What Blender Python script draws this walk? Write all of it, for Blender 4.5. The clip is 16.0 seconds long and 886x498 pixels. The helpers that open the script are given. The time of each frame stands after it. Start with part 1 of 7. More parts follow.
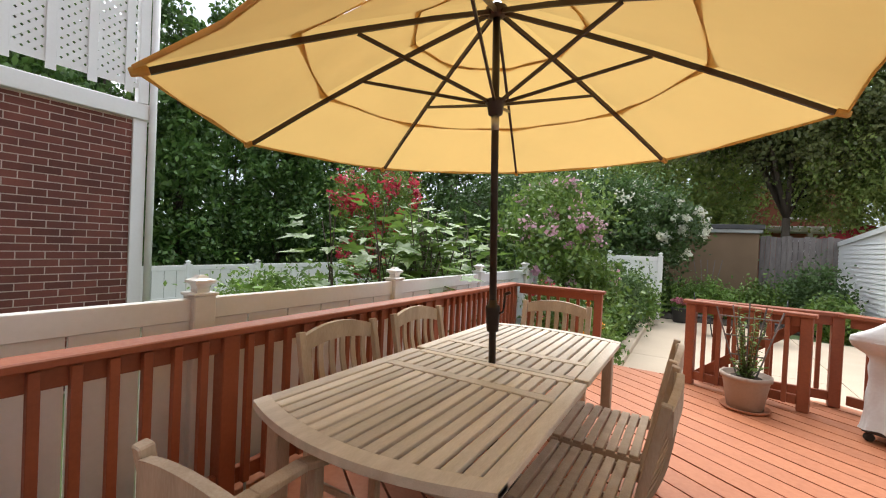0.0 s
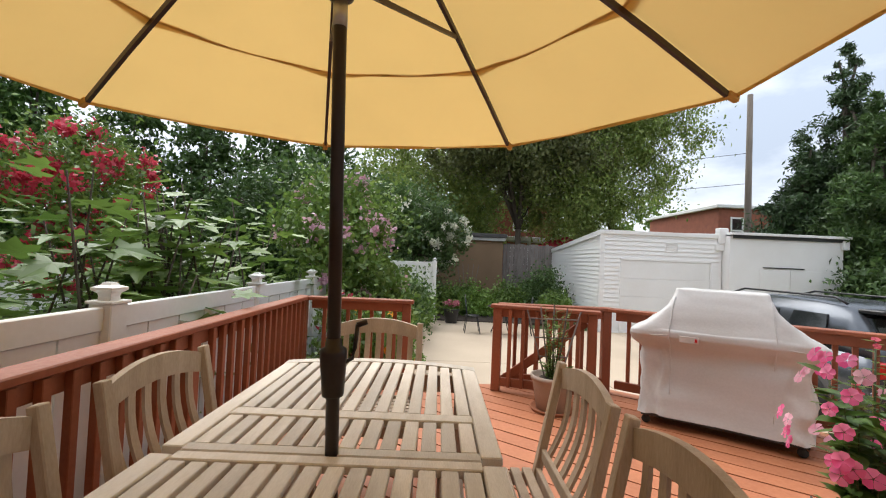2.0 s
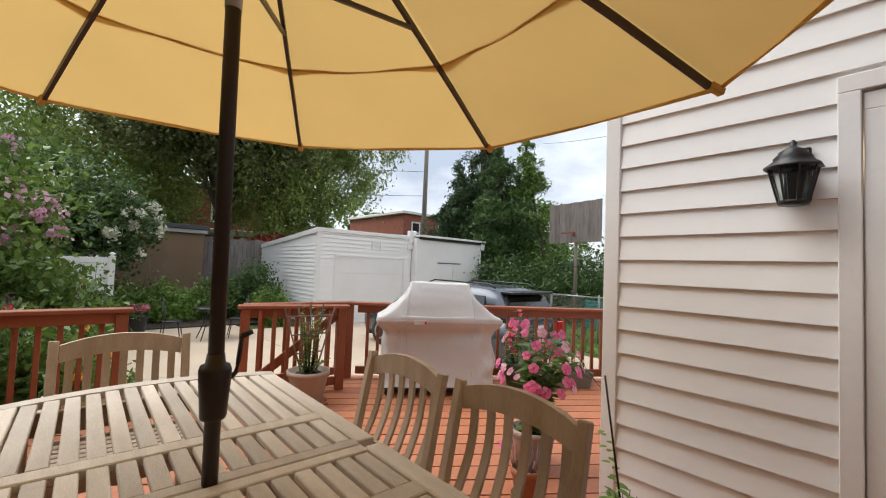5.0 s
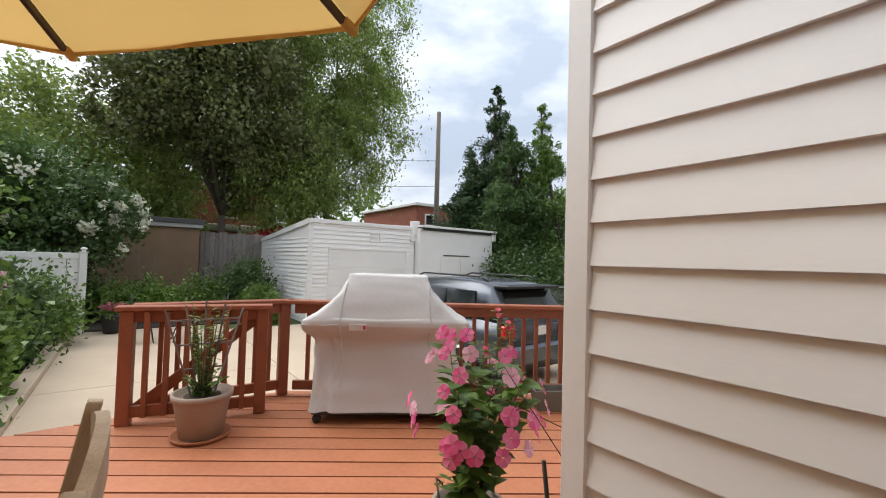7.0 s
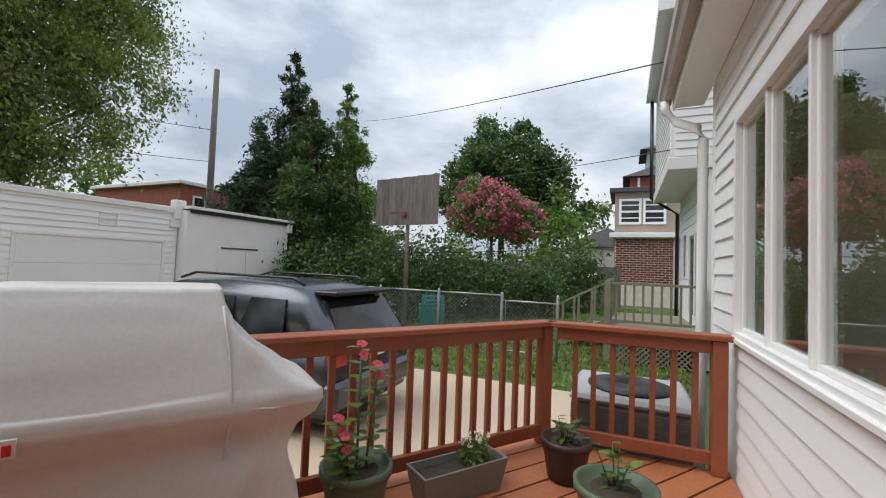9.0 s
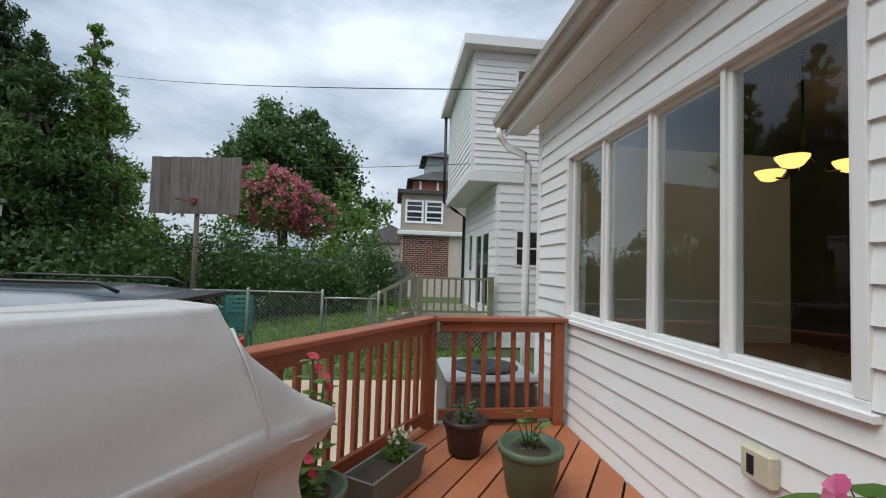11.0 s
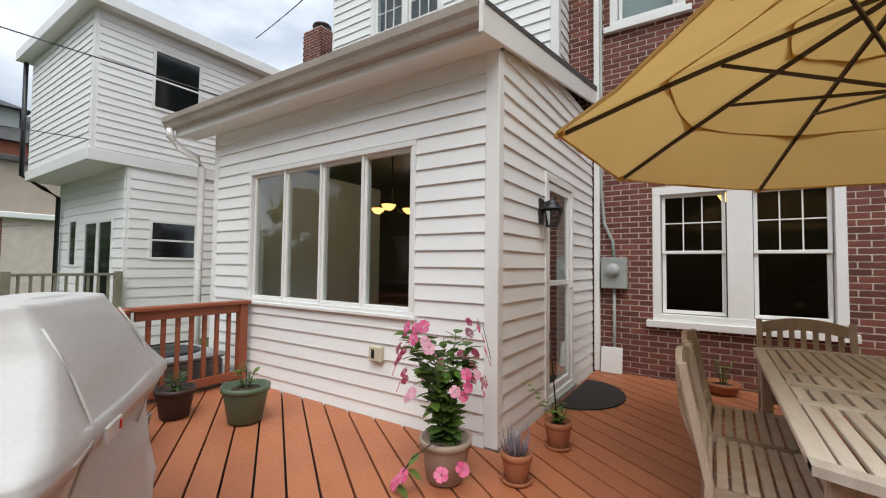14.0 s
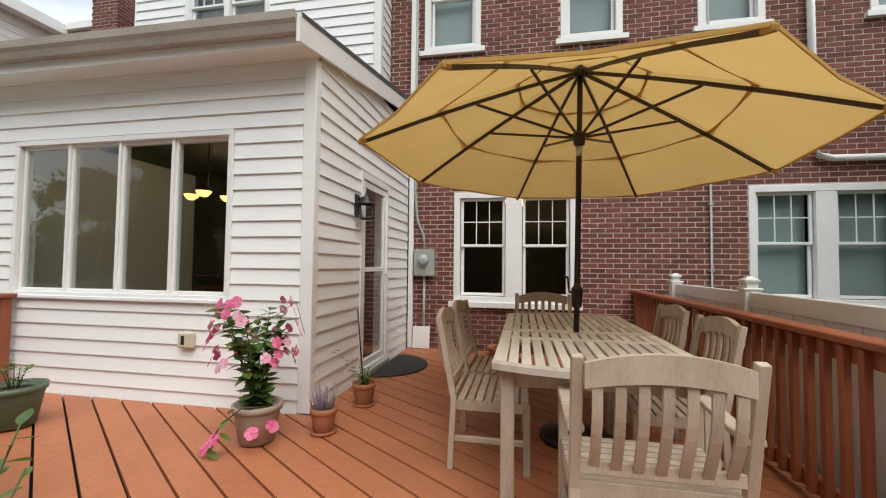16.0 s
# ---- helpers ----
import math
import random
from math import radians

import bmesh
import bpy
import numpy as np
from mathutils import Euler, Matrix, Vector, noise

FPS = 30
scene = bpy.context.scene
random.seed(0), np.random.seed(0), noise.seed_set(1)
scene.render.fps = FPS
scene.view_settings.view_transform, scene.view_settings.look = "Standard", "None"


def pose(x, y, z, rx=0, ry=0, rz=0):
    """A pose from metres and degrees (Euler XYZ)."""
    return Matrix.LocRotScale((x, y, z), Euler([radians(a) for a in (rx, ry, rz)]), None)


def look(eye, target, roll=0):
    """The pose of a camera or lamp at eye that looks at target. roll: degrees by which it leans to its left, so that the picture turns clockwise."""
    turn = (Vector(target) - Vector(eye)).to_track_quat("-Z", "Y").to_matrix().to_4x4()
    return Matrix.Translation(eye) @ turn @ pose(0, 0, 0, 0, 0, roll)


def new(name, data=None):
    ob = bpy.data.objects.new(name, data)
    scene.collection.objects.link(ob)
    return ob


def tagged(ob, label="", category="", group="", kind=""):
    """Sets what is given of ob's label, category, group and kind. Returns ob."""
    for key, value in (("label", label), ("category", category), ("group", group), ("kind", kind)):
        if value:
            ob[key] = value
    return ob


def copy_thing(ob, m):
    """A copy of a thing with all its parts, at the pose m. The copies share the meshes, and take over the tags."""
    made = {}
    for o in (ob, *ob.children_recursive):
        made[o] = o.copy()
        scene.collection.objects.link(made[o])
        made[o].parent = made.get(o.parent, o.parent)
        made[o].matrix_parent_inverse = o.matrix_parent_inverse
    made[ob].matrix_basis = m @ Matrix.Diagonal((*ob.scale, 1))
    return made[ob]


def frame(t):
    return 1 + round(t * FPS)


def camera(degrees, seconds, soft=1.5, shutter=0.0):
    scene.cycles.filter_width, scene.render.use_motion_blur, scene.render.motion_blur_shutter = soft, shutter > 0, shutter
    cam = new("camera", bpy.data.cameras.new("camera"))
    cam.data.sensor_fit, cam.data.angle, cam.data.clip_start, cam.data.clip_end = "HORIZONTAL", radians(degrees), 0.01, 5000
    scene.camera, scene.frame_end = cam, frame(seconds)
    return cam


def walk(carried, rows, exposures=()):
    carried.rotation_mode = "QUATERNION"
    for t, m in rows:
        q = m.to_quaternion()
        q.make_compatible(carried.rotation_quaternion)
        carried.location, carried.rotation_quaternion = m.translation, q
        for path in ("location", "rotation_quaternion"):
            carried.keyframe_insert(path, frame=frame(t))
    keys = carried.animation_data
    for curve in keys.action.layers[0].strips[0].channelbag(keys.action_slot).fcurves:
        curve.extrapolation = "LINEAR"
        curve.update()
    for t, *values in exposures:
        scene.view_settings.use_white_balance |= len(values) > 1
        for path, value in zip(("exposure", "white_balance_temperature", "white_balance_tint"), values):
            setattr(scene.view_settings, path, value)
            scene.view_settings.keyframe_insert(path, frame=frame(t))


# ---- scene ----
# camera and its walk
cam = camera(94.0, 16.0, soft=1.1)
PATH = [
    (0, (-1.176, 0.817, 1.435), (-2.211, 2.528, 1.406), 2.7),
    (0.5, (-1.158, 0.95, 1.432), (-1.95, 2.786, 1.435), 2.7),
    (1, (-1.278, 1.212, 1.427), (-1.851, 3.128, 1.45), 2.6),
    (1.5, (-1.567, 1.475, 1.396), (-1.871, 3.451, 1.436), 2.5),
    (2, (-1.824, 1.696, 1.377), (-1.808, 3.695, 1.434), 2.5),
    (2.5, (-2.085, 1.835, 1.376), (-1.707, 3.797, 1.446), 2.7),
    (3, (-2.317, 1.93, 1.415), (-1.589, 3.791, 1.494), 2.7),
    (3.5, (-2.429, 2.049, 1.426), (-1.424, 3.775, 1.514), 2.7),
    (4, (-2.479, 2.073, 1.452), (-1.29, 3.679, 1.543), 2.6),
    (4.5, (-2.517, 1.951, 1.431), (-1.233, 3.483, 1.525), 2.5),
    (5, (-2.429, 1.706, 1.384), (-1.123, 3.218, 1.478), 2.3),
    (5.2, (-2.332, 1.632, 1.356), (-1.044, 3.158, 1.456), 2.6),
    (6.2, (-1.68, 1.77, 1.335), (-0.44, 3.34, 1.42), 2.1),
    (7.5, (-0.861, 2.486, 1.342), (0.34, 4.083, 1.402), 1.5),
    (8, (-0.56, 2.938, 1.327), (0.791, 4.41, 1.387), 2.1),
    (8.5, (-0.367, 3.365, 1.32), (1.242, 4.552, 1.387), 2.1),
    (9, (-0.2, 3.68, 1.33), (1.63, 4.484, 1.41), 2.1),
    (9.5, (-0.09, 3.873, 1.342), (1.865, 4.283, 1.433), 2.0),
    (9.7, (-0.092, 3.955, 1.345), (1.891, 4.213, 1.437), 2.0),
    (10.75, (-0.35, 4.42, 1.352), (1.647, 4.305, 1.44), 1.8),
    (11.8, (-0.702, 4.993, 1.354), (1.181, 4.325, 1.439), 1.6),
    (12, (-0.795, 5.12, 1.352), (1.05, 4.352, 1.436), 1.4),
    (12.5, (-0.999, 5.427, 1.336), (0.714, 4.397, 1.419), 1.1),
    (13, (-1.154, 5.663, 1.332), (0.377, 4.378, 1.416), 0.9),
    (13.5, (-1.266, 5.76, 1.351), (0.054, 4.26, 1.433), 0.8),
    (14, (-1.357, 5.788, 1.352), (-0.261, 4.117, 1.433), 0.7),
    (14.5, (-1.514, 5.945, 1.334), (-0.641, 4.147, 1.411), 0.7),
    (15, (-1.657, 6.024, 1.337), (-0.974, 4.146, 1.423), 0.6),
    (15.5, (-1.69, 6.069, 1.309), (-1.181, 4.136, 1.388), 0.7),
    (16, (-1.748, 6.181, 1.24), (-1.366, 4.219, 1.322), 0.6),
]
walk(cam, [(t, look(eye, target, roll)) for t, eye, target, roll in PATH], exposures=[(0.0, 1.5, 6300, 10), (2.5, 1.14, 6350, 10), (5.0, 1.05, 6350, 10), (7.5, 1.05, 6350, 10), (9.5, 0.5, 6200, 8), (12.0, 0.42, 5900, 6), (13.0, 0.5, 5950, 6), (14.0, 0.72, 6250, 8), (16.0, 0.85, 6400, 8)])

# ---------- world and light: bright overcast ----------
world = bpy.data.worlds.new("overcast_sky")
scene.world = world
world.use_nodes = True
wn, wl = world.node_tree.nodes, world.node_tree.links
wn.clear()
w_out = wn.new("ShaderNodeOutputWorld")
w_bg = wn.new("ShaderNodeBackground")
w_sky = wn.new("ShaderNodeTexSky")
w_sky.sky_type = "NISHITA"
w_sky.sun_disc = False
w_sky.sun_elevation, w_sky.sun_rotation = radians(55), radians(-31)
w_sky.dust_density = 3.0
w_co = wn.new("ShaderNodeTexCoord")
w_map = wn.new("ShaderNodeMapping")
w_map.inputs["Scale"].default_value = (1.1, 1.1, 2.6)
w_n1 = wn.new("ShaderNodeTexNoise")
w_n1.inputs["Scale"].default_value, w_n1.inputs["Detail"].default_value, w_n1.inputs["Roughness"].default_value = 2.1, 7.0, 0.55
w_ramp = wn.new("ShaderNodeValToRGB")
w_ramp.color_ramp.elements[0].position, w_ramp.color_ramp.elements[0].color = 0.34, (3.9, 4.4, 5.2, 1)
w_ramp.color_ramp.elements[1].position, w_ramp.color_ramp.elements[1].color = 0.62, (8.8, 9.0, 9.3, 1)
w_mix = wn.new("ShaderNodeMix")
w_mix.data_type = "RGBA"
w_mix.inputs["Factor"].default_value = 0.90
wl.new(w_co.outputs["Generated"], w_map.inputs["Vector"])
wl.new(w_map.outputs["Vector"], w_n1.inputs["Vector"])
wl.new(w_n1.outputs["Fac"], w_ramp.inputs["Fac"])
wl.new(w_sky.outputs["Color"], w_mix.inputs["A"])
wl.new(w_ramp.outputs["Color"], w_mix.inputs["B"])
# an overcast sky is brightest overhead
w_sep = wn.new("ShaderNodeSeparateXYZ")
w_grad = wn.new("ShaderNodeValToRGB")
for e, (p, v) in zip((w_grad.color_ramp.elements[0], w_grad.color_ramp.elements[1], w_grad.color_ramp.elements.new(0.45)), ((0.0, 0.57), (1.0, 3.9), (0.45, 0.77))):
    e.position, e.color = p, (v, v, v, 1)
w_mul = wn.new("ShaderNodeMix")
w_mul.data_type, w_mul.blend_type = "RGBA", "MULTIPLY"
w_mul.inputs["Factor"].default_value = 1.0
wl.new(w_co.outputs["Generated"], w_sep.inputs["Vector"])
wl.new(w_sep.outputs["Z"], w_grad.inputs["Fac"])
wl.new(w_mix.outputs["Result"], w_mul.inputs["A"])
wl.new(w_grad.outputs["Color"], w_mul.inputs["B"])
wl.new(w_mul.outputs["Result"], w_bg.inputs["Color"])
w_bg.inputs["Strength"].default_value = 0.115
wl.new(w_bg.outputs["Background"], w_out.inputs["Surface"])

sun_data = bpy.data.lights.new("sun", "SUN")
sun_data.energy, sun_data.angle, sun_data.color = 1.5, radians(50), (1.0, 0.96, 0.9)
sun = new("sun", sun_data)
sun.matrix_world = look((-9.5, 18, 27), (0, 2, 0))

# ---------- helpers of this scene ----------
RNG = random.Random(7)


def link_mesh(name, bm, material, parent=None):
    me = bpy.data.meshes.new(name)
    bm.normal_update()
    bm.to_mesh(me)
    bm.free()
    me.materials.append(material)
    ob = new(name, me)
    if parent:
        ob.parent = parent
    return ob


def part(name, bm, material, parent, label=""):
    return tagged(link_mesh(name, bm, material, parent), label=label)


def thing(name, label, category, group="", at=(0, 0, 0), rz=0.0, kind=""):
    ob = new(name)
    ob.empty_display_size = 0.1
    ob.matrix_world = pose(*at, 0, 0, rz)
    return tagged(ob, label, category, group, kind)


def structure(name, bm, material, label, category):
    return tagged(link_mesh(name, bm, material), label, category, kind="structure")


def box(bm, lo, hi, bevel=0.0, m=None):
    """An axis-aligned box between two corners, turned by m."""
    mid = [(a + b) / 2 for a, b in zip(lo, hi)]
    size = [max(b - a, 1e-4) for a, b in zip(lo, hi)]
    mm = Matrix.Translation(mid) @ Matrix.Diagonal((*size, 1))
    out = bmesh.ops.create_cube(bm, size=1.0, matrix=(m @ mm) if m else mm)
    if bevel > 0:
        edges = list({e for v in out["verts"] for e in v.link_edges})
        bmesh.ops.bevel(bm, geom=edges, offset=bevel, segments=1, affect="EDGES")
    return bm


def boxbm(lo, hi, bevel=0.0, m=None):
    return box(bmesh.new(), lo, hi, bevel, m)


def beam(bm, a, b, w, h, bevel=0.0, up=(0, 0, 1)):
    """A bar of w by h from a to b."""
    a, b = Vector(a), Vector(b)
    d = (b - a)
    y = d.normalized()
    z = Vector(up)
    if abs(y.dot(z)) > 0.98:
        z = Vector((0, 1, 0)) if abs(y.y) < 0.9 else Vector((1, 0, 0))
    x = y.cross(z).normalized()
    z = x.cross(y)
    m = Matrix((x, y, z)).transposed().to_4x4()
    m.translation = a
    return box(bm, (-w / 2, 0, -h / 2), (w / 2, d.length, h / 2), bevel, m)


def lathe(bm, profile, n=20, m=None):
    """A turned body from (radius, z) pairs."""
    rings = []
    for r, z in profile:
        ring = []
        for i in range(n):
            a = 2 * math.pi * i / n
            p = Vector((r * math.cos(a), r * math.sin(a), z))
            ring.append(bm.verts.new(m @ p if m else p))
        rings.append(ring)
    for ra, rb in zip(rings, rings[1:]):
        for i in range(n):
            bm.faces.new((ra[i], ra[(i + 1) % n], rb[(i + 1) % n], rb[i]))
    bm.faces.new(list(reversed(rings[0])))
    bm.faces.new(rings[-1])
    for f in bm.faces:
        f.smooth = True
    return bm


def tube(bm, pts, r, n=8, r_end=None):
    """A round bar along a polyline, tapering to r_end."""
    pts = [Vector(p) for p in pts]
    rings = []
    for i, p in enumerate(pts):
        d = (pts[min(i + 1, len(pts) - 1)] - pts[max(i - 1, 0)]).normalized()
        ref = Vector((0, 0, 1)) if abs(d.z) < 0.9 else Vector((1, 0, 0))
        x = d.cross(ref).normalized()
        y = d.cross(x)
        k = i / max(1, len(pts) - 1)
        rr = r if r_end is None else r + (r_end - r) * k
        rings.append([bm.verts.new(p + rr * (math.cos(2 * math.pi * j / n) * x + math.sin(2 * math.pi * j / n) * y)) for j in range(n)])
    for ra, rb in zip(rings, rings[1:]):
        for j in range(n):
            f = bm.faces.new((ra[j], ra[(j + 1) % n], rb[(j + 1) % n], rb[j]))
            f.smooth = True
    bm.faces.new(list(reversed(rings[0])))
    bm.faces.new(rings[-1])
    return bm


def strip_mesh(name, verts, faces, material, parent=None, smooth=False):
    me = bpy.data.meshes.new(name)
    me.from_pydata([tuple(v) for v in verts], [], faces)
    me.materials.append(material)
    if smooth:
        me.polygons.foreach_set("use_smooth", [True] * len(me.polygons))
    ob = new(name, me)
    if parent:
        ob.parent = parent
    return ob

# ---------- materials ----------
def shader(name):
    m = bpy.data.materials.new(name)
    m.use_nodes = True
    nt = m.node_tree
    return m, nt, nt.nodes["Principled BSDF"]


def surface(name, base, dark=None, rough=0.6, scale=3.0, fine=60.0, bump=0.15, stretch=(1, 1, 1), per_piece=0.0, island=0.0, metal=0.0, mix=0.5, spec=0.5, dist=0.003):
    """A two-scale procedural surface: broad stains between base and dark, fine grain in colour and relief."""
    m, nt, b = shader(name)
    n, l = nt.nodes, nt.links
    dark = dark or tuple(c * 0.7 for c in base)
    co = n.new("ShaderNodeTexCoord")
    mp = n.new("ShaderNodeMapping")
    mp.inputs["Scale"].default_value = stretch
    l.new(co.outputs["Object"], mp.inputs["Vector"])
    vec = mp.outputs["Vector"]
    oi = n.new("ShaderNodeObjectInfo")
    if per_piece > 0:
        add = n.new("ShaderNodeVectorMath")
        add.operation = "MULTIPLY_ADD"
        l.new(oi.outputs["Random"], add.inputs[0])
        add.inputs[1].default_value = (37, 19, 53)
        l.new(vec, add.inputs[2])
        vec = add.outputs[0]
    big = n.new("ShaderNodeTexNoise")
    big.inputs["Scale"].default_value, big.inputs["Detail"].default_value = scale, 5
    small = n.new("ShaderNodeTexNoise")
    small.inputs["Scale"].default_value, small.inputs["Detail"].default_value = fine, 4
    l.new(vec, big.inputs["Vector"])
    l.new(vec, small.inputs["Vector"])
    sm = n.new("ShaderNodeMath")
    sm.operation = "MULTIPLY_ADD"
    l.new(big.outputs["Fac"], sm.inputs[0])
    sm.inputs[1].default_value = 0.65
    half = n.new("ShaderNodeMath")
    half.operation = "MULTIPLY"
    l.new(small.outputs["Fac"], half.inputs[0])
    half.inputs[1].default_value = 0.35
    l.new(half.outputs[0], sm.inputs[2])
    ramp = n.new("ShaderNodeMapRange")
    ramp.inputs["From Min"].default_value, ramp.inputs["From Max"].default_value = 0.5 - 0.22, 0.5 + 0.22 * (2 - 2 * mix)
    l.new(sm.outputs[0], ramp.inputs["Value"])
    cm = n.new("ShaderNodeMix")
    cm.data_type = "RGBA"
    cm.inputs["A"].default_value, cm.inputs["B"].default_value = (*dark, 1), (*base, 1)
    l.new(ramp.outputs["Result"], cm.inputs["Factor"])
    col = cm.outputs["Result"]
    for amount, src in ((per_piece, oi.outputs["Random"]), (island, None)):
        if amount > 0:
            if src is None:
                g = n.new("ShaderNodeNewGeometry")
                src = g.outputs["Random Per Island"]
            hv = n.new("ShaderNodeHueSaturation")
            mr = n.new("ShaderNodeMapRange")
            mr.inputs["To Min"].default_value, mr.inputs["To Max"].default_value = 1 - amount, 1 + amount
            l.new(src, mr.inputs["Value"])
            l.new(mr.outputs["Result"], hv.inputs["Value"])
            l.new(col, hv.inputs["Color"])
            col = hv.outputs["Color"]
    l.new(col, b.inputs["Base Color"])
    rr = n.new("ShaderNodeMapRange")
    rr.inputs["To Min"].default_value, rr.inputs["To Max"].default_value = min(1, rough + 0.12), max(0.02, rough - 0.1)
    l.new(small.outputs["Fac"], rr.inputs["Value"])
    l.new(rr.outputs["Result"], b.inputs["Roughness"])
    b.inputs["Metallic"].default_value = metal
    b.inputs["Specular IOR Level"].default_value = spec
    if bump > 0:
        bp = n.new("ShaderNodeBump")
        bp.inputs["Strength"].default_value, bp.inputs["Distance"].default_value = bump, dist
        l.new(small.outputs["Fac"], bp.inputs["Height"])
        l.new(bp.outputs["Normal"], b.inputs["Normal"])
    return m


def leafy(name, base, back, vary=0.35, trans=0.35, rough=0.55):
    """Leaves: each leaf its own shade, light passing through."""
    if base[1] > base[0]:
        base, back = [(c[0] * 1.12, c[1] * 0.90, c[2] * 0.92) for c in (base, back)]
    m, nt, b = shader(name)
    n, l = nt.nodes, nt.links
    g = n.new("ShaderNodeNewGeometry")
    mixc = n.new("ShaderNodeMix")
    mixc.data_type = "RGBA"
    mixc.inputs["A"].default_value, mixc.inputs["B"].default_value = (*base, 1), (*back, 1)
    l.new(g.outputs["Random Per Island"], mixc.inputs["Factor"])
    hv = n.new("ShaderNodeHueSaturation")
    wn_ = n.new("ShaderNodeTexNoise")
    wn_.inputs["Scale"].default_value = 1.3
    co = n.new("ShaderNodeTexCoord")
    l.new(co.outputs["Object"], wn_.inputs["Vector"])
    mr = n.new("ShaderNodeMapRange")
    mr.inputs["From Min"].default_value, mr.inputs["From Max"].default_value = 0.3, 0.7
    mr.inputs["To Min"].default_value, mr.inputs["To Max"].default_value = 1 - vary, 1 + vary
    l.new(wn_.outputs["Fac"], mr.inputs["Value"])
    l.new(mr.outputs["Result"], hv.inputs["Value"])
    l.new(mixc.outputs["Result"], hv.inputs["Color"])
    l.new(hv.outputs["Color"], b.inputs["Base Color"])
    b.inputs["Roughness"].default_value = rough - 0.12
    b.inputs["Specular IOR Level"].default_value = 0.5
    tr = n.new("ShaderNodeBsdfTranslucent")
    l.new(hv.outputs["Color"], tr.inputs["Color"])
    mx = n.new("ShaderNodeMixShader")
    mx.inputs["Fac"].default_value = trans
    l.new(b.outputs["BSDF"], mx.inputs[1])
    l.new(tr.outputs["BSDF"], mx.inputs[2])
    l.new(mx.outputs["Shader"], n["Material Output"].inputs["Surface"])
    return m


def glass_pane(name, tint=(0.85, 0.9, 0.9)):
    m, nt, b = shader(name)
    n, l = nt.nodes, nt.links
    t = n.new("ShaderNodeBsdfTransparent")
    t.inputs["Color"].default_value = (*tint, 1)
    gl = n.new("ShaderNodeBsdfGlossy")
    gl.inputs["Roughness"].default_value = 0.01
    lw = n.new("ShaderNodeLayerWeight")
    lw.inputs["Blend"].default_value = 0.5
    pw = n.new("ShaderNodeMath")
    pw.operation = "POWER"
    pw.inputs[1].default_value = 2.6
    l.new(lw.outputs["Facing"], pw.inputs[0])
    fr = n.new("ShaderNodeMath")
    fr.operation = "MULTIPLY_ADD"
    fr.inputs[1].default_value, fr.inputs[2].default_value = 0.85, 0.022
    l.new(pw.outputs["Value"], fr.inputs[0])
    mx = n.new("ShaderNodeMixShader")
    l.new(fr.outputs["Value"], mx.inputs["Fac"])
    l.new(t.outputs["BSDF"], mx.inputs[1])
    l.new(gl.outputs["BSDF"], mx.inputs[2])
    l.new(mx.outputs["Shader"], n["Material Output"].inputs["Surface"])
    return m


def canvas_cloth(name, color):
    m, nt, b = shader(name)
    n, l = nt.nodes, nt.links
    co = n.new("ShaderNodeTexCoord")
    nz = n.new("ShaderNodeTexNoise")
    nz.inputs["Scale"].default_value, nz.inputs["Detail"].default_value = 2.2, 6
    l.new(co.outputs["Object"], nz.inputs["Vector"])
    mr = n.new("ShaderNodeMix")
    mr.data_type = "RGBA"
    mr.inputs["A"].default_value = (*[c * 0.86 for c in color], 1)
    mr.inputs["B"].default_value = (*color, 1)
    l.new(nz.outputs["Fac"], mr.inputs["Factor"])
    l.new(mr.outputs["Result"], b.inputs["Base Color"])
    b.inputs["Roughness"].default_value = 0.9
    b.inputs["Specular IOR Level"].default_value = 0.1
    wv = n.new("ShaderNodeTexNoise")
    wv.inputs["Scale"].default_value = 400
    l.new(co.outputs["Object"], wv.inputs["Vector"])
    fold = n.new("ShaderNodeTexNoise")
    fold.inputs["Scale"].default_value = 5
    l.new(co.outputs["Object"], fold.inputs["Vector"])
    bp0 = n.new("ShaderNodeBump")
    bp0.inputs["Strength"].default_value, bp0.inputs["Distance"].default_value = 0.35, 0.03
    l.new(fold.outputs["Fac"], bp0.inputs["Height"])
    bp = n.new("ShaderNodeBump")
    bp.inputs["Strength"].default_value, bp.inputs["Distance"].default_value = 0.2, 0.001
    l.new(wv.outputs["Fac"], bp.inputs["Height"])
    l.new(bp0.outputs["Normal"], bp.inputs["Normal"])
    l.new(bp.outputs["Normal"], b.inputs["Normal"])
    tr = n.new("ShaderNodeBsdfTranslucent")
    l.new(mr.outputs["Result"], tr.inputs["Color"])
    mx = n.new("ShaderNodeMixShader")
    mx.inputs["Fac"].default_value = 0.45
    l.new(b.outputs["BSDF"], mx.inputs[1])
    l.new(tr.outputs["BSDF"], mx.inputs[2])
    l.new(mx.outputs["Shader"], n["Material Output"].inputs["Surface"])
    return m


def lamp_glow(name, color, power):
    m, nt, b = shader(name)
    b.inputs["Base Color"].default_value = (*color, 1)
    b.inputs["Emission Color"].default_value = (*color, 1)
    b.inputs["Emission Strength"].default_value = power
    return m


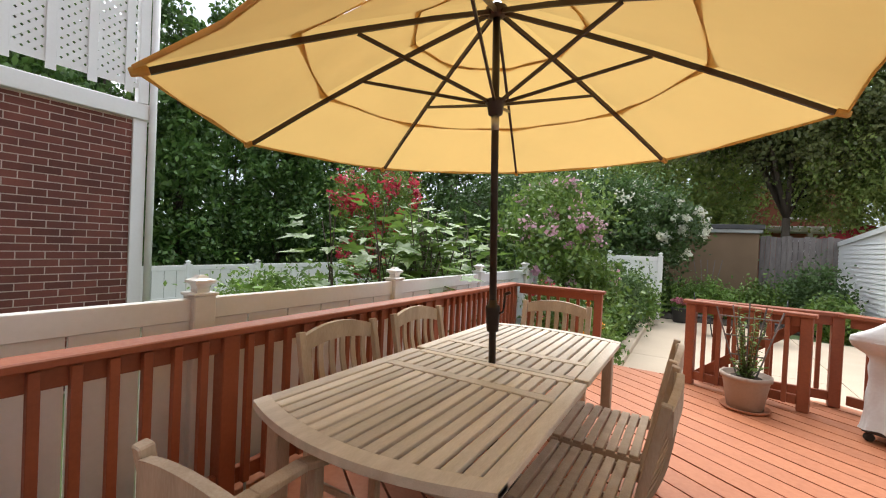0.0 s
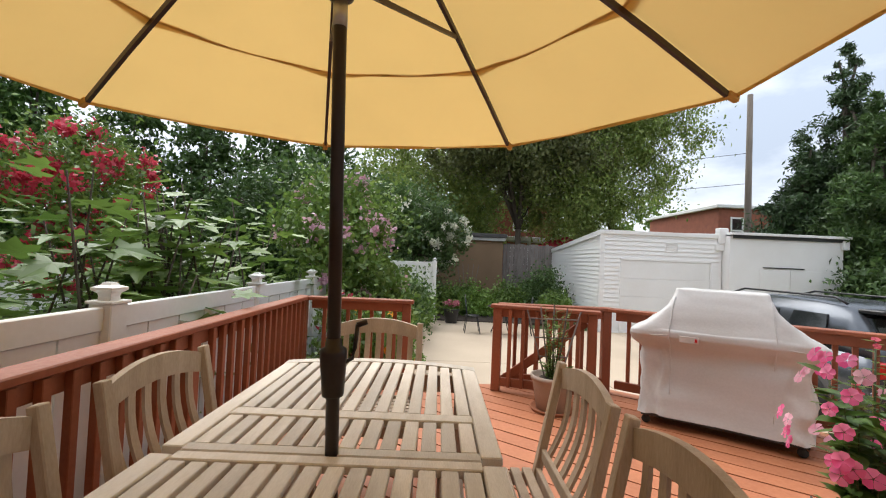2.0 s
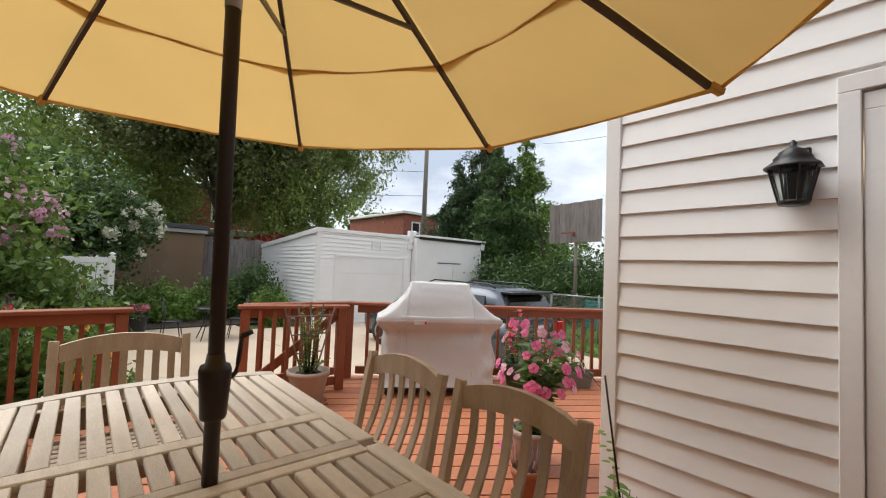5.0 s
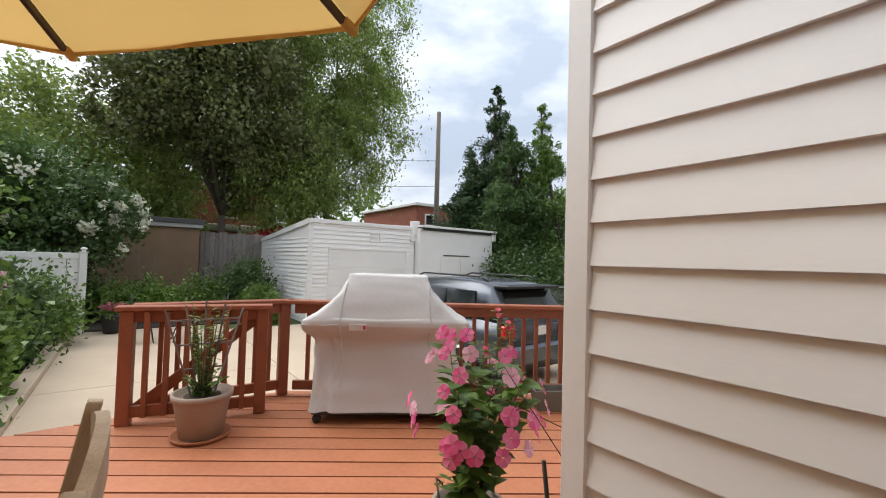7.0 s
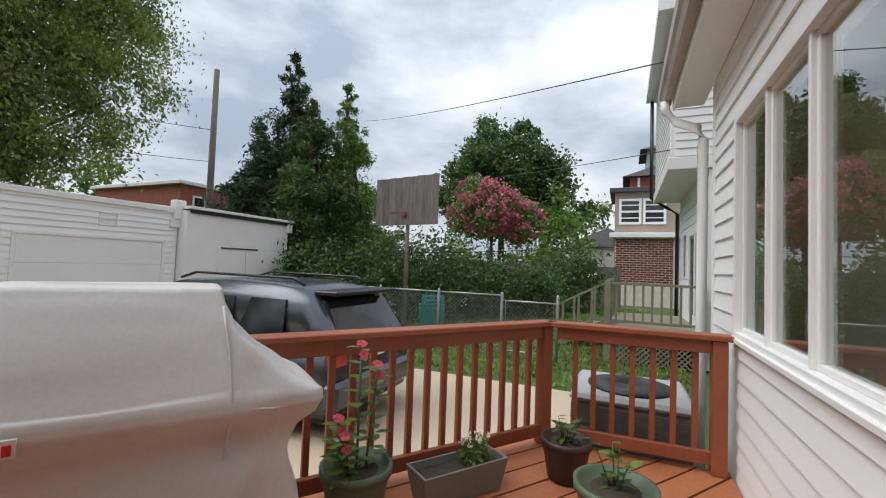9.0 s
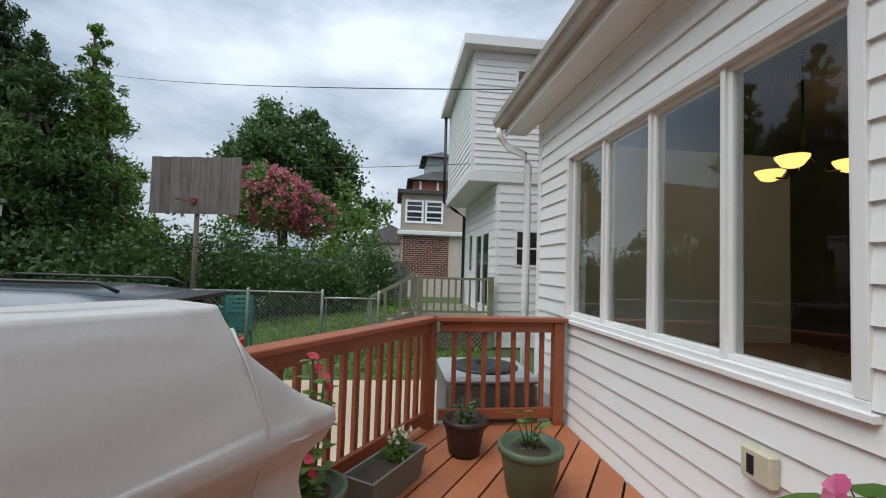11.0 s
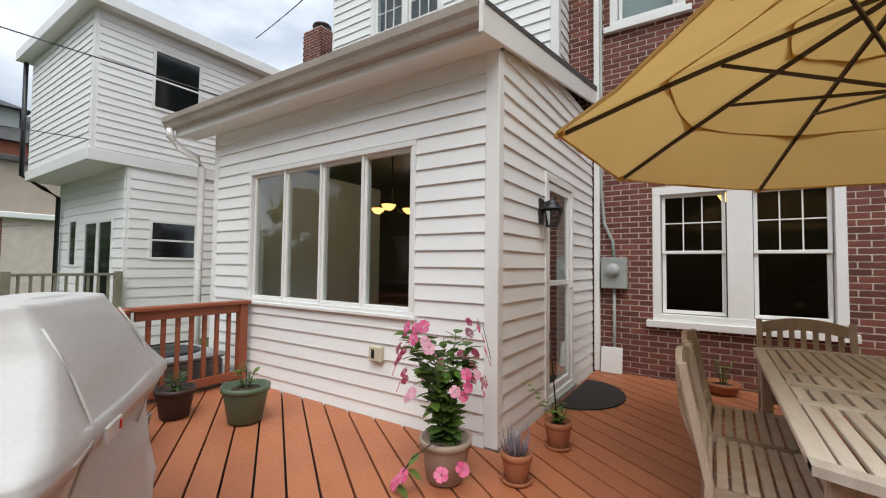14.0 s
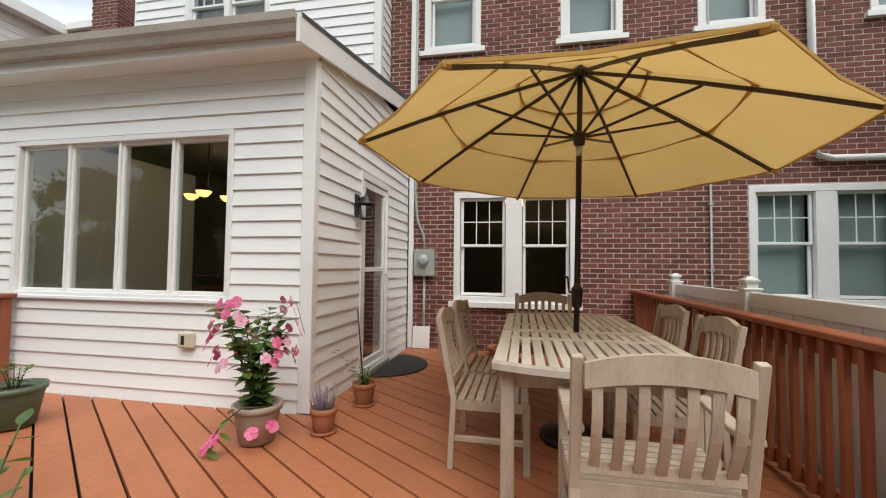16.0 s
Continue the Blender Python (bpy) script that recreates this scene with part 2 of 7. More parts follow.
M_DECK = surface("stained_deck_boards", (0.45, 0.166, 0.072), (0.33, 0.112, 0.049), 0.55, 1.6, 30, 0.25, (1, 1, 1), per_piece=0.07)
M_RAIL = surface("stained_railing", (0.33, 0.098, 0.042), (0.22, 0.060, 0.026), 0.5, 2.5, 50, 0.2, per_piece=0.08)
M_TEAK = surface("weathered_teak", (0.66, 0.60, 0.52), (0.45, 0.39, 0.315), 0.55, 3.0, 45, 0.3, (6, 1, 6), per_piece=0.18)
M_TEAKB = surface("weathered_teak_chair", (0.53, 0.435, 0.34), (0.35, 0.27, 0.19), 0.75, 3.0, 40, 0.3, (4, 4, 1), per_piece=0.1)
M_SIDING = surface("white_vinyl_siding", (0.83, 0.83, 0.82), (0.79, 0.785, 0.77), 0.45, 0.8, 25, 0.08, (1, 1, 4), per_piece=0.012)
M_TRIM = surface("white_trim_paint", (0.82, 0.82, 0.81), (0.75, 0.74, 0.72), 0.4, 1.5, 40, 0.06)
M_VINYLF = surface("white_vinyl_fence", (0.80, 0.80, 0.78), (0.70, 0.70, 0.67), 0.35, 1.2, 30, 0.05)
M_BRICK = surface("dark_red_brick", (0.185, 0.058, 0.040), (0.105, 0.034, 0.027), 0.85, 4.0, 70, 0.5, per_piece=0.3)
M_BRICKS = surface("dark_red_brickwork", (0.185, 0.058, 0.040), (0.105, 0.034, 0.027), 0.85, 4.0, 70, 0.5, island=0.3)
M_MORTAR = surface("pale_mortar", (0.66, 0.58, 0.51), (0.50, 0.43, 0.37), 0.95, 5, 90, 0.5)
M_BRICK2 = surface("orange_red_brickwork", (0.30, 0.10, 0.06), (0.20, 0.07, 0.045), 0.85, 4.0, 70, 0.5, island=0.25)
M_CONC = surface("pale_concrete", (0.56, 0.455, 0.335), (0.44, 0.345, 0.25), 0.85, 0.9, 40, 0.3)
M_GRASS = surface("lawn_soil", (0.085, 0.12, 0.035), (0.05, 0.07, 0.02), 0.95, 2.0, 60, 0.8)
M_SOIL = surface("garden_soil", (0.07, 0.05, 0.035), (0.03, 0.022, 0.016), 0.95, 6, 50, 0.8, dist=0.01)
M_COVER = surface("grey_grill_cover", (0.56, 0.545, 0.53), (0.46, 0.44, 0.42), 0.5, 1.5, 60, 0.2)
M_BRONZE = surface("dark_bronze_pole", (0.030, 0.018, 0.014), (0.018, 0.011, 0.009), 0.35, 3, 80, 0.05, metal=0.3)
M_RIB = surface("dark_stained_ribs", (0.040, 0.016, 0.011), (0.022, 0.010, 0.008), 0.4, 3, 80, 0.1)
M_ALU = surface("bare_metal_sleeve", (0.5, 0.48, 0.44), None, 0.35, 4, 60, 0.05, metal=0.8)
M_CANVAS = canvas_cloth("yellow_canvas", (0.72, 0.48, 0.165))
M_GLASS = glass_pane("window_glass")
# near-black brown: the unlit look of the rooms is put into this colour
M_DARKROOM = surface("room_walls_darkened", (0.052, 0.034, 0.021), (0.033, 0.022, 0.014), 0.8, 1.5, 30, 0.05)
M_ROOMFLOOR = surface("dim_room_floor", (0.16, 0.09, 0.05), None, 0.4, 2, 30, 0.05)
M_WARM = lamp_glow("warm_lamp_glass", (1.0, 0.50, 0.13), 2.0)
M_BLACK = surface("black_paint", (0.02, 0.02, 0.022), (0.012, 0.012, 0.014), 0.4, 5, 60, 0.1)
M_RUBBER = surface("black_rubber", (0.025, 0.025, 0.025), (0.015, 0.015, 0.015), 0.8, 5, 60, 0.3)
M_TERRA = surface("terracotta", (0.42, 0.16, 0.075), (0.30, 0.11, 0.05), 0.8, 6, 60, 0.2)
M_BEIGEPOT = surface("taupe_plastic_pot", (0.38, 0.29, 0.23), (0.30, 0.23, 0.18), 0.6, 5, 50, 0.1)
M_GREENPOT = surface("sage_green_plastic", (0.10, 0.14, 0.085), (0.075, 0.105, 0.06), 0.5, 5, 50, 0.1)
M_GREYPOT = surface("grey_green_planter", (0.17, 0.17, 0.145), (0.13, 0.13, 0.11), 0.55, 5, 50, 0.1)
M_DARKPOT = surface("dark_brown_pot", (0.045, 0.022, 0.018), None, 0.5, 5, 50, 0.1)
M_GUTTER = surface("weathered_gutter", (0.50, 0.45, 0.40), (0.32, 0.28, 0.24), 0.5, 2, 40, 0.1)
M_ROOF = surface("dark_shingle_roof", (0.09, 0.085, 0.085), (0.05, 0.05, 0.05), 0.9, 3, 60, 0.6)
M_GREY = surface("grey_metal_box", (0.36, 0.38, 0.36), (0.28, 0.30, 0.28), 0.5, 4, 50, 0.05)
M_CREAM = surface("cream_plastic", (0.66, 0.60, 0.45), None, 0.4, 5, 50, 0.05)
M_ACGREY = surface("air_conditioner_metal", (0.20, 0.19, 0.18), (0.14, 0.13, 0.12), 0.5, 4, 50, 0.1)
M_ACTOP = surface("air_conditioner_top", (0.42, 0.44, 0.45), (0.34, 0.35, 0.36), 0.4, 4, 50, 0.05)
M_CAR = surface("dark_grey_car_paint", (0.105, 0.115, 0.13), (0.09, 0.10, 0.115), 0.22, 1, 100, 0.0, metal=0.55)
M_CARGLASS = surface("dark_car_glass", (0.012, 0.014, 0.016), None, 0.06, 1, 10, 0.0, spec=0.9)
M_TAIL = surface("red_tail_light", (0.55, 0.02, 0.02), None, 0.15, 5, 50, 0.0)
M_OLDWOOD = surface("weathered_grey_board", (0.24, 0.21, 0.19), (0.10, 0.085, 0.08), 0.85, 2.0, 30, 0.4, (6, 6, 1), per_piece=0.18)
M_GREENWOOD = surface("weathered_green_deck_wood", (0.27, 0.26, 0.18), (0.17, 0.16, 0.11), 0.85, 3, 40, 0.4)
M_TAN = surface("tan_stucco", (0.22, 0.145, 0.085), (0.16, 0.105, 0.06), 0.9, 1.0, 40, 0.3)
M_TEALC = surface("teal_plastic", (0.05, 0.36, 0.33), None, 0.5, 5, 50, 0.05)
M_BARK = surface("bark", (0.11, 0.085, 0.06), (0.05, 0.04, 0.03), 0.95, 4, 30, 0.9, (3, 3, 0.7), dist=0.02)
M_POLEWOOD = surface("utility_pole_wood", (0.24, 0.20, 0.16), (0.15, 0.12, 0.10), 0.9, 2, 30, 0.4, (5, 5, 0.5))
M_GALV = surface("galvanised_steel", (0.50, 0.52, 0.50), (0.38, 0.40, 0.38), 0.45, 5, 50, 0.05, metal=0.6)
M_RED = surface("red_canvas", (0.42, 0.02, 0.03), None, 0.9, 3, 60, 0.1)
L_GREEN = leafy("leaf_green", (0.085, 0.195, 0.036), (0.165, 0.310, 0.062))
L_DARK = leafy("leaf_dark_green", (0.046, 0.115, 0.030), (0.092, 0.190, 0.052))
L_ARBOR = leafy("leaf_arborvitae", (0.046, 0.132, 0.028), (0.116, 0.248, 0.054))
L_BRIGHT = leafy("leaf_bright_green", (0.109, 0.248, 0.046), (0.202, 0.388, 0.078))
L_MAROON = leafy("leaf_dark_bronze", (0.085, 0.130, 0.040), (0.160, 0.215, 0.070), trans=0.4)
L_BIRCH = leafy("leaf_birch", (0.150, 0.280, 0.060), (0.270, 0.400, 0.100), trans=0.45)
L_CONE = leafy("leaf_conifer", (0.028, 0.072, 0.024), (0.060, 0.130, 0.042), trans=0.15)
L_MANDE = leafy("leaf_mandevilla", (0.060, 0.150, 0.026), (0.130, 0.270, 0.045))
L_PALEPINK = leafy("petal_pale_pink", (0.82, 0.34, 0.50), (0.88, 0.52, 0.62), 0.2)
L_RED = leafy("petal_crimson", (0.50, 0.03, 0.07), (0.65, 0.08, 0.12), 0.2)
L_ROSE = leafy("petal_rose_pink", (0.50, 0.14, 0.20), (0.62, 0.24, 0.28), 0.2)
L_PINK = leafy("petal_bright_pink", (0.78, 0.07, 0.26), (0.86, 0.24, 0.42), 0.15)
L_MAUVE = leafy("petal_mauve", (0.62, 0.33, 0.46), (0.76, 0.52, 0.60), 0.2)
L_WHITE = leafy("petal_cream_white", (0.72, 0.72, 0.58), (0.80, 0.80, 0.70), 0.1)
L_ORANGE = leafy("petal_orange", (0.85, 0.30, 0.02), (0.85, 0.45, 0.03), 0.1)
L_LAV = leafy("leaf_lavender", (0.248, 0.264, 0.295), (0.341, 0.341, 0.403), 0.2)

# ---------- ground ----------
GZ = -0.45
bm = bmesh.new()
for x0, x1, y0, y1 in [(-150, 150, -150, 200)]:
    bm.faces.new([bm.verts.new(p) for p in ((x0, y0, GZ - 0.03), (x1, y0, GZ - 0.03), (x1, y1, GZ - 0.03), (x0, y1, GZ - 0.03))])
structure("ground", bm, M_GRASS, "grass and bare soil ground around the houses", "ground")


def slab_bm(poly, z0, z1):
    b = bmesh.new()
    lo = [b.verts.new((x, y, z0)) for x, y in poly]
    hi = [b.verts.new((x, y, z1)) for x, y in poly]
    b.faces.new(hi)
    b.faces.new(list(reversed(lo)))
    for i in range(len(poly)):
        j = (i + 1) % len(poly)
        b.faces.new((lo[i], lo[j], hi[j], hi[i]))
    return b


drive = structure("pavement", bmesh.new(), M_CONC, "pale concrete driveway with expansion joints", "pavement")
bed = structure("garden_bed", slab_bm([(-1.9, 14.4), (2.3, 14.4), (2.3, 18.1), (-3.4, 18.1), (-3.4, 6.6), (-2.3, 6.6), (-2.3, 14.4)], GZ - 0.1, GZ + 0.03), M_SOIL, "planted garden bed with dark soil", "garden bed")
kerb = structure("kerb", bmesh.new(), M_CONC, "weathered concrete kerb beside the drive", "kerb")
for i in range(6):
    part("kerb_stone", boxbm((-2.3, 6.6 + i * 1.22, GZ - 0.1), (-2.08, 6.6 + i * 1.22 + 1.205, GZ + 0.10), 0.015), M_CONC, kerb)
for x0, x1, y0, y1 in [(-2.08, 0.9, 6.42, 9.3), (-2.08, 0.9, 9.312, 14.4), (0.912, 3.2, 3.2, 7.6), (3.212, 6.2, 3.2, 7.6), (0.912, 3.2, 7.612, 13.49), (3.212, 6.2, 7.612, 13.49), (6.212, 8.0, 12.012, 13.18), (6.212, 7.7, 9.0, 12.0)]:
    part("concrete_slab", boxbm((x0, y0, GZ - 0.12), (x1, y1, GZ), 0.006), M_CONC, drive)

# ---------- deck ----------
DECK = [(-3.36, 0.03), (-0.03, 0.03), (-0.03, 3.0), (3.22, 3.0), (3.18, 4.32), (0.16, 6.43), (-3.36, 6.43)]
deck = structure("floor", bmesh.new(), M_DECK, "red-brown stained wooden deck with diagonal boards", "deck")


def clip_half(poly, n, d):
    out = []
    for i, p in enumerate(poly):
        q = poly[(i + 1) % len(poly)]
        a, b = p[0] * n[0] + p[1] * n[1] - d, q[0] * n[0] + q[1] * n[1] - d
        if a >= 0:
            out.append(p)
        if (a >= 0) != (b >= 0):
            k = a / (a - b)
            out.append((p[0] + k * (q[0] - p[0]), p[1] + k * (q[1] - p[1])))
    return out


ang = radians(145.3)
bn = (-math.sin(ang), math.cos(ang))
ds = [x * bn[0] + y * bn[1] for x, y in DECK]
PITCH, GAP = 0.186, 0.016
d = min(ds)
while d < max(ds):
    q = clip_half(DECK, bn, d + GAP / 2)
    q = clip_half(q, (-bn[0], -bn[1]), -(d + PITCH - GAP / 2)) if len(q) > 2 else []
    if len(q) > 2:
        cx, cy = sum(p[0] for p in q) / len(q), sum(p[1] for p in q) / len(q)
        ob = part("deck_board", slab_bm([(x - cx, y - cy) for x, y in q], -0.035, RNG.uniform(-0.002, 0.001)), M_DECK, deck)
        ob.location = (cx, cy, 0)
    d += PITCH
# solid black slab in place of joists, so board gaps read as deep shade
sub = structure("gap_shade_slab", slab_bm([(x * 0.995 - 0.0, y * 0.995 + 0.01) for x, y in DECK], GZ, -0.075), M_RUBBER, "black slab under the boards, standing in for shade in the gaps", "deck frame")
bm = bmesh.new()
for (x0, y0), (x1, y1) in zip(DECK[3:], DECK[4:]):
    beam(bm, (x0, y0, -0.15), (x1, y1, -0.15), 0.04, 0.26)
structure("deck_fascia", bm, M_RAIL, "stained fascia boards round the deck edge", "fascia")


# ---------- railings ----------
def railing(a, b, posts=(0.0, 1.0), label="red-brown stained wooden deck railing with square balusters", cap=True, brace=False, spacing=0.125):
    a, b = Vector((*a, 0)), Vector((*b, 0))
    L = (b - a).length
    yaw = math.degrees(math.atan2((b - a).y, (b - a).x))
    r = thing("railing", label, "railing", "deck railings", (a.x, a.y, 0), yaw)
    if cap:
        part("cap_rail", boxbm((-0.075, -0.07, 0.892), (L + 0.075, 0.07, 0.93), 0.006), M_RAIL, r)
    part("top_rail", boxbm((0.0, -0.02, 0.80), (L, 0.02, 0.89), 0.004), M_RAIL, r)
    part("bottom_rail", boxbm((0.0, -0.02, 0.055), (L, 0.02, 0.145), 0.004), M_RAIL, r)
    for k in posts:
        part("post", boxbm((k * L - 0.046, -0.046, 0.002), (k * L + 0.046, 0.046, 0.89), 0.005), M_RAIL, r)
    n = max(2, int(L / spacing))
    me = None
    for i in range(1, n):
        x = i * L / n
        if any(abs(x - k * L) < 0.075 for k in posts):
            continue
        if me is None:
            ob = part("baluster", boxbm((-0.019, 0.021, 0.06), (0.019, 0.058, 0.885), 0.003), M_RAIL, r)
            me = ob.data
        else:
            ob = new("baluster", me)
            ob.parent = r
        ob.location = (x, 0, 0)
    if brace:
        b2 = bmesh.new()
        beam(b2, (0.06, -0.045, 0.80), (L - 0.06, -0.045, 0.10), 0.04, 0.09, 0.004)
        part("diagonal_brace", b2, M_RAIL, r)
    return r


railing((-3.29, 6.25), (-3.29, 0.09), (0.0, 0.335, 0.67, 1.0))
railing((-3.19, 6.25), (-2.155, 6.25), (1.0,))
railing((-0.22, 5.95), (-1.155, 6.225), (0.0, 1.0), "stained wooden deck gate with a diagonal brace, folded open", brace=True)
railing((-1.05, 6.38), (0.08, 6.34), (1.0,))
railing((0.16, 6.265), (3.095, 4.235), (0.40, 1.0))
railing((3.115, 4.14), (3.145, 3.08), (1.0,))


# ---------- walls ----------
def wall_cells(bm, P, u0, u1, z0, z1, thick, openings):
    us = sorted({u0, u1, *[v for o in openings for v in o[:2]]})
    zs = sorted({z0, z1, *[v for o in openings for v in o[2:]]})
    for ua, ub in zip(us, us[1:]):
        for za, zb in zip(zs, zs[1:]):
            if any(o[0] <= ua and ub <= o[1] and o[2] <= za and zb <= o[3] for o in openings):
                continue
            c = [P(u, o, z) for z in (za, zb) for u, o in ((ua, -thick), (ub, -thick), (ub, 0), (ua, 0))]
            v = [bm.verts.new(p) for p in c]
            for f in ((0, 1, 2, 3), (7, 6, 5, 4), (0, 4, 5, 1), (1, 5, 6, 2), (2, 6, 7, 3), (3, 7, 4, 0)):
                bm.faces.new([v[i] for i in f])
    bmesh.ops.remove_doubles(bm, verts=bm.verts, dist=1e-5)
    bmesh.ops.recalc_face_normals(bm, faces=bm.faces)
    return bm


def minus(rect, holes):
    """Rectangles left of a (u0, u1, z0, z1) after cutting holes."""
    rects = [rect]
    for h in holes:
        nxt = []
        for a in rects:
            u0, u1, z0, z1 = a
            if h[1] <= u0 or h[0] >= u1 or h[3] <= z0 or h[2] >= z1:
                nxt.append(a)
                continue
            if h[0] > u0:
                nxt.append((u0, h[0], z0, z1))
            if h[1] < u1:
                nxt.append((h[1], u1, z0, z1))
            ua, ub = max(u0, h[0]), min(u1, h[1])
            if h[2] > z0 + 0.01:
                nxt.append((ua, ub, z0, h[2]))
            if h[3] < z1 - 0.01:
                nxt.append((ua, ub, h[3], z1))
        rects = nxt
    return [a for a in rects if a[1] - a[0] > 0.015]


def siding(wall, P, u0, u1, z0, z1, exposure, openings, mat, lip=0.021):
    z = z0
    while z < z1 - 0.02:
        zt = min(z + exposure, z1)
        for ua, ub, za, zb in minus((u0, u1, z, zt), openings):
            oa, ob_ = lip - (lip - 0.003) * (za - z) / exposure, lip - (lip - 0.003) * (zb - z) / exposure
            v = [P(ua, 0.0, za), P(ub, 0.0, za), P(ub, oa, za), P(ua, oa, za), P(ua, 0, zb), P(ub, 0, zb), P(ub, ob_, zb), P(ua, ob_, zb)]
            me_ob = strip_mesh("siding_board", v, [(0, 3, 2, 1), (4, 5, 6, 7), (3, 7, 6, 2), (0, 1, 5, 4), (0, 4, 7, 3), (1, 2, 6, 5)], mat, wall)
        z += exposure


def brickwork(wall, P, u0, u1, z0, z1, openings, near=None, mat_piece=None, mat_rest=None, limit=290, pitch=0.0715, length=0.212, joint=0.014, proud=0.005):
    verts, faces, count, row = [], [], 0, 0
    z = z0
    shared = {}
    while z < z1 - 0.03:
        zt = min(z + pitch - joint, z1)
        u = u0 - (length / 2 if row % 2 else 0)
        while u < u1:
            for ua, ub, za, zb in minus((max(u, u0), min(u + length - joint, u1), z, zt), openings):
                if zb - za < 0.015:
                    continue
                o = proud + RNG.uniform(-0.002, 0.002)
                if near and count < limit and near[0] <= ua and ub <= near[1] and near[2] <= za and zb <= near[3]:
                    key = (round(ub - ua, 3), round(zb - za, 3))
                    v = [P(0, -0.02, 0), P(ub - ua, -0.02, 0), P(ub - ua, o, 0), P(0, o, 0), P(0, -0.02, zb - za), P(ub - ua, -0.02, zb - za), P(ub - ua, o, zb - za), P(0, o, zb - za)]
                    base = P(0, 0, 0)
                    if key not in shared:
                        ob = strip_mesh("brick", [p - base for p in v], [(0, 3, 2, 1), (4, 5, 6, 7), (3, 7, 6, 2), (0, 4, 7, 3), (1, 2, 6, 5)], mat_piece, wall)
                        shared[key] = ob.data
                    else:
                        ob = new("brick", shared[key])
                        ob.parent = wall
                    ob.location = P(ua, 0, za)
                    count += 1
                else:
                    i = len(verts)
                    verts += [P(ua, -0.02, za), P(ub, -0.02, za), P(ub, o, za), P(ua, o, za), P(ua, -0.02, zb), P(ub, -0.02, zb), P(ub, o, zb), P(ua, o, zb)]
                    faces += [tuple(i + k for k in f) for f in ((0, 3, 2, 1), (4, 5, 6, 7), (3, 7, 6, 2), (0, 4, 7, 3), (1, 2, 6, 5))]
            u += length
        z += pitch
        row += 1
    ob = strip_mesh("brickwork", verts, faces, mat_rest, wall)
    ob["kind"] = "stuff"
    return ob


def PY(y):
    return lambda u, o, z: Vector((u, y + o, z))


def PXm(x):
    return lambda u, o, z: Vector((x - o, u, z))


def PXp(x):
    return lambda u, o, z: Vector((x + o, u, z))


# brick house wall
BW = (-2.50, -0.715, 0.68, 2.355)
NW = (-6.50, -4.70, 0.75, 2.355)
UP = [(-1.10, -0.22, 4.55, 6.25), (-3.14, -2.28, 4.55, 6.25), (-4.95, -4.12, 4.55, 6.25), (-7.0, -6.15, 4.55, 6.25)]
HOLES = [BW, NW, *UP]
wall_house = structure("wall_south", wall_cells(bmesh.new(), PY(0.0), -9.5, 4.6, GZ - 0.2, 7.4, 0.22, HOLES), M_MORTAR, "dark red brick rear wall of the house", "wall")

# siding room
WIN = (0.805, 3.20, 0.925, 2.40)
DOOR = (1.03, 1.905, 0.05, 2.25)
EY, EX = 2.963, 0.015
wall_ext = structure("wall_north", wall_cells(bmesh.new(), PY(EY), 0.03, 4.0, GZ, 3.06, 0.16, [WIN]), M_SIDING, "white vinyl-sided wall of the kitchen extension", "wall")
wall_side = structure("wall_west", wall_cells(bmesh.new(), PXm(EX), 0.01, EY - 0.005, GZ, 3.35, 0.16, [DOOR]), M_SIDING, "white vinyl-sided wall with a glazed door", "wall")
wall_end = structure("wall_east", wall_cells(bmesh.new(), PXp(4.0), 0.01, EY - 0.165, GZ, 3.3, 0.16, []), M_SIDING, "white vinyl-sided end wall of the extension", "wall")
siding(wall_ext, PY(EY), 0.10, 3.94, -0.033, 3.04, 0.1375, [WIN], M_SIDING)
siding(wall_side, PXm(EX), 0.06, 2.895, -0.033, 3.35, 0.1375, [DOOR], M_SIDING)
trim = structure("trim", boxbm((-0.012, 2.89, 0.0), (0.105, 2.985, 3.02), 0.006), M_TRIM, "white vinyl corner post of the extension", "trim")
structure("trim_end", boxbm((3.93, 2.93, GZ), (4.03, 2.985, 3.04), 0.006), M_TRIM, "white vinyl corner post at the wall end", "trim")

# extension roof: sloping slab, soffit, rake boards, gutter
def roof_z(y):
    return 3.17 + (3.36 - y) * 0.185


bm = bmesh.new()
prof = [(3.33, roof_z(3.33) - 0.02), (3.33, roof_z(3.33) + 0.015), (0.01, roof_z(0.01) + 0.015), (0.01, roof_z(0.01) - 0.06)]
va = [bm.verts.new((-0.07, y, z)) for y, z in prof]
vb = [bm.verts.new((4.55, y, z)) for y, z in prof]
for i in range(4):
    bm.faces.new((va[i], va[(i + 1) % 4], vb[(i + 1) % 4], vb[i]))
bm.faces.new(list(reversed(va)))
bm.faces.new(vb)
bmesh.ops.recalc_face_normals(bm, faces=bm.faces)
structure("roof", bm, M_ROOF, "low-pitched dark shingle roof over the extension", "roof")
bm = bmesh.new()
box(bm, (-0.045, 2.985, 3.01), (4.5, 3.24, 3.03))
structure("ceiling_soffit", bm, M_TRIM, "white boarded soffit under the eaves", "soffit")
bm = bmesh.new()
box(bm, (-0.045, 3.235, 2.985), (4.5, 3.255, 3.18))
structure("fascia_board", bm, M_TRIM, "white painted fascia board behind the gutter", "fascia")
bm = bmesh.new()
vs = [bm.verts.new((x, y, z)) for x in (-0.065, -0.035) for y, z in ((3.36, roof_z(3.36) - 0.22), (3.36, roof_z(3.36)), (0.02, roof_z(0.02)), (0.02, roof_z(0.02) - 0.24))]
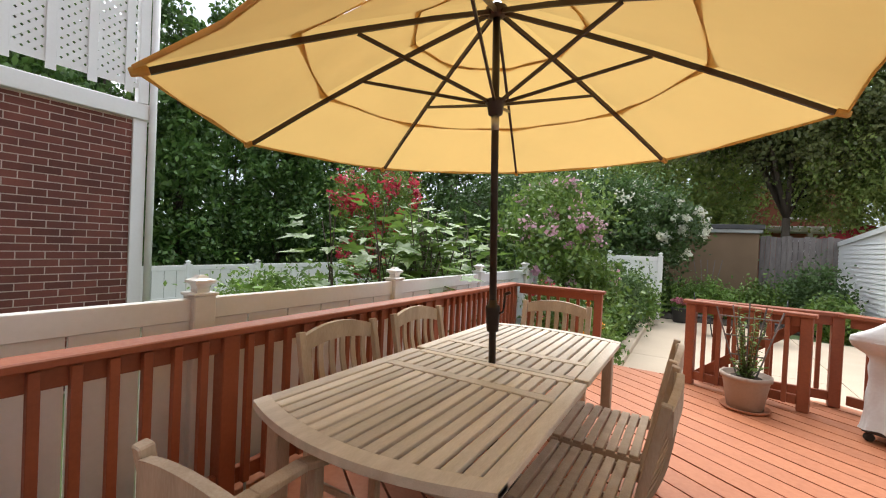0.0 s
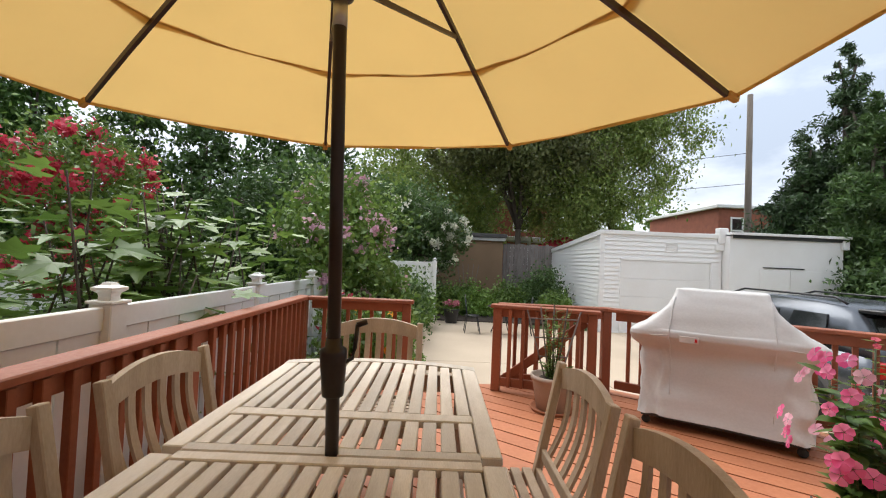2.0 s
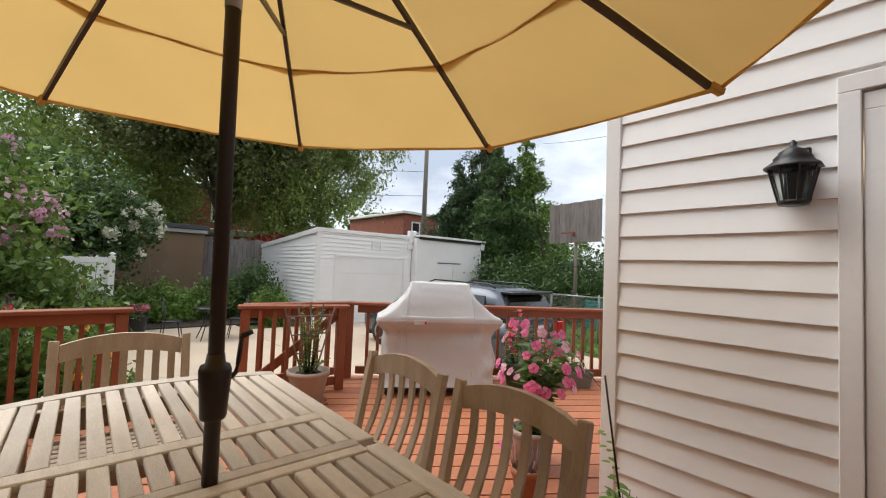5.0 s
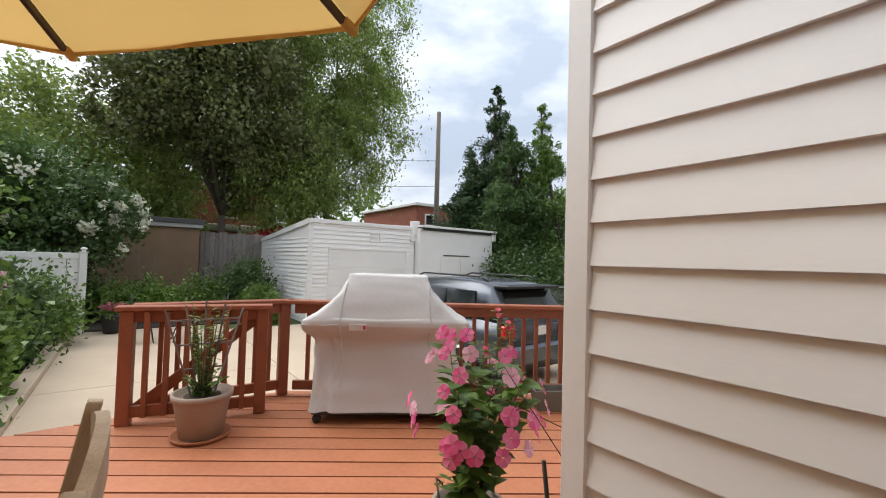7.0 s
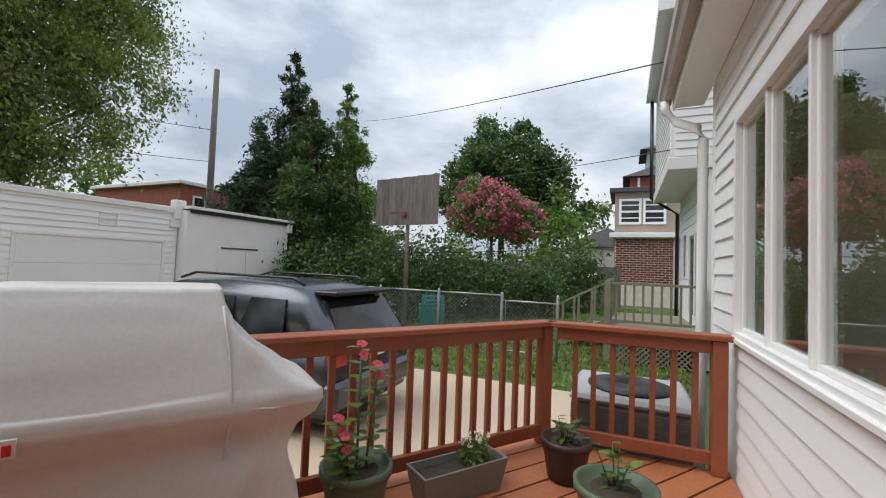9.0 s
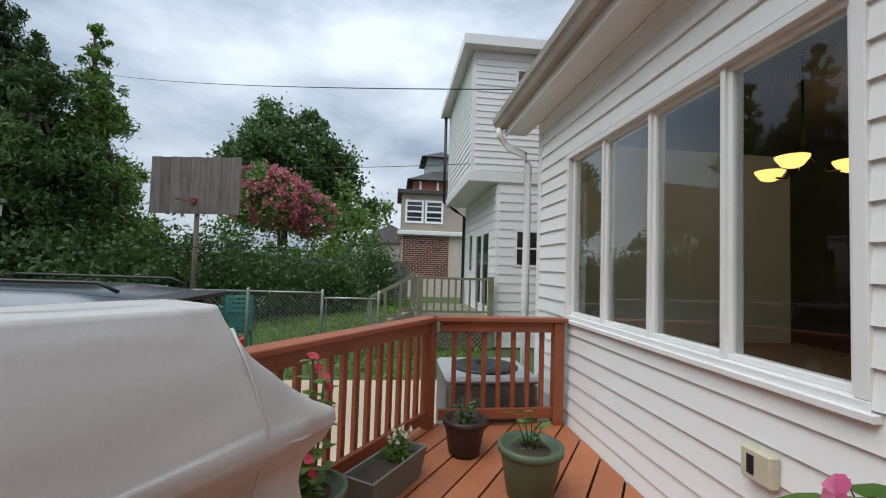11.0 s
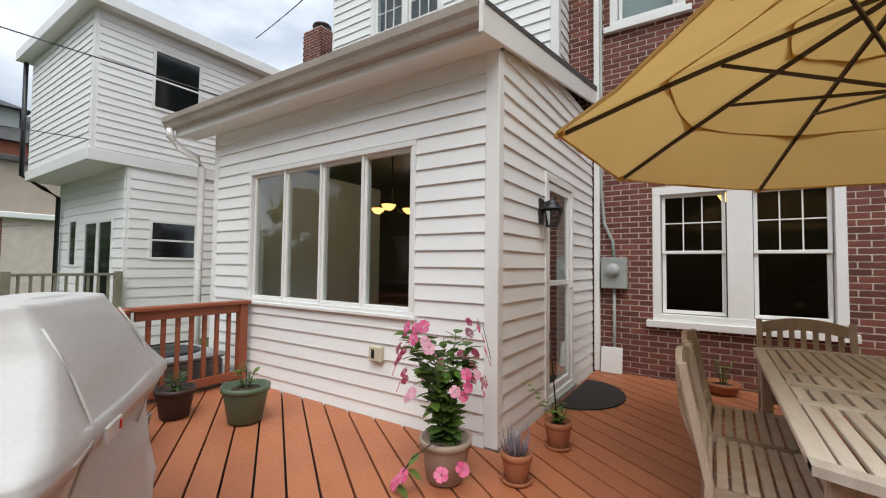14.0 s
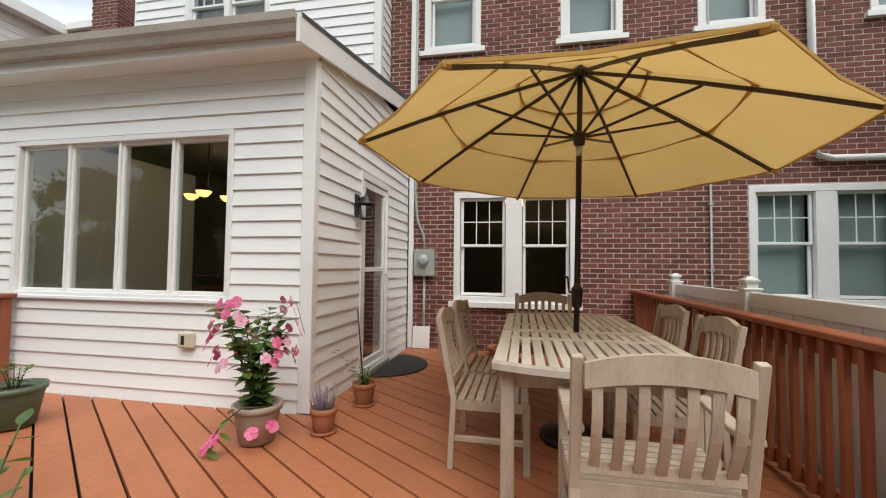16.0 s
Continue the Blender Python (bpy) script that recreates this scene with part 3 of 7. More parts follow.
for f in ((3, 2, 1, 0), (4, 5, 6, 7), (0, 1, 5, 4), (1, 2, 6, 5), (2, 3, 7, 6), (3, 0, 4, 7)):
    bm.faces.new([vs[i] for i in f])
bmesh.ops.recalc_face_normals(bm, faces=bm.faces)
structure("rake_board", bm, M_TRIM, "white sloping rake board at the roof edge", "rake board")
gutter = thing("gutter", "weathered grey-white gutter with a corner downpipe", "gutter", at=(0, 0, 0))
bm = bmesh.new()
gp = [(3.258, 3.19), (3.258, 3.05), (3.33, 3.05), (3.352, 3.10), (3.375, 3.13), (3.385, 3.19), (3.372, 3.19), (3.36, 3.14), (3.325, 3.07), (3.27, 3.07), (3.27, 3.19)]
ga = [bm.verts.new((-0.03, y, z)) for y, z in gp]
gb = [bm.verts.new((4.62, y, z + 0.035)) for y, z in gp]
for i in range(len(gp)):
    j = (i + 1) % len(gp)
    bm.faces.new((ga[i], ga[j], gb[j], gb[i]))
bm.faces.new(ga)
bm.faces.new(list(reversed(gb)))
bmesh.ops.recalc_face_normals(bm, faces=bm.faces)
part("trough", bm, M_GUTTER, gutter)
bm = bmesh.new()
tube(bm, [(4.5, 3.32, 3.08), (4.5, 3.32, 2.98), (4.45, 3.22, 2.84), (4.32, 3.06, 2.72), (4.28, 3.02, 2.6), (4.28, 3.02, 1.2), (4.28, 3.02, GZ)], 0.045, 10)
part("downpipe", bm, M_TRIM, gutter)

# upper storey of the house above the extension
wall_up = structure("wall_upper", wall_cells(bmesh.new(), PY(0.5), 0.34, 4.7, 3.5, 7.6, 0.14, [(2.25, 3.6, 4.7, 6.1)]), M_SIDING, "white-sided upper storey above the extension roof", "wall")
wall_up2 = structure("wall_upper_side", wall_cells(bmesh.new(), PXm(0.34), 0.02, 0.495, 3.5, 7.6, 0.14, []), M_SIDING, "white-sided upper storey side wall", "wall")
siding(wall_up, PY(0.5), 0.42, 4.65, 3.6, 7.5, 0.155, [(2.15, 3.7, 4.6, 6.2)], M_SIDING)
siding(wall_up2, PXm(0.34), 0.03, 0.44, 3.6, 7.5, 0.155, [], M_SIDING)
structure("trim_upper", boxbm((0.315, 0.42, 3.6), (0.43, 0.525, 7.5), 0.005), M_TRIM, "white corner post of the upper storey", "trim")
structure("roof_upper", boxbm((-10, -6, 7.6), (4.9, 0.8, 7.75)), M_ROOF, "flat dark roof of the brick house", "roof")


# ---------- windows and doors ----------
def frame_bm(P, u0, u1, z0, z1, w, o0, o1, bevel=0.004):
    b = bmesh.new()
    for ua, ub, za, zb in ((u0, u1, z0, z0 + w), (u0, u1, z1 - w, z1), (u0, u0 + w, z0 + w, z1 - w), (u1 - w, u1, z0 + w, z1 - w)):
        p, q = P(ua, o0, za), P(ub, o1, zb)
        box(b, [min(i, j) for i, j in zip(p, q)], [max(i, j) for i, j in zip(p, q)], bevel)
    return b


def pbox(P, u0, u1, o0, o1, z0, z1, bevel=0.003):
    p, q = P(u0, o0, z0), P(u1, o1, z1)
    return boxbm([min(i, j) for i, j in zip(p, q)], [max(i, j) for i, j in zip(p, q)], bevel)


def pane(P, u0, u1, z0, z1, o, parent):
    g = part("pane", pbox(P, u0, u1, o - 0.003, o + 0.003, z0, z1, 0), M_GLASS, parent)
    g.visible_shadow = False
    return g


def casements(name, P, hole, n, label):
    w = structure(name, frame_bm(P, hole[0] - 0.035, hole[1] + 0.035, hole[2] - 0.02, hole[3] + 0.035, 0.05, -0.10, 0.028), M_TRIM, label, "window")
    part("window_sill", pbox(P, hole[0] - 0.06, hole[1] + 0.06, -0.02, 0.05, hole[2] - 0.035, hole[2] - 0.005), M_TRIM, w)
    u0, u1 = hole[0] + 0.015, hole[1] - 0.015
    step = (u1 - u0) / n
    for i in range(n):
        a, b = u0 + i * step, u0 + (i + 1) * step
        f = part("sash", frame_bm(P, a + 0.008, b - 0.008, hole[2] + 0.03, hole[3] - 0.015, 0.032, -0.075, -0.014), M_TRIM, w)
        pane(P, a + 0.038, b - 0.038, hole[2] + 0.06, hole[3] - 0.045, -0.034, f)
        if i:
            part("mullion", pbox(P, a - 0.015, a + 0.015, -0.1, 0.006, hole[2] + 0.03, hole[3] - 0.015), M_TRIM, w)
    return w


def double_hung(parent, P, u0, u1, z0, z1, cols=3, rows=2):
    """Two sashes, the upper one with muntins."""
    zm = (z0 + z1) / 2 + 0.02
    lo = part("lower_sash", frame_bm(P, u0, u1, z0, zm + 0.02, 0.042, -0.11, -0.075), M_TRIM, parent)
    hi = part("upper_sash", frame_bm(P, u0, u1, zm - 0.02, z1, 0.038, -0.075, -0.04), M_TRIM, parent)
    pane(P, u0 + 0.04, u1 - 0.04, z0 + 0.04, zm - 0.02, -0.095, lo)
    pane(P, u0 + 0.035, u1 - 0.035, zm + 0.015, z1 - 0.035, -0.058, hi)
    for i in range(1, cols):
        u = u0 + 0.038 + (u1 - u0 - 0.076) * i / cols
        part("muntin", pbox(P, u - 0.007, u + 0.007, -0.065, -0.050, zm + 0.018, z1 - 0.038, 0), M_TRIM, hi)
    for i in range(1, rows):
        z = zm + (z1 - zm) * i / rows
        part("muntin", pbox(P, u0 + 0.038, u1 - 0.038, -0.064, -0.051, z - 0.007, z + 0.007, 0), M_TRIM, hi)


casements("window_1", PY(EY), WIN, 4, "white vinyl window of four casements")


M_BLIND = surface("pale_window_blind", (0.42, 0.46, 0.45), (0.34, 0.38, 0.37), 0.8, 3, 40, 0.1, (1, 1, 12))


def twin_window(name, hole, n, label, blind=False):
    P = PY(0.0)
    w = structure(name, frame_bm(P, hole[0], hole[1], hole[2] + 0.02, hole[3], 0.09, -0.14, 0.02), M_TRIM, label, "window")
    part("window_sill", pbox(P, hole[0] - 0.07, hole[1] + 0.07, -0.1, 0.075, hole[2] - 0.05, hole[2] + 0.03), M_TRIM, w)
    u0, u1, gap = hole[0] + 0.09, hole[1] - 0.09, 0.24
    each = (u1 - u0 - gap * (n - 1)) / n
    for i in range(n):
        a = u0 + i * (each + gap)
        double_hung(w, P, a + 0.01, a + each - 0.01, hole[2] + 0.12, hole[3] - 0.09)
        if blind:
            part("blind", pbox(P, a + 0.02, a + each - 0.02, -0.19, -0.18, hole[2] + 0.14, hole[3] - 0.1, 0), M_BLIND, w, "pale drawn window blind")
        if i:
            part("mullion", pbox(P, a - gap, a, -0.14, 0.016, hole[2] + 0.03, hole[3] - 0.085), M_TRIM, w)
    return w


twin_window("window_2", BW, 2, "pair of white double-hung windows with muntins")
twin_window("window_3", NW, 2, "white double-hung window pair of the adjoining house", True)
for i, h in enumerate(UP):
    twin_window("window_%d" % (4 + i), h, 1, "white upper-storey double-hung window", True)
w8 = structure("window_8", frame_bm(PY(0.5), 2.15, 3.7, 4.6, 6.2, 0.09, -0.1, 0.03), M_TRIM, "white twin window in the upper storey", "window")
part("mullion", pbox(PY(0.5), 2.87, 2.97, -0.1, 0.025, 4.69, 6.11), M_TRIM, w8)
double_hung(w8, PY(0.53), 2.25, 2.86, 4.7, 6.1)
double_hung(w8, PY(0.53), 2.98, 3.6, 4.7, 6.1)

# glazed storm door
P = PXm(EX)
door = structure("door_1", frame_bm(P, DOOR[0] - 0.03, DOOR[1] + 0.03, DOOR[2] - 0.03, DOOR[3] + 0.03, 0.075, -0.12, 0.03), M_TRIM, "white storm door with full glass and a push bar", "door")
leaf_ = part("door_leaf", frame_bm(P, DOOR[0] + 0.05, DOOR[1] - 0.05, DOOR[2] + 0.05, DOOR[3] - 0.055, 0.075, -0.035, 0.012), M_TRIM, door)
part("mid_rail", pbox(P, DOOR[0] + 0.12, DOOR[1] - 0.12, -0.03, 0.012, 1.165, 1.215), M_TRIM, leaf_)
pane(P, DOOR[0] + 0.12, DOOR[1] - 0.12, 0.17, 1.165, -0.01, leaf_)
pane(P, DOOR[0] + 0.12, DOOR[1] - 0.12, 1.215, DOOR[3] - 0.13, -0.01, leaf_)
bm = bmesh.new()
tube(bm, [P(DOOR[0] + 0.09, 0.03, 1.13), P(DOOR[0] + 0.09, 0.05, 1.12), P(DOOR[0] + 0.20, 0.05, 1.12)], 0.008, 6)
part("door_handle", bm, M_ALU, leaf_)
part("door_sill", pbox(P, DOOR[0] - 0.03, DOOR[1] + 0.03, -0.1, 0.06, 0.004, 0.05), M_GREY, door)


# rooms behind the glass; mostly the wall colour makes them dim
def room(x0, x1, y0, y1, z0, z1, open_faces=()):
    b = bmesh.new()
    v = [b.verts.new(p) for p in ((x0, y0, z0), (x1, y0, z0), (x1, y1, z0), (x0, y1, z0), (x0, y0, z1), (x1, y0, z1), (x1, y1, z1), (x0, y1, z1))]
    for k, f in (("floor", (0, 1, 2, 3)), ("top", (7, 6, 5, 4)), ("s", (0, 4, 5, 1)), ("e", (1, 5, 6, 2)), ("n", (2, 6, 7, 3)), ("w", (3, 7, 4, 0))):
        if k not in open_faces:
            b.faces.new([v[i] for i in f])
    return b


structure("room_wall", room(0.19, 3.89, 0.02, 2.75, 0.03, 2.75, ("n", "w")), M_DARKROOM, "brown kitchen walls behind the windows, coloured dark for dimness", "room")
structure("room_wall_rear", room(-2.9, -0.3, -3.2, -0.225, 0.0, 2.8, ("n",)), M_DARKROOM, "dining room behind the window pair, coloured dark for dimness", "room")
structure("room_wall_next", room(-6.9, -4.4, -3.2, -0.225, 0.0, 2.8, ("n",)), M_DARKROOM, "room of the adjoining house, coloured dark for dimness", "room")
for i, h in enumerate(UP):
    structure("room_wall_up", room(h[0] - 0.2, h[1] + 0.2, -2.2, -0.225, 4.3, 6.6, ("n",)), M_DARKROOM, "upstairs room behind the window, coloured dark for dimness", "room")
structure("room_wall_up", room(2.0, 3.85, -1.6, 0.355, 4.3, 6.5, ("n",)), M_DARKROOM, "upstairs porch room, coloured dark for dimness", "room")

# ---------- umbrella ----------
UX, UY = -2.131, 2.998
RIM, RIM_Z, TOP_Z, HUB_Z = 1.64, 2.088, 2.80, 2.215
UANG = [radians(17.0 + 45 * k) for k in range(8)]
LEAN = radians(2.5)


def rib_z(r):
    k = r / RIM
    return TOP_Z - 0.03 - (TOP_Z - 0.03 - RIM_Z) * (0.86 * k + 0.14 * k * k)


umb = thing("patio_umbrella", "open yellow canvas patio umbrella with dark wooden ribs", "umbrella", at=(UX, UY, 0))
# the whole umbrella leans a little away from the yard, turning about its socket in the table
umb.matrix_world = Matrix.Translation((UX, UY, 0.765)) @ Matrix.Rotation(LEAN, 4, Vector((math.sin(radians(60)), -math.cos(radians(60)), 0))) @ Matrix.Translation((0, 0, -0.765))
part("pole", lathe(bmesh.new(), [(0.021, 0.06), (0.021, 2.10), (0.021, 2.78)], 16), M_BRONZE, umb)
part("pole_sleeve", lathe(bmesh.new(), [(0.0225, 2.08), (0.0225, 2.17)], 16), M_ALU, umb, "bare metal pole sleeve")
ubase = part("base", lathe(bmesh.new(), [(0.24, 0.003), (0.25, 0.02), (0.235, 0.055), (0.09, 0.085), (0.035, 0.10), (0.03, 0.34), (0.022, 0.345)], 28), M_BRONZE, umb)
ubase.matrix_local = umb.matrix_world.inverted() @ Matrix.Translation((UX + 0.016, UY + 0.028, 0))
crank = part("crank_box", lathe(bmesh.new(), [(0.022, 0.944), (0.032, 0.946), (0.0345, 0.955), (0.037, 1.0), (0.041, 1.05), (0.042, 1.08), (0.038, 1.092), (0.026, 1.098), (0.0225, 1.125)], 18), M_BRONZE, umb)
bm = bmesh.new()
tube(bm, [(0.036, 0.0, 1.05), (0.056, 0.012, 1.06), (0.062, 0.014, 1.09), (0.070, 0.016, 1.165)], 0.007, 8)
tube(bm, [(0.068, 0.016, 1.162), (0.098, 0.024, 1.172)], 0.009, 8)
part("crank_handle", bm, M_BRONZE, crank)
part("runner_hub", lathe(bmesh.new(), [(0.024, HUB_Z - 0.055), (0.040, HUB_Z - 0.045), (0.046, HUB_Z), (0.058, HUB_Z + 0.015), (0.058, HUB_Z + 0.035), (0.03, HUB_Z + 0.04)], 18), M_RIB, umb)
part("top_hub", lathe(bmesh.new(), [(0.03, TOP_Z - 0.10), (0.06, TOP_Z - 0.08), (0.06, TOP_Z - 0.045), (0.03, TOP_Z - 0.04)], 18), M_RIB, umb)
part("finial", lathe(bmesh.new(), [(0.02, TOP_Z + 0.02), (0.045, TOP_Z + 0.06), (0.02, TOP_Z + 0.09), (0.03, TOP_Z + 0.12), (0.004, TOP_Z + 0.16)], 14), M_RIB, umb)
for a in UANG:
    ca, sa = math.cos(a), math.sin(a)
    bm = bmesh.new()
    rs = [0.05, 0.4, 0.8, 1.2, RIM - 0.05]
    for ra, rb in zip(rs, rs[1:]):
        beam(bm, (ra * ca, ra * sa, rib_z(ra) - 0.030), (rb * ca, rb * sa, rib_z(rb) - 0.030), 0.017, 0.024)
    r_ = part("rib", bm, M_RIB, umb)
    bm = bmesh.new()
    e = RIM - 0.05
    beam(bm, (e * ca, e * sa, rib_z(e) - 0.026), ((RIM + 0.01) * ca, (RIM + 0.01) * sa, rib_z(RIM) - 0.022), 0.03, 0.03, 0.005)
    part("rib_tip", bm, M_CANVAS, r_, "yellow canvas rib pocket")
    bm = bmesh.new()
    s = 0.80
    beam(bm, (0.05 * ca, 0.05 * sa, HUB_Z + 0.02), (s * ca, s * sa, rib_z(s) - 0.045), 0.013, 0.017)
    part("strut", bm, M_RIB, umb)


def gore(name, r0, r1, lift, k, drop=0.0):
    """One sewn canvas panel between two ribs, sagging a little between them."""
    a0, a1 = UANG[k], UANG[k] + radians(45)
    NU, NV = 10, 10
    verts, faces = [], []
    for iv in range(NV + 1):
        r = r0 + (r1 - r0) * iv / NV
        p0 = Vector((r * math.cos(a0), r * math.sin(a0), rib_z(r) + lift))
        p1 = Vector((r * math.cos(a1), r * math.sin(a1), rib_z(r) + lift))
        for iu in range(NU + 1):
            u = iu / NU
            p = p0.lerp(p1, u)
            sag = 4 * u * (1 - u)
            inward = 0.022 * sag * (iv / NV) ** 2 if r1 >= RIM else 0.03 * sag * (iv / NV)
            d = Vector((p.x, p.y, 0)).normalized()
            inner = 1.0 if drop else 1 - iv / NV
            if drop:
                inward = 0.0
            p += d * (0.03 * sag * inner - inward) * r / RIM if r0 > 0.1 else -d * inward * r / RIM
            p.z += -0.018 * sag * (r / RIM) + 0.006 * math.sin(9 * u + 3 * k + 5 * iv / NV) * sag
            verts.append(p)
    for iv in range(NV):
        for iu in range(NU):
            i = iv * (NU + 1) + iu
            faces.append((i, i + 1, i + NU + 2, i + NU + 1))
    return strip_mesh(name, verts, faces, M_CANVAS, umb, True)


for k in range(8):
    gore("canopy_panel", 1.05, RIM, 0.0, k)
    gore("middle_tier_panel", 0.47, 1.10, 0.014, k)
    gore("top_tier_panel", 0.03, 0.51, 0.028, k)
    for r_in in (1.05, 0.47):
        gore("hem", r_in, r_in + 0.012, -0.003 if r_in > 0.9 else 0.011, k, 1.0)
    a0, a1 = UANG[k], UANG[k] + radians(45)
    bm = bmesh.new()
    rr = RIM
    beam(bm, (rr * math.cos(a0), rr * math.sin(a0), rib_z(rr) - 0.004), (0.985 * rr * math.cos((a0 + a1) / 2) * math.cos(radians(22.5)), 0.985 * rr * math.sin((a0 + a1) / 2) * math.cos(radians(22.5)), rib_z(rr) - 0.022), 0.006, 0.02)
    beam(bm, (0.985 * rr * math.cos((a0 + a1) / 2) * math.cos(radians(22.5)), 0.985 * rr * math.sin((a0 + a1) / 2) * math.cos(radians(22.5)), rib_z(rr) - 0.022), (rr * math.cos(a1), rr * math.sin(a1), rib_z(rr) - 0.004), 0.006, 0.02)
    part("hem", bm, M_CANVAS, umb)

# ---------- dining table ----------
TZ = 0.765
table = thing("dining_table", "weathered grey teak slatted extending garden table", "table", at=(UX + 0.0, 2.985, 0))
HW, HL, BOW = 0.535, 1.13, 0.115


def bow_y(x, extra=0.0):
    return HL + BOW * (1 - (x / HW) ** 2) + extra


for sx in (-1, 1):
    for y0, y1 in ((-HL, -0.025), (0.025, HL)):
        part("side_rail", boxbm((min(sx * (HW - 0.07), sx * HW), y0, TZ - 0.03), (max(sx * (HW - 0.07), sx * HW), y1, TZ), 0.004), M_TEAK, table)
for sy in (-1, 1):
    xs = [-HW + 2 * HW * i / 16 for i in range(17)]
    outer = [(x, sy * bow_y(x)) for x in xs]
    inner = [(x, sy * (bow_y(x) - 0.075)) for x in reversed(xs)]
    poly = outer + inner
    if sy > 0:
        poly = list(reversed(poly))
    part("end_rail", slab_bm(poly, TZ - 0.03, TZ + 0.001), M_TEAK, table)
    part("centre_rail", boxbm((-HW + 0.07, min(sy * 0.003, sy * 0.055), TZ - 0.03), (HW - 0.07, max(sy * 0.003, sy * 0.055), TZ), 0.004), M_TEAK, table)
    part("cross_rail", boxbm((-HW + 0.07, sy * 0.34 - 0.035, TZ - 0.03), (HW - 0.07, sy * 0.34 + 0.035, TZ), 0.004), M_TEAK, table)
    n = 14
    inner_w = 2 * (HW - 0.07)
    for i in range(n):
        x0 = -HW + 0.07 + inner_w * i / n + 0.008
        x1 = -HW + 0.07 + inner_w * (i + 1) / n - 0.008
        xm = (x0 + x1) / 2
        ya, yb = 0.38, bow_y(xm) - 0.078
        part("slat", boxbm((x0, min(sy * ya, sy * yb), TZ - 0.024), (x1, max(sy * ya, sy * yb), TZ - 0.001 - 0.003 * RNG.random()), 0.003), M_TEAK, table)
        part("slat", boxbm((x0, min(sy * 0.06, sy * 0.30), TZ - 0.024), (x1, max(sy * 0.06, sy * 0.30), TZ - 0.001 - 0.003 * RNG.random()), 0.003), M_TEAK, table)
    for sx in (-1, 1):
        part("leg", boxbm((sx * 0.46 - 0.034, sy * 1.06 - 0.034, 0.002), (sx * 0.46 + 0.034, sy * 1.06 + 0.034, TZ - 0.031), 0.006), M_TEAKB, table)
    part("apron", boxbm((-0.43, sy * 1.06 - 0.012, TZ - 0.125), (0.43, sy * 1.06 + 0.012, TZ - 0.031), 0.003), M_TEAKB, table)
    part("apron", boxbm((sy * 0.46 - 0.012, -1.02, TZ - 0.125), (sy * 0.46 + 0.012, 1.02, TZ - 0.031), 0.003), M_TEAKB, table)


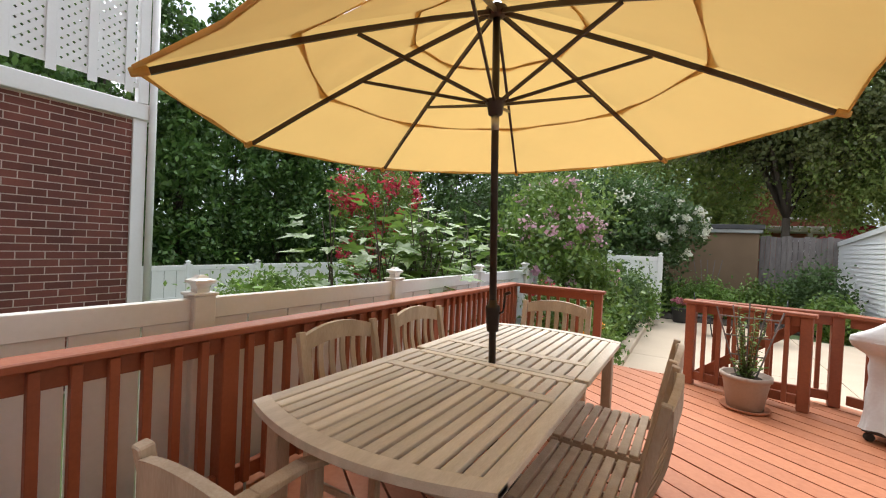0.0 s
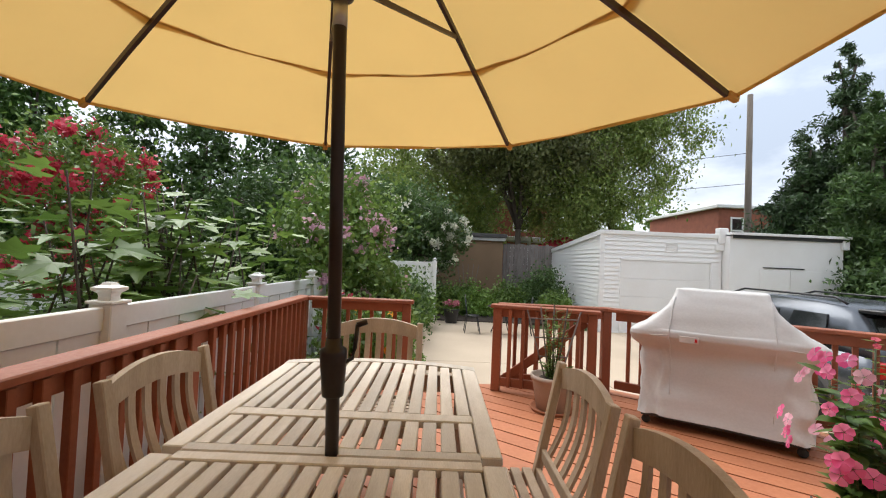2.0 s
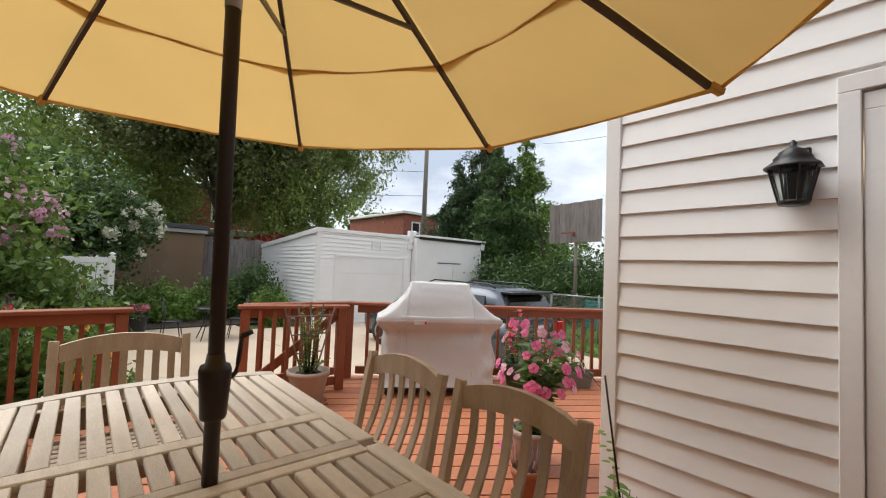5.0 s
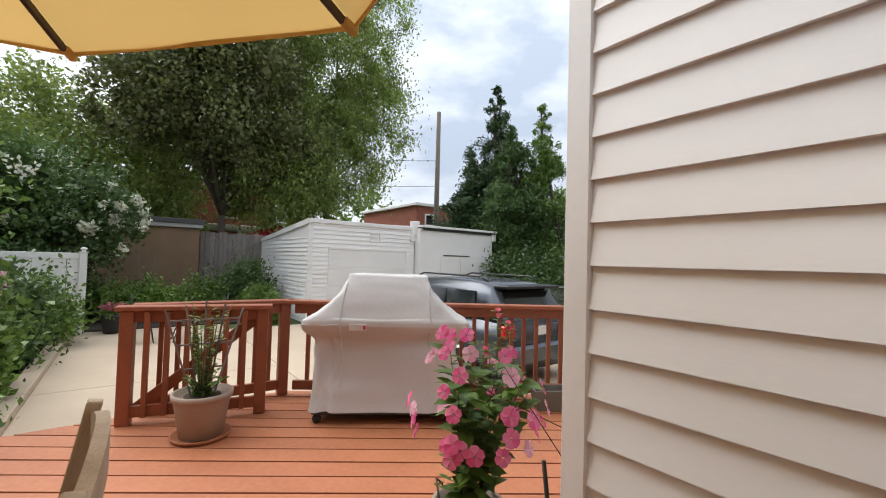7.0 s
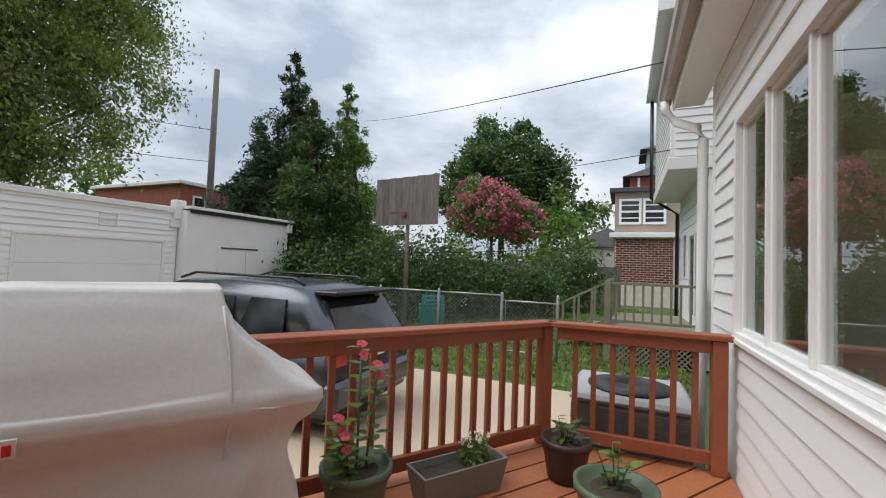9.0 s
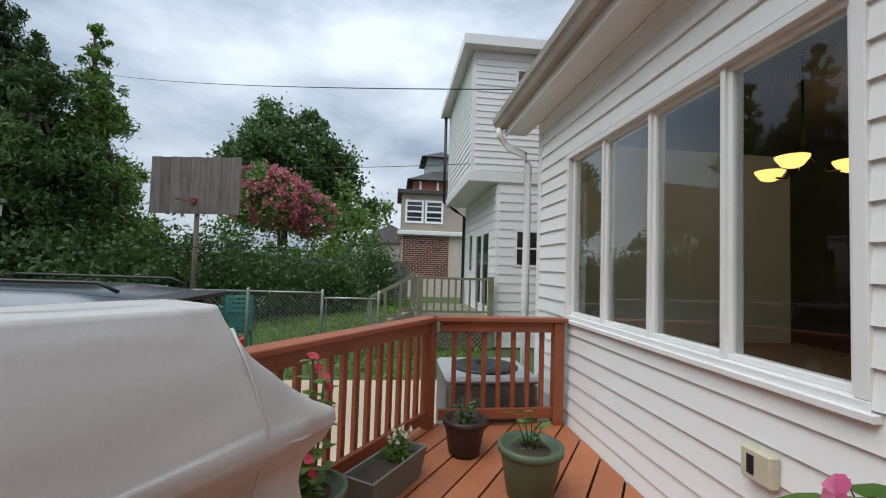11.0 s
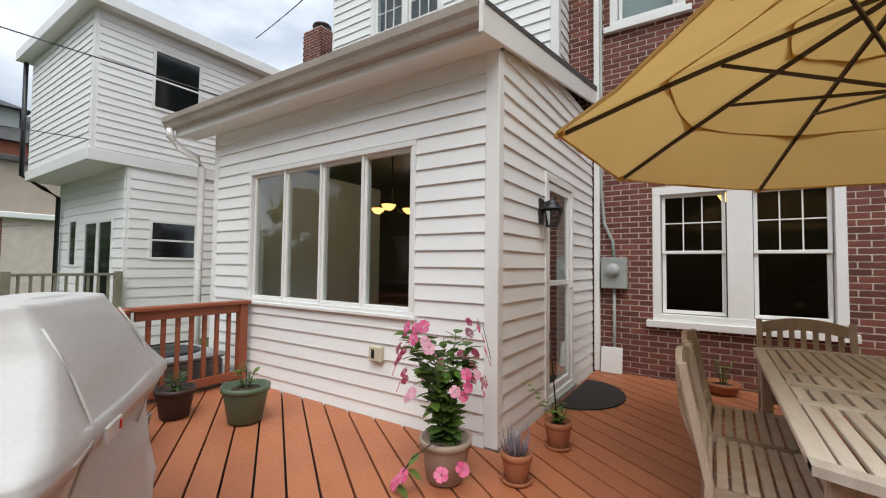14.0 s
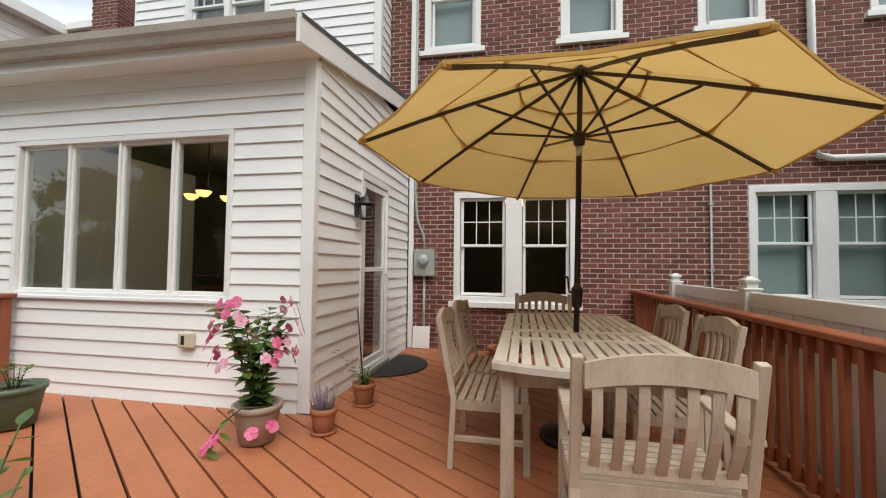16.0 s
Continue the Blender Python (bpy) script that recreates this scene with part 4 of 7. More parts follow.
# ---------- garden chairs ----------
def garden_chair(w, arms, label, group):
    """Facing -y, origin on the floor under the seat's middle."""
    c = thing("garden_chair", label, "chair", group)
    hw, SZ = w / 2, 0.43
    back0, back1 = 0.20, 0.30
    for sx in (-1, 1):
        bm = bmesh.new()
        x = sx * (hw - 0.022)
        beam(bm, (x, back0 + 0.02, 0.002), (x, back0, SZ), 0.042, 0.036, 0.004)
        beam(bm, (x, back0, SZ - 0.01), (x, back1, 0.93), 0.042, 0.036, 0.004)
        part("rear_leg", bm, M_TEAKB, c)
        bm = bmesh.new()
        beam(bm, (x, -0.24, 0.002), (x, -0.24, 0.64 if arms else SZ - 0.01), 0.042, 0.042, 0.004)
        part("front_leg", bm, M_TEAKB, c)
        part("side_rail", boxbm((x - 0.011, -0.22, SZ - 0.07), (x + 0.011, back0 - 0.01, SZ - 0.012), 0.003), M_TEAKB, c)
        part("stretcher", boxbm((x - 0.010, -0.22, 0.17), (x + 0.010, back0 + 0.01, 0.205), 0.003), M_TEAKB, c)
        if arms:
            bm = bmesh.new()
            pts = [(-0.28, 0.648), (-0.18, 0.668), (0.0, 0.655), (0.14, 0.645), (back0 + 0.06, 0.655)]
            for (ya, za), (yb, zb) in zip(pts, pts[1:]):
                beam(bm, (x, ya, za), (x, yb, zb), 0.06, 0.026, 0.004)
            part("arm", bm, M_TEAKB, c)
    part("front_rail", boxbm((-hw + 0.03, -0.252, SZ - 0.075), (hw - 0.03, -0.23, SZ - 0.014), 0.003), M_TEAKB, c)
    part("rear_rail", boxbm((-hw + 0.04, back0 - 0.01, SZ - 0.05), (hw - 0.04, back0 + 0.012, SZ + 0.02), 0.003), M_TEAKB, c)
    n = 8
    for i in range(n):
        y0 = -0.255 + 0.435 * i / n
        zz = SZ - 0.006 * math.sin(math.pi * i / (n - 1))
        part("seat_slat", boxbm((-hw + 0.01, y0 + 0.006, zz - 0.012), (hw - 0.01, y0 + 0.435 / n - 0.006, zz + 0.006), 0.003), M_TEAKB, c)
    # crest rail, arched
    bm = bmesh.new()
    m = 10
    front, rear = [], []
    for i in range(m + 1):
        u = -1 + 2 * i / m
        x = u * (hw - 0.045)
        top = 0.905 + 0.045 * (1 - u * u)
        y = back1 + 0.006 + 0.02 * (1 - u * u)
        front.append([bm.verts.new((x, y - 0.014, z)) for z in (top - 0.10 + 0.01 * u * u, top)])
        rear.append([bm.verts.new((x, y + 0.014, z)) for z in (top - 0.10 + 0.01 * u * u, top)])
    for i in range(m):
        bm.faces.new((front[i][0], front[i + 1][0], front[i + 1][1], front[i][1]))
        bm.faces.new((rear[i + 1][0], rear[i][0], rear[i][1], rear[i + 1][1]))
        bm.faces.new((front[i][1], front[i + 1][1], rear[i + 1][1], rear[i][1]))
        bm.faces.new((front[i + 1][0], front[i][0], rear[i][0], rear[i + 1][0]))
    for e, f in ((front[0], rear[0]), (front[m], rear[m])):
        bm.faces.new((e[0], e[1], f[1], f[0]))
    bmesh.ops.recalc_face_normals(bm, faces=bm.faces)
    part("crest_rail", bm, M_TEAKB, c)
    part("lower_back_rail", boxbm((-hw + 0.04, back0 + 0.012, SZ + 0.055), (hw - 0.04, back0 + 0.034, SZ + 0.105), 0.003), M_TEAKB, c)
    ns = 7 if arms else 6
    for i in range(ns):
        u = -1 + 2 * (i + 0.5) / ns
        x = u * (hw - 0.05)
        bm = bmesh.new()
        pts = []
        for j in range(8):
            k = j / 7
            pts.append((x, back0 + 0.022 + (back1 - back0 - 0.01) * k + 0.028 * math.sin(math.pi * k) + 0.01 * (1 - u * u), SZ + 0.08 + (0.82 + 0.03 * (1 - u * u) - SZ - 0.06) * k))
        for p, q in zip(pts, pts[1:]):
            beam(bm, p, q, 0.036, 0.013, up=(0, 1, 0))
        part("back_slat", bm, M_TEAKB, c)
    return c


GRP = "garden chairs round the table"
ch = garden_chair(0.615, False, "weathered teak slatted side chair at the table", GRP)
ch.matrix_world = pose(-1.53, 3.345, 0, 0, 0, -90)
copy_thing(ch, pose(-1.52, 2.68, 0, 0, 0, -91))
copy_thing(ch, pose(-2.62, 2.58, 0, 0, 0, 90))
copy_thing(ch, pose(-2.62, 3.37, 0, 0, 0, 89))
ca = garden_chair(0.63, True, "weathered teak slatted armchair at the table end", GRP)
ca.matrix_world = pose(-2.23, 4.33, 0, 0, 0, 0)
copy_thing(ca, pose(-1.97, 1.59, 0, 0, 0, 180))

# ---------- covered grill ----------
grill = thing("barbecue_grill", "barbecue grill under a fitted grey vinyl cover", "grill", at=(0.675, 5.335, 0), rz=math.degrees(math.atan2(-2.05, 3.05)))


def ring_pts(hx, hy, cy, z, n=48, p=0.22, wob=0.0, ph=0.0):
    out = []
    for i in range(n):
        a = 2 * math.pi * i / n
        c, s = math.cos(a), math.sin(a)
        x = hx * math.copysign(abs(c) ** p, c)
        y = hy * math.copysign(abs(s) ** p, s)
        k = 1 + wob * (math.sin(5 * a + ph) + 0.6 * math.sin(11 * a + 2 * ph))
        out.append((x * k, cy + y * k, z + 0.25 * wob * math.sin(7 * a + ph)))
    return out


bm = bmesh.new()
levels = [(0.715, 0.315, 0.0, 0.10, 0.020, 0.0), (0.705, 0.30, 0.0, 0.20, 0.018, 0.4), (0.69, 0.28, 0.0, 0.35, 0.012, 0.9), (0.68, 0.265, 0.0, 0.50, 0.010, 1.5),
          (0.685, 0.255, 0.0, 0.62, 0.010, 2.0), (0.71, 0.265, 0.0, 0.69, 0.010, 2.3), (0.765, 0.305, 0.0, 0.75, 0.006, 2.6), (0.79, 0.33, 0.0, 0.80, 0.004, 2.8),
          (0.785, 0.325, 0.0, 0.835, 0.003, 3.0), (0.69, 0.31, 0.0, 0.88, 0.003, 3.1), (0.545, 0.275, 0.01, 0.98, 0.004, 3.2), (0.445, 0.24, 0.02, 1.07, 0.004, 3.3),
          (0.395, 0.20, 0.04, 1.165, 0.003, 3.5), (0.38, 0.175, 0.05, 1.218, 0.002, 3.6), (0.31, 0.11, 0.05, 1.23, 0.001, 3.6)]
fine = []
for (la, lb) in zip(levels, levels[1:]):
    for q in range(4):
        fine.append([a + (b - a) * q / 4 for a, b in zip(la, lb)])
fine.append(list(levels[-1]))
rings = []
NR = 168


def crease(x, y, z):
    """Sharp-ridged cloth noise."""
    return 0.5 - 2.2 * abs(noise.noise(Vector((x, y, z))))


for hx, hy, cy, z, w, ph in fine:
    ring = []
    for x, y, zz in ring_pts(hx * 0.885, hy * 0.88, cy, z, NR, 0.16, w * 0.3, ph):
        v = Vector((x, y, zz))
        low = max(0.0, min(1.0, (0.84 - z) / 0.25))
        fold = 0.055 * low * crease(x * 3.2 + 1.7, y * 3.2, z * 1.0) + 0.028 * low * crease(x * 7.5, y * 7.5, z * 4.5 + x * 3)
        tuck = -0.045 * math.exp(-((z - 0.665) / 0.05) ** 2) * (0.45 + 0.55 * math.sin(6.5 * x + 0.8 + 3 * y)) + 0.007 * crease(x * 5, y * 7, z * 6)
        v += Vector((x, (y - cy) * 2.2, 0)).normalized() * (fold + tuck)
        if z > 0.86:
            v.z += 0.014 * noise.noise(Vector((x * 3.5, y * 3.5, z * 2))) + 0.008 * crease(x * 6 + y * 3, y * 5, z * 3) - 0.012 * (1 - (x / 0.45) ** 2 if abs(x) < 0.45 else 0)
        if z < 0.16:
            v.z += 0.02 * noise.noise(Vector((x * 6, y * 6, 1.0)))
        ring.append(bm.verts.new(v))
    rings.append(ring)
levels = None
for ra, rb in zip(rings, rings[1:]):
    for i in range(NR):
        bm.faces.new((ra[i], ra[(i + 1) % NR], rb[(i + 1) % NR], rb[i]))
bm.faces.new(rings[-1])
for f in bm.faces:
    f.smooth = True
cover = part("cover", bm, M_COVER, grill)
for sx in (-0.385, 0.385):
    bm = bmesh.new()
    pts = [(sx * 1.02, -0.293, 0.12), (sx, -0.272, 0.35), (sx, -0.250, 0.60), (sx * 1.02, -0.300, 0.74), (sx * 1.04, -0.334, 0.80), (sx * 1.03, -0.324, 0.87), (sx, -0.262, 1.0), (sx * 0.98, -0.222, 1.07), (sx * 0.95, -0.165, 1.15)]
    tube(bm, [(x * 0.93, y * 0.865, z) for x, y, z in pts], 0.005, 6)
    part("seam", bm, M_COVER, cover)
    bm = bmesh.new()
    tube(bm, [(sx * 0.98, -0.287, 0.815), (sx * 1.3, -0.287, 0.80), (sx * 1.56, -0.268, 0.80)], 0.006, 6)
    part("seam", bm, M_COVER, cover)
part("brand_patch", boxbm((-0.29, -0.299, 0.768), (-0.15, -0.281, 0.820), 0.001, pose(0, 0, 0, 0, 0, 0)), surface("pale_patch", (0.66, 0.62, 0.58), None, 0.4, 5, 50, 0), cover, "pale printed patch with a red mark")
part("red_mark", boxbm((-0.177, -0.303, 0.778), (-0.158, -0.292, 0.808), 0.001), M_TAIL, cover)
for sx in (-0.54, 0.54):
    for sy in (-0.22, 0.22):
        bm = bmesh.new()
        lathe(bm, [(0.034, -0.014), (0.036, 0.0), (0.034, 0.014)], 14, pose(sx, sy, 0.038, 90, 0, 0))
        part("caster", bm, M_RUBBER, grill)
part("base_shelf", boxbm((-0.58, -0.25, 0.075), (0.58, 0.25, 0.11), 0.005), M_BLACK, grill)

# ---------- garage and shed ----------
gar = thing("garage", "white-sided garage with a panelled overhead door", "garage", at=(0, 0, 0))
GX0, GX1, GYF, GYB = 2.80, 6.28, 13.5, 18.7
bm = bmesh.new()
vs = [bm.verts.new(p) for p in ((GX0, GYF, GZ), (GX1, GYF, GZ), (GX1, GYB, GZ), (GX0, GYB, GZ), (GX0, GYF, 2.42), (GX1, GYF, 2.50), (GX1, GYB, 2.05), (GX0, GYB, 1.97))]
for f in ((0, 1, 5, 4), (1, 2, 6, 5), (2, 3, 7, 6), (3, 0, 4, 7), (4, 5, 6, 7)):
    bm.faces.new([vs[i] for i in f])
bmesh.ops.recalc_face_normals(bm, faces=bm.faces)
gwall = part("wall", bm, M_SIDING, gar)
GD = (3.36, 6.0, GZ, 1.69)
siding(gwall, lambda u, o, z: Vector((u, GYF - o, z)), GX0 + 0.02, GX1 - 0.02, GZ, 2.38, 0.125, [GD], M_SIDING, 0.026)
siding(gwall, lambda u, o, z: Vector((GX0 - o, u, z)), GYF + 0.02, GYB, GZ, 1.95, 0.125, [], M_SIDING, 0.026)
part("fascia", boxbm((GX0 - 0.05, GYF - 0.06, 2.36), (GX1 + 0.05, GYF + 0.06, 2.47), 0.004), M_TRIM, gar)
bm = bmesh.new()
beam(bm, (GX0 - 0.03, GYF - 0.05, 2.40), (GX0 - 0.03, GYB, 1.97), 0.05, 0.14)
part("rake", bm, M_TRIM, gar)
part("corner_post", boxbm((GX0 - 0.03, GYF - 0.03, GZ), (GX0 + 0.10, GYF + 0.1, 2.36), 0.004), M_TRIM, gar)
gd = part("garage_door", frame_bm(lambda u, o, z: Vector((u, GYF - o, z)), GD[0], GD[1], GD[2], GD[3], 0.06, 0.0, 0.03), M_TRIM, gar)
for i in range(4):
    zz = GZ + (GD[3] - 0.06 - GZ) * i / 4
    part("door_panel", boxbm((GD[0] + 0.06, GYF - 0.012, zz + 0.004), (GD[1] - 0.06, GYF + 0.02, zz + (GD[3] - 0.06 - GZ) / 4 - 0.004), 0.004), M_TRIM, gd)
vent = part("gable_vent", frame_bm(lambda u, o, z: Vector((u, GYF - o, z)), 4.65, 5.0, 1.90, 2.18, 0.025, 0.0, 0.03), M_TRIM, gar)
for i in range(6):
    part("vent_slat", boxbm((4.67, GYF - 0.026, 1.925 + i * 0.039), (4.98, GYF - 0.014, 1.947 + i * 0.039)), M_TRIM, vent)
part("corbel", boxbm((GX1 - 0.14, GYF - 0.12, 2.2), (GX1 + 0.12, GYF + 0.1, 2.66), 0.02), M_TRIM, gar)
part("corbel", boxbm((GX1 - 0.20, GYF - 0.08, 2.0), (GX1 + 0.08, GYF + 0.1, 2.2), 0.02), M_TRIM, gar)

shed = thing("garage", "white-painted flat-roofed garage with double doors", "garage", at=(0, 0, 0))
part("wall", boxbm((GX1 + 0.02, 13.2, GZ), (9.52, 18.0, 2.42), 0.004), M_TRIM, shed)
part("roof", boxbm((GX1 + 0.02, 13.08, 2.46), (9.68, 18.1, 2.53), 0.004), M_TRIM, shed)
# the shadow below the roof edge is painted on as a black strip
part("fascia", boxbm((GX1 + 0.1, 13.15, 2.37), (9.60, 13.2, 2.46), 0.004), M_BLACK, shed, "fascia coloured black as the shadow under the roof edge")
part("corbel", boxbm((9.44, 13.11, 2.16), (9.62, 13.27, 2.42), 0.01), M_TRIM, shed)
for x0, x1 in ((7.15, 8.0), (8.02, 8.87)):
    part("door", boxbm((x0, 13.185, GZ + 0.02), (x1, 13.202, 1.52), 0.004), M_TRIM, shed)
part("door_track", boxbm((7.25, 13.17, 1.56), (8.4, 13.2, 1.59), 0.003), M_BLACK, shed)

# tan outbuilding
tan = thing("outbuilding", "tan rendered outbuilding with a flat tarred roof", "shed")
part("wall", boxbm((-2.75, 18.3, GZ), (0.72, 21.5, 2.26), 0.01), M_TAN, tan)
part("roof", boxbm((-2.9, 18.15, 2.39), (0.85, 21.6, 2.55), 0.02), M_ROOF, tan)
part("fascia", boxbm((-2.85, 18.2, 2.26), (0.80, 18.32, 2.40), 0.01), M_GREY, tan, "peeling grey-white fascia")


# ---------- foliage ----------
def foliage(name, blobs, n, L, W, mat, seed, parent=None, clump=0.22, clumps=60, shell=0.45, droop=0.0, flat=0.0):
    """Many separate leaves gathered in clumps inside ellipsoids ((x, y, z), (rx, ry, rz))."""
    g = np.random.default_rng(seed)
    vol = np.array([b[1][0] * b[1][1] * b[1][2] for b in blobs]) ** 0.67
    vol /= vol.sum()
    cen, rad = np.array([b[0] for b in blobs], float), np.array([b[1] for b in blobs], float)
    K = max(clumps, len(blobs) * 3)
    kb = g.choice(len(blobs), K, p=vol)
    dirs = g.normal(size=(K, 3))
    dirs /= np.linalg.norm(dirs, axis=1)[:, None]
    rr = shell + (1 - shell) * g.random(K) ** 0.6
    kc = cen[kb] + dirs * rad[kb] * rr[:, None]
    li = g.integers(0, K, n)
    size = np.minimum(rad[kb].mean(axis=1), 3.0)
    c = kc[li] + g.normal(size=(n, 3)) * (clump * size[li] * (0.5 + g.random(K)[li]))[:, None]
    d = g.normal(size=(n, 3))
    d[:, 2] -= droop
    d /= np.linalg.norm(d, axis=1)[:, None]
    s = np.cross(d, g.normal(size=(n, 3)) * [1, 1, 1 - flat] + [0, 0, flat])
    s /= np.linalg.norm(s, axis=1)[:, None] + 1e-9
    nrm = np.cross(d, s)
    k = (0.65 + 0.7 * g.random(n))[:, None]
    a = c - d * L / 2 * k
    b = c + s * W / 2 * k + nrm * L * 0.10 * k
    t = c + d * L / 2 * k
    e = c - s * W / 2 * k + nrm * L * 0.10 * k
    v = np.stack([a, b, t, e], axis=1).reshape(-1, 3)
    return quads(name, v, mat, parent)


def quads(name, v, mat, parent=None):
    n = len(v) // 4
    me = bpy.data.meshes.new(name)
    me.vertices.add(len(v))
    me.vertices.foreach_set("co", v.astype(np.float32).ravel())
    me.loops.add(len(v))
    me.loops.foreach_set("vertex_index", np.arange(len(v), dtype=np.int32))
    me.polygons.add(n)
    me.polygons.foreach_set("loop_start", np.arange(0, len(v), 4, dtype=np.int32))
    me.polygons.foreach_set("loop_total", np.full(n, 4, dtype=np.int32))
    me.update(calc_edges=True)
    me.materials.append(mat)
    ob = new(name, me)
    if parent:
        ob.parent = parent
    return ob


def trunk(parent, pts, r0, r1, limbs=()):
    bm = bmesh.new()
    tube(bm, pts, r0, 10, r1)
    for l in limbs:
        tube(bm, l, r0 * 0.45, 7, r1 * 0.3)
    return part("trunk", bm, M_BARK, parent)


def limbs_to(base, blobs, k=5, seed=1):
    g = random.Random(seed)
    out = []
    for _ in range(k):
        c, r = g.choice(blobs)
        e = [c[i] + g.uniform(-0.5, 0.5) * r[i] for i in range(3)]
        m = [(base[i] + e[i]) / 2 + g.uniform(-0.1, 0.1) * r[0] for i in range(2)] + [(base[2] + e[2]) / 2 + 0.1]
        out.append([base, m, e])
    return out


def tree(name, label, at, blobs, n, L, W, mat, seed, base_r=0.14, split=None, flowers=None, category="tree", **kw):
    """Blobs are relative to the foot of the trunk."""
    t = thing(name, label, category, at=(at[0], at[1], GZ))
    top = split or min(b[0][2] for b in blobs)
    if base_r > 0:
        trunk(t, [(0, 0, -0.05), (0.03, 0.02, top * 0.5), (0.0, 0.05, top)], base_r, base_r * 0.6, limbs_to((0, 0.05, top), blobs, 7, seed))
    foliage("crown", blobs, n, L, W, mat, seed, t, **kw)
    if flowers:
        fm, fn, fL, zmin = flowers
        ob = foliage("blossom", [((b[0][0], b[0][1], b[0][2] + 0.05 * b[1][2]), (b[1][0] * 1.02, b[1][1] * 1.02, b[1][2] * 1.02)) for b in blobs], fn, fL, fL * 0.9, fm, seed + 50, t, clump=0.07, clumps=max(16, fn // 45), shell=0.85)
    return t


# columnar evergreens behind the far fence
for i in range(7):
    y = 3.6 + i * 1.75
    h = 9.5 + 1.2 * math.sin(i * 2.1) - (3.2 if i == 4 else 0)
    blobs = [((0.2 * math.sin(j * 2 + i), 0.2 * math.cos(j * 3 + i), 0.7 + h * j / 9), (1.35 - 0.85 * (j / 9) ** 1.6, 1.35 - 0.85 * (j / 9) ** 1.6, 0.95)) for j in range(9)]
    tree("evergreen_tree", "tall dense green columnar evergreen behind the fence", (-14.2 - 0.3 * (i % 2), y), blobs, 15000, 0.20, 0.10, L_ARBOR, 100 + i, 0.12, clumps=320, clump=0.16, shell=0.7, droop=0.4)
# second screen of evergreen further along
for i in range(4):
    h = 7.5 + (i % 2) * 1.5
    blobs = [((0, 0, 0.7 + h * j / 7), (1.6 - 0.9 * j / 7, 1.6 - 0.9 * j / 7, 1.0)) for j in range(7)]
    tree("evergreen_tree", "tall green evergreen beyond the gardens", (-13.0 + i * 2.1, 16.5 + i * 0.9), blobs, 9000, 0.24, 0.12, L_DARK, 140 + i, 0.12, clumps=220, clump=0.18, shell=0.65, droop=0.3)

# crimson crape myrtle
tree("crape_myrtle", "crape myrtle covered in crimson blossom", (-7.2, 7.9), [((0, 0, 2.8), (0.95, 0.95, 0.75)), ((0.4, -0.3, 2.3), (0.7, 0.7, 0.5)), ((-0.4, 0.3, 3.2), (0.6, 0.6, 0.5)), ((0, 0, 1.6), (0.8, 0.8, 0.6))], 7000, 0.09, 0.05, L_GREEN, 11, 0.06, flowers=(L_RED, 5200, 0.075, 2.0), clumps=110, clump=0.2)

# rose of Sharon and white hydrangea tree
tree("rose_of_sharon", "tall shrub with mauve-pink flowers over the fence", (-3.75, 9.3), [((0, 0, 2.4), (1.0, 1.1, 0.9)), ((0.4, -0.8, 1.8), (0.8, 0.8, 0.8)), ((-0.3, 0.9, 2.7), (0.8, 0.9, 0.7)), ((0.3, 0.3, 1.2), (0.9, 1.2, 0.8))], 12000, 0.11, 0.06, L_GREEN, 12, 0.05, flowers=(L_MAUVE, 2800, 0.075, 1.6), clumps=130, clump=0.2)
tree("hydrangea_tree", "dark-leaved shrub tree with creamy white flower heads", (-2.7, 15.6), [((0, 0, 3.1), (1.5, 1.2, 1.1)), ((0.9, 0.2, 2.6), (1.0, 0.9, 0.9)), ((-0.9, 0, 3.3), (1.1, 1.0, 1.0)), ((0, 0, 2.0), (1.5, 1.0, 0.9))], 14000, 0.12, 0.07, L_DARK, 13, 0.08, flowers=(L_WHITE, 2200, 0.10, 2.0), clumps=150, clump=0.18)
tree("garden_tree", "leafy green tree behind the flowering shrubs", (-6.0, 15.5), [((0, 0, 3.4), (2.2, 2.0, 1.6)), ((1.6, 0.6, 3.0), (1.6, 1.4, 1.4)), ((-1.8, 0, 3.1), (1.7, 1.6, 1.4)), ((0.5, 0, 1.7), (2.6, 1.5, 1.2))], 22000, 0.16, 0.09, L_DARK, 14, 0.14, clumps=240)
tree("garden_tree", "leafy light green tree behind the outbuilding", (-1.8, 23.5), [((0.00, 0.00, 5.46), (3.45, 3.30, 2.47)), ((1.95, 0.60, 6.89), (2.25, 2.25, 1.69)), ((-2.10, 0.00, 6.50), (2.40, 2.40, 1.82)), ((0.00, 0.00, 3.38), (3.30, 2.70, 1.82))], 36000, 0.19, 0.10, L_BIRCH, 15, 0.16, clumps=320, clump=0.15)
# dark maple
tree("maple_tree", "large dark bronze-green maple above the outbuilding", (1.7, 20.4), [((0.0, 0.0, 7.7), (3.5, 3.2, 2.5)), ((-2.1, 0.0, 7.2), (2.6, 2.3, 1.5)), ((1.8, 0.4, 6.3), (2.7, 2.3, 1.6)), ((0.3, 0.0, 10.4), (3.2, 3.0, 2.3)), ((-2.0, 0.4, 9.3), (2.4, 2.4, 1.7)), ((-2.6, 0.2, 11.6), (2.2, 2.0, 1.5))], 60000, 0.15, 0.12, L_MAROON, 16, 0.2, split=3.4, clumps=330, clump=0.125, shell=0.4, flat=0.5)
